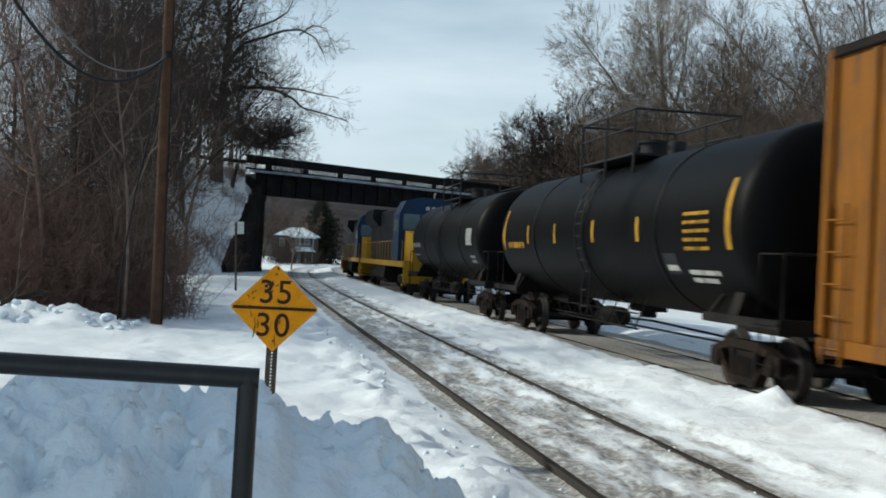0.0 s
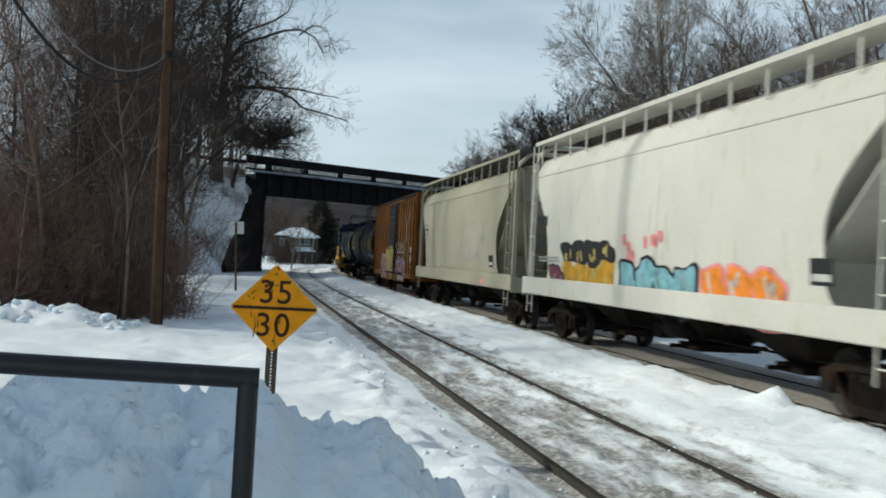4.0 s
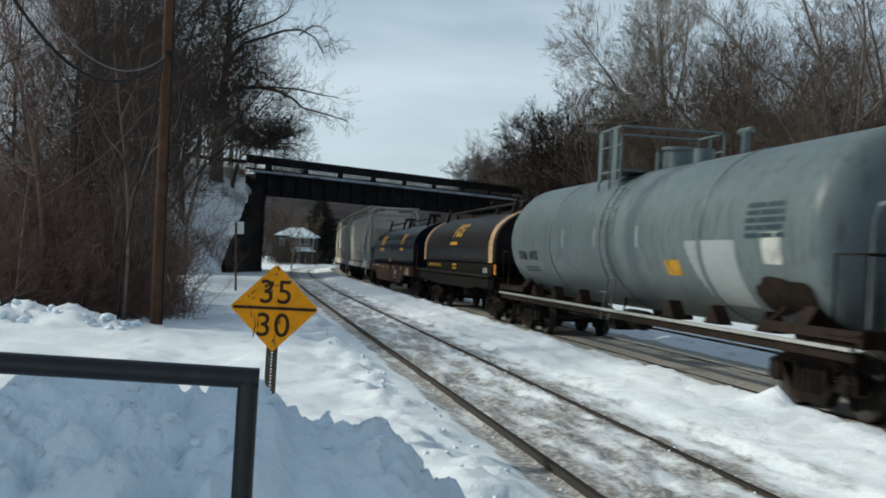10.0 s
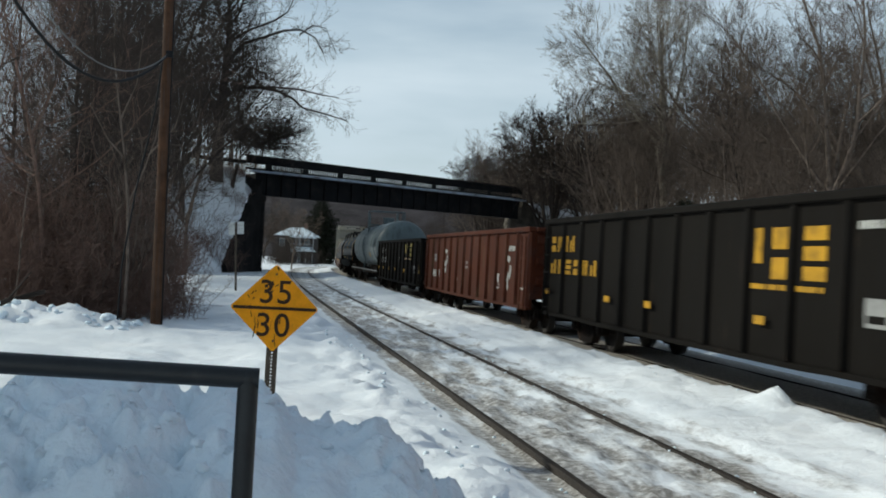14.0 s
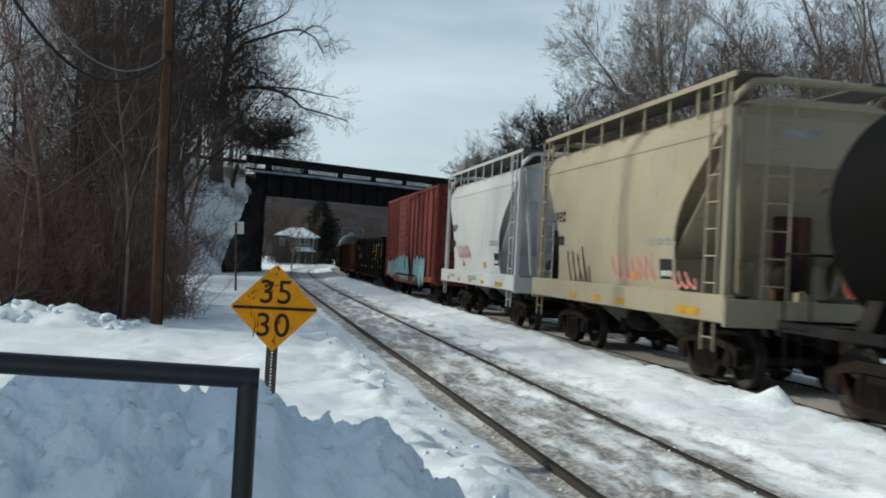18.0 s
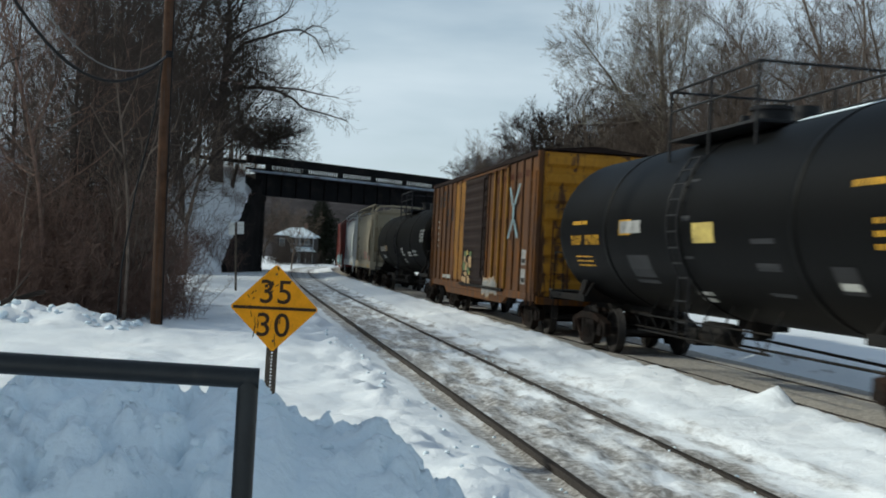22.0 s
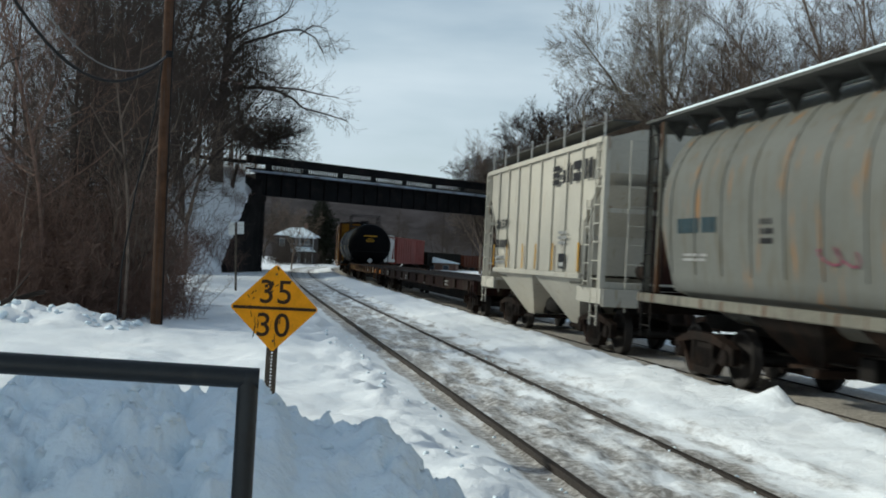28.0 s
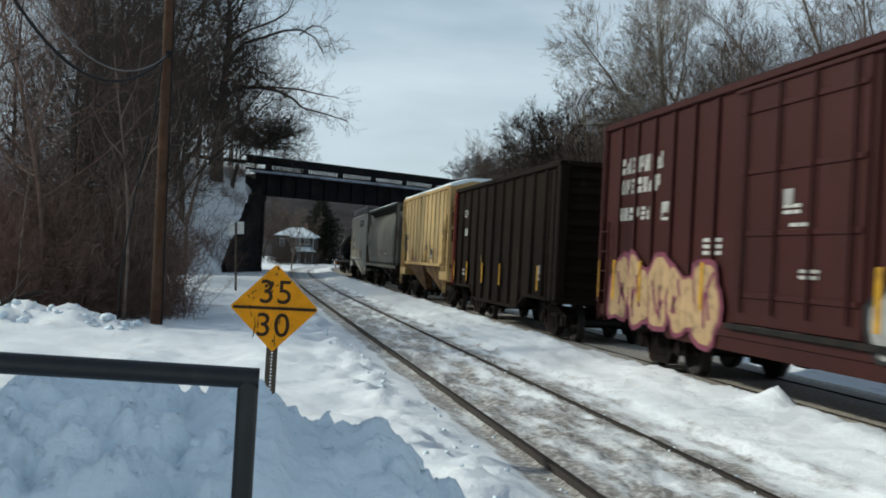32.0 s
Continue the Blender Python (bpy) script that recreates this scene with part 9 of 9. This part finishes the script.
# ---- red shed ----
sx, sy = 30.0, 46.0
sh = thing("shed", "small red wooden shed with snow on its roof", "shed", pose(sx, sy, ground_z(sx, sy) - 0.8, 0, 0, -14))
n = 16
for i in range(n):
    x0 = -1.7 + i * 3.4 / n
    ht = 2.35 + 0.75 * (1 - abs(x0 + 0.1) / 1.7)
    part("wall_board", Geo().box(x0 + 0.004, x0 + 3.4 / n - 0.004, -0.03, 0.0, -0.2, ht, 0.004), "shed_red", sh)
part("wall", Geo().box(-1.7, -1.62, 0.002, 3.6, -0.2, 2.4, 0.01).box(1.62, 1.7, 0.002, 3.6, -0.2, 2.4, 0.01).box(-1.7, 1.7, 3.52, 3.6, -0.2, 2.4, 0.01), "shed_red", sh)
for s, reach in ((-1, 0.8), (1, 1.93)):
    part("roof", Geo().prism([(0, 3.12), (s * 1.78, 2.34), (s * 1.78, 2.42), (0, 3.22)], "y", -0.05, 3.8), "shed_red", sh)
    part("roof_snow", Geo().prism([(0, 3.225), (s * reach, 3.225 - 0.4456 * reach), (s * reach, 3.30 - 0.4456 * reach), (0, 3.31)], "y", -0.2, 3.75), "snow", sh, "thick snow on the roof")

# ---- house beyond the bridge ----
hs = thing("house", "grey two-storey house with snowy roofs and a porch", "house", pose(6.9, 163, -0.4, 0, 0, -10))
part("wall", Geo().box(-2.7, 2.7, 0, 7, -0.6, 4.6, 0.02), "house_wall", hs)
part("roof", Geo().add([(-3.1, -0.6, 4.75), (2.9, -0.6, 4.75), (2.9, 7.6, 4.75), (-3.1, 7.6, 4.75), (-1.1, 3.0, 5.95), (0.9, 3.0, 5.95), (-3.1, -0.6, 4.6), (2.9, -0.6, 4.6), (2.9, 7.6, 4.6), (-3.1, 7.6, 4.6)],
                        [(0, 1, 5, 4), (1, 2, 5), (2, 3, 4, 5), (3, 0, 4), (0, 6, 7, 1), (1, 7, 8, 2), (2, 8, 9, 3), (3, 9, 6, 0), (9, 8, 7, 6)]), "snow", hs, "snow-covered hip roof")
for z in (4.35, 2.30):
    part("porch_roof", Geo().add([(-0.5, -2.5, z), (3.3, -2.5, z), (3.3, -0.01, z), (-0.5, -0.01, z), (-0.3, -2.4, z + 0.22), (3.1, -2.4, z + 0.22), (2.7, -0.01, z + 0.75), (0.2, -0.01, z + 0.75)],
                                 [(3, 2, 1, 0), (0, 1, 5, 4), (1, 2, 6, 5), (2, 3, 7, 6), (3, 0, 4, 7), (4, 5, 6, 7)]), "snow", hs, "snow-covered porch roof")
for x in (1.0, 3.0):
    part("porch_post", Geo().box(x - 0.08, x + 0.08, -2.3, -2.14, 2.53, 4.34, 0.01), "house_trim", hs)
part("porch_rail", Geo().box(-0.4, 3.1, -2.28, -2.2, 3.35, 3.45, 0.01), "house_trim", hs)
for x in (-0.4, 0.8, 2.0, 2.95):
    part("porch_post", Geo().box(x - 0.07, x + 0.07, -2.3, -2.16, -0.6, 2.29, 0.01), "house_trim", hs)
part("porch_rail", Geo().box(-0.4, 2.95, -2.28, -2.2, 0.5, 0.6, 0.01), "house_trim", hs)
for x, z in ((-1.9, 3.1), (0.5, 3.3), (1.8, 3.3), (-1.9, 0.8), (0.5, 0.8), (1.9, 0.8)):
    wd = part("window", Geo().box(x - 0.42, x + 0.42, -0.05, -0.002, z - 0.1, z + 1.1, 0.01), "house_trim", hs)
    part("pane", Geo().box(x - 0.34, x + 0.34, -0.062, -0.052, z - 0.02, z + 1.02, 0), "house_glass", wd)
part("chimney", Geo().box(0.9, 1.4, 3, 3.5, 5.2, 6.7, 0.02), "brown_wall", hs)

# ---- low buildings seen past the train, under the bridge ----
for x, y, w, d, h, label in ((30, 176, 8, 7, 1.5, "low snow-roofed building beyond the bridge"), (41, 196, 7, 7, 1.8, "snow-roofed house among the far trees")):
    b = thing("house", label, "house", pose(x, y, -0.3, 0, 0, -15))
    part("wall", Geo().box(-w / 2, w / 2, 0, d, -0.5, h, 0.02), "brown_wall", b)
    part("roof", Geo().prism([(-w / 2 - 0.4, h), (0, h + 1.0), (w / 2 + 0.4, h)], "y", -0.4, d + 0.4), "snow", b, "snowy roof")
    for x0 in (-w * 0.3, 0, w * 0.3):
        wd = part("window", Geo().box(x0 - 0.5, x0 + 0.5, -0.05, -0.002, 0.3, 1.2, 0.01), "house_trim", b)
        part("pane", Geo().box(x0 - 0.42, x0 + 0.42, -0.062, -0.052, 0.38, 1.12, 0), "house_glass", wd)

# ---- wooded hill on the horizon ----
hill = Geo()
cols, rows_ = 150, 12
hv = []
for j in range(rows_):
    for i in range(cols):
        a_ = radians(-62 + 118 * i / (cols - 1))
        dist = 330 + 190 * j / (rows_ - 1)
        hgt = 30 + 7 * noise.noise(Vector((i * 0.05, 3.1, 0))) + 2.2 * lumps(i * 0.35, j * 0.3, 1.0, 30)
        z = hgt * smooth(0, rows_ - 1, j) * (dist / 500) - 1.0 + 1.4 * lumps(i * 0.9, j * 0.8, 1.0, 31)
        hv.append((math.sin(a_) * dist + 0, math.cos(a_) * dist, z))
hill.add(hv, [(j * cols + i, j * cols + i + 1, (j + 1) * cols + i + 1, (j + 1) * cols + i) for j in range(rows_ - 1) for i in range(cols - 1)], True)
solid("backdrop", hill, "hill_wood", "distant wooded winter hillside", "hill", kind="structure")
for i in range(36):
    a_ = radians(rt.uniform(-3, 16))
    d = rt.uniform(205, 330)
    x, y = math.sin(a_) * d, math.cos(a_) * d
    u1, u2 = offsets(x, y)
    if -9 < u2 < 4 or (u2 < 0 and d < 230 and x > 0):
        continue
    plant(WOODLAND[i % 2], x, y, rt.uniform(0.75, 1.05), z=-0.2)
for i in range(22):                       # scrub round the houses beyond the bridge
    y = rt.uniform(118, 158)
    x = rt.uniform(0.026, 0.088) * y
    if offsets(x, y)[1] < -8.5:
        plant(SHRUBS[3], x, y, rt.uniform(0.7, 1.2))


for i in range(9):
    plant(SHRUBS[3], 4.0 + 0.7 * i, 149 + rt.uniform(-5, 4), rt.uniform(0.5, 0.8))
for i in range(8):
    plant(SHRUBS[3], 2.4 + 0.4 * i, 140 + rt.uniform(-3, 8), rt.uniform(0.4, 0.6))


# ---- motion ----
def travelled(t):
    return 12.25 * t - 0.006 * t * t


def motions():
    """The train runs away along the line; its wheels turn while they are near."""
    times = [i * 0.8 for i in range(41)]
    for root, s, b in TRAIN:
        rows = []
        for t in times:
            f, r = on_line(s + travelled(t) + b), on_line(s + travelled(t) - b)
            m, d = (f + r) / 2, f - r
            rows.append((t, Matrix.Translation(m) @ Matrix.Rotation(math.atan2(-d.x, d.y), 4, "Z")))
        walk(root, rows)
    for w, s, place in SPINS:
        rows, at = [], Matrix.Translation(place)
        for i in range(961):
            t = i / 30
            d = s + travelled(t)
            if -16 < d < 75 or i in (0, 960):
                turn = max(-16.0, min(75.0, d)) / 0.457
                rows.append((t, at @ Matrix.Rotation(-turn, 4, "X")))
        walk(w, rows)


motions()
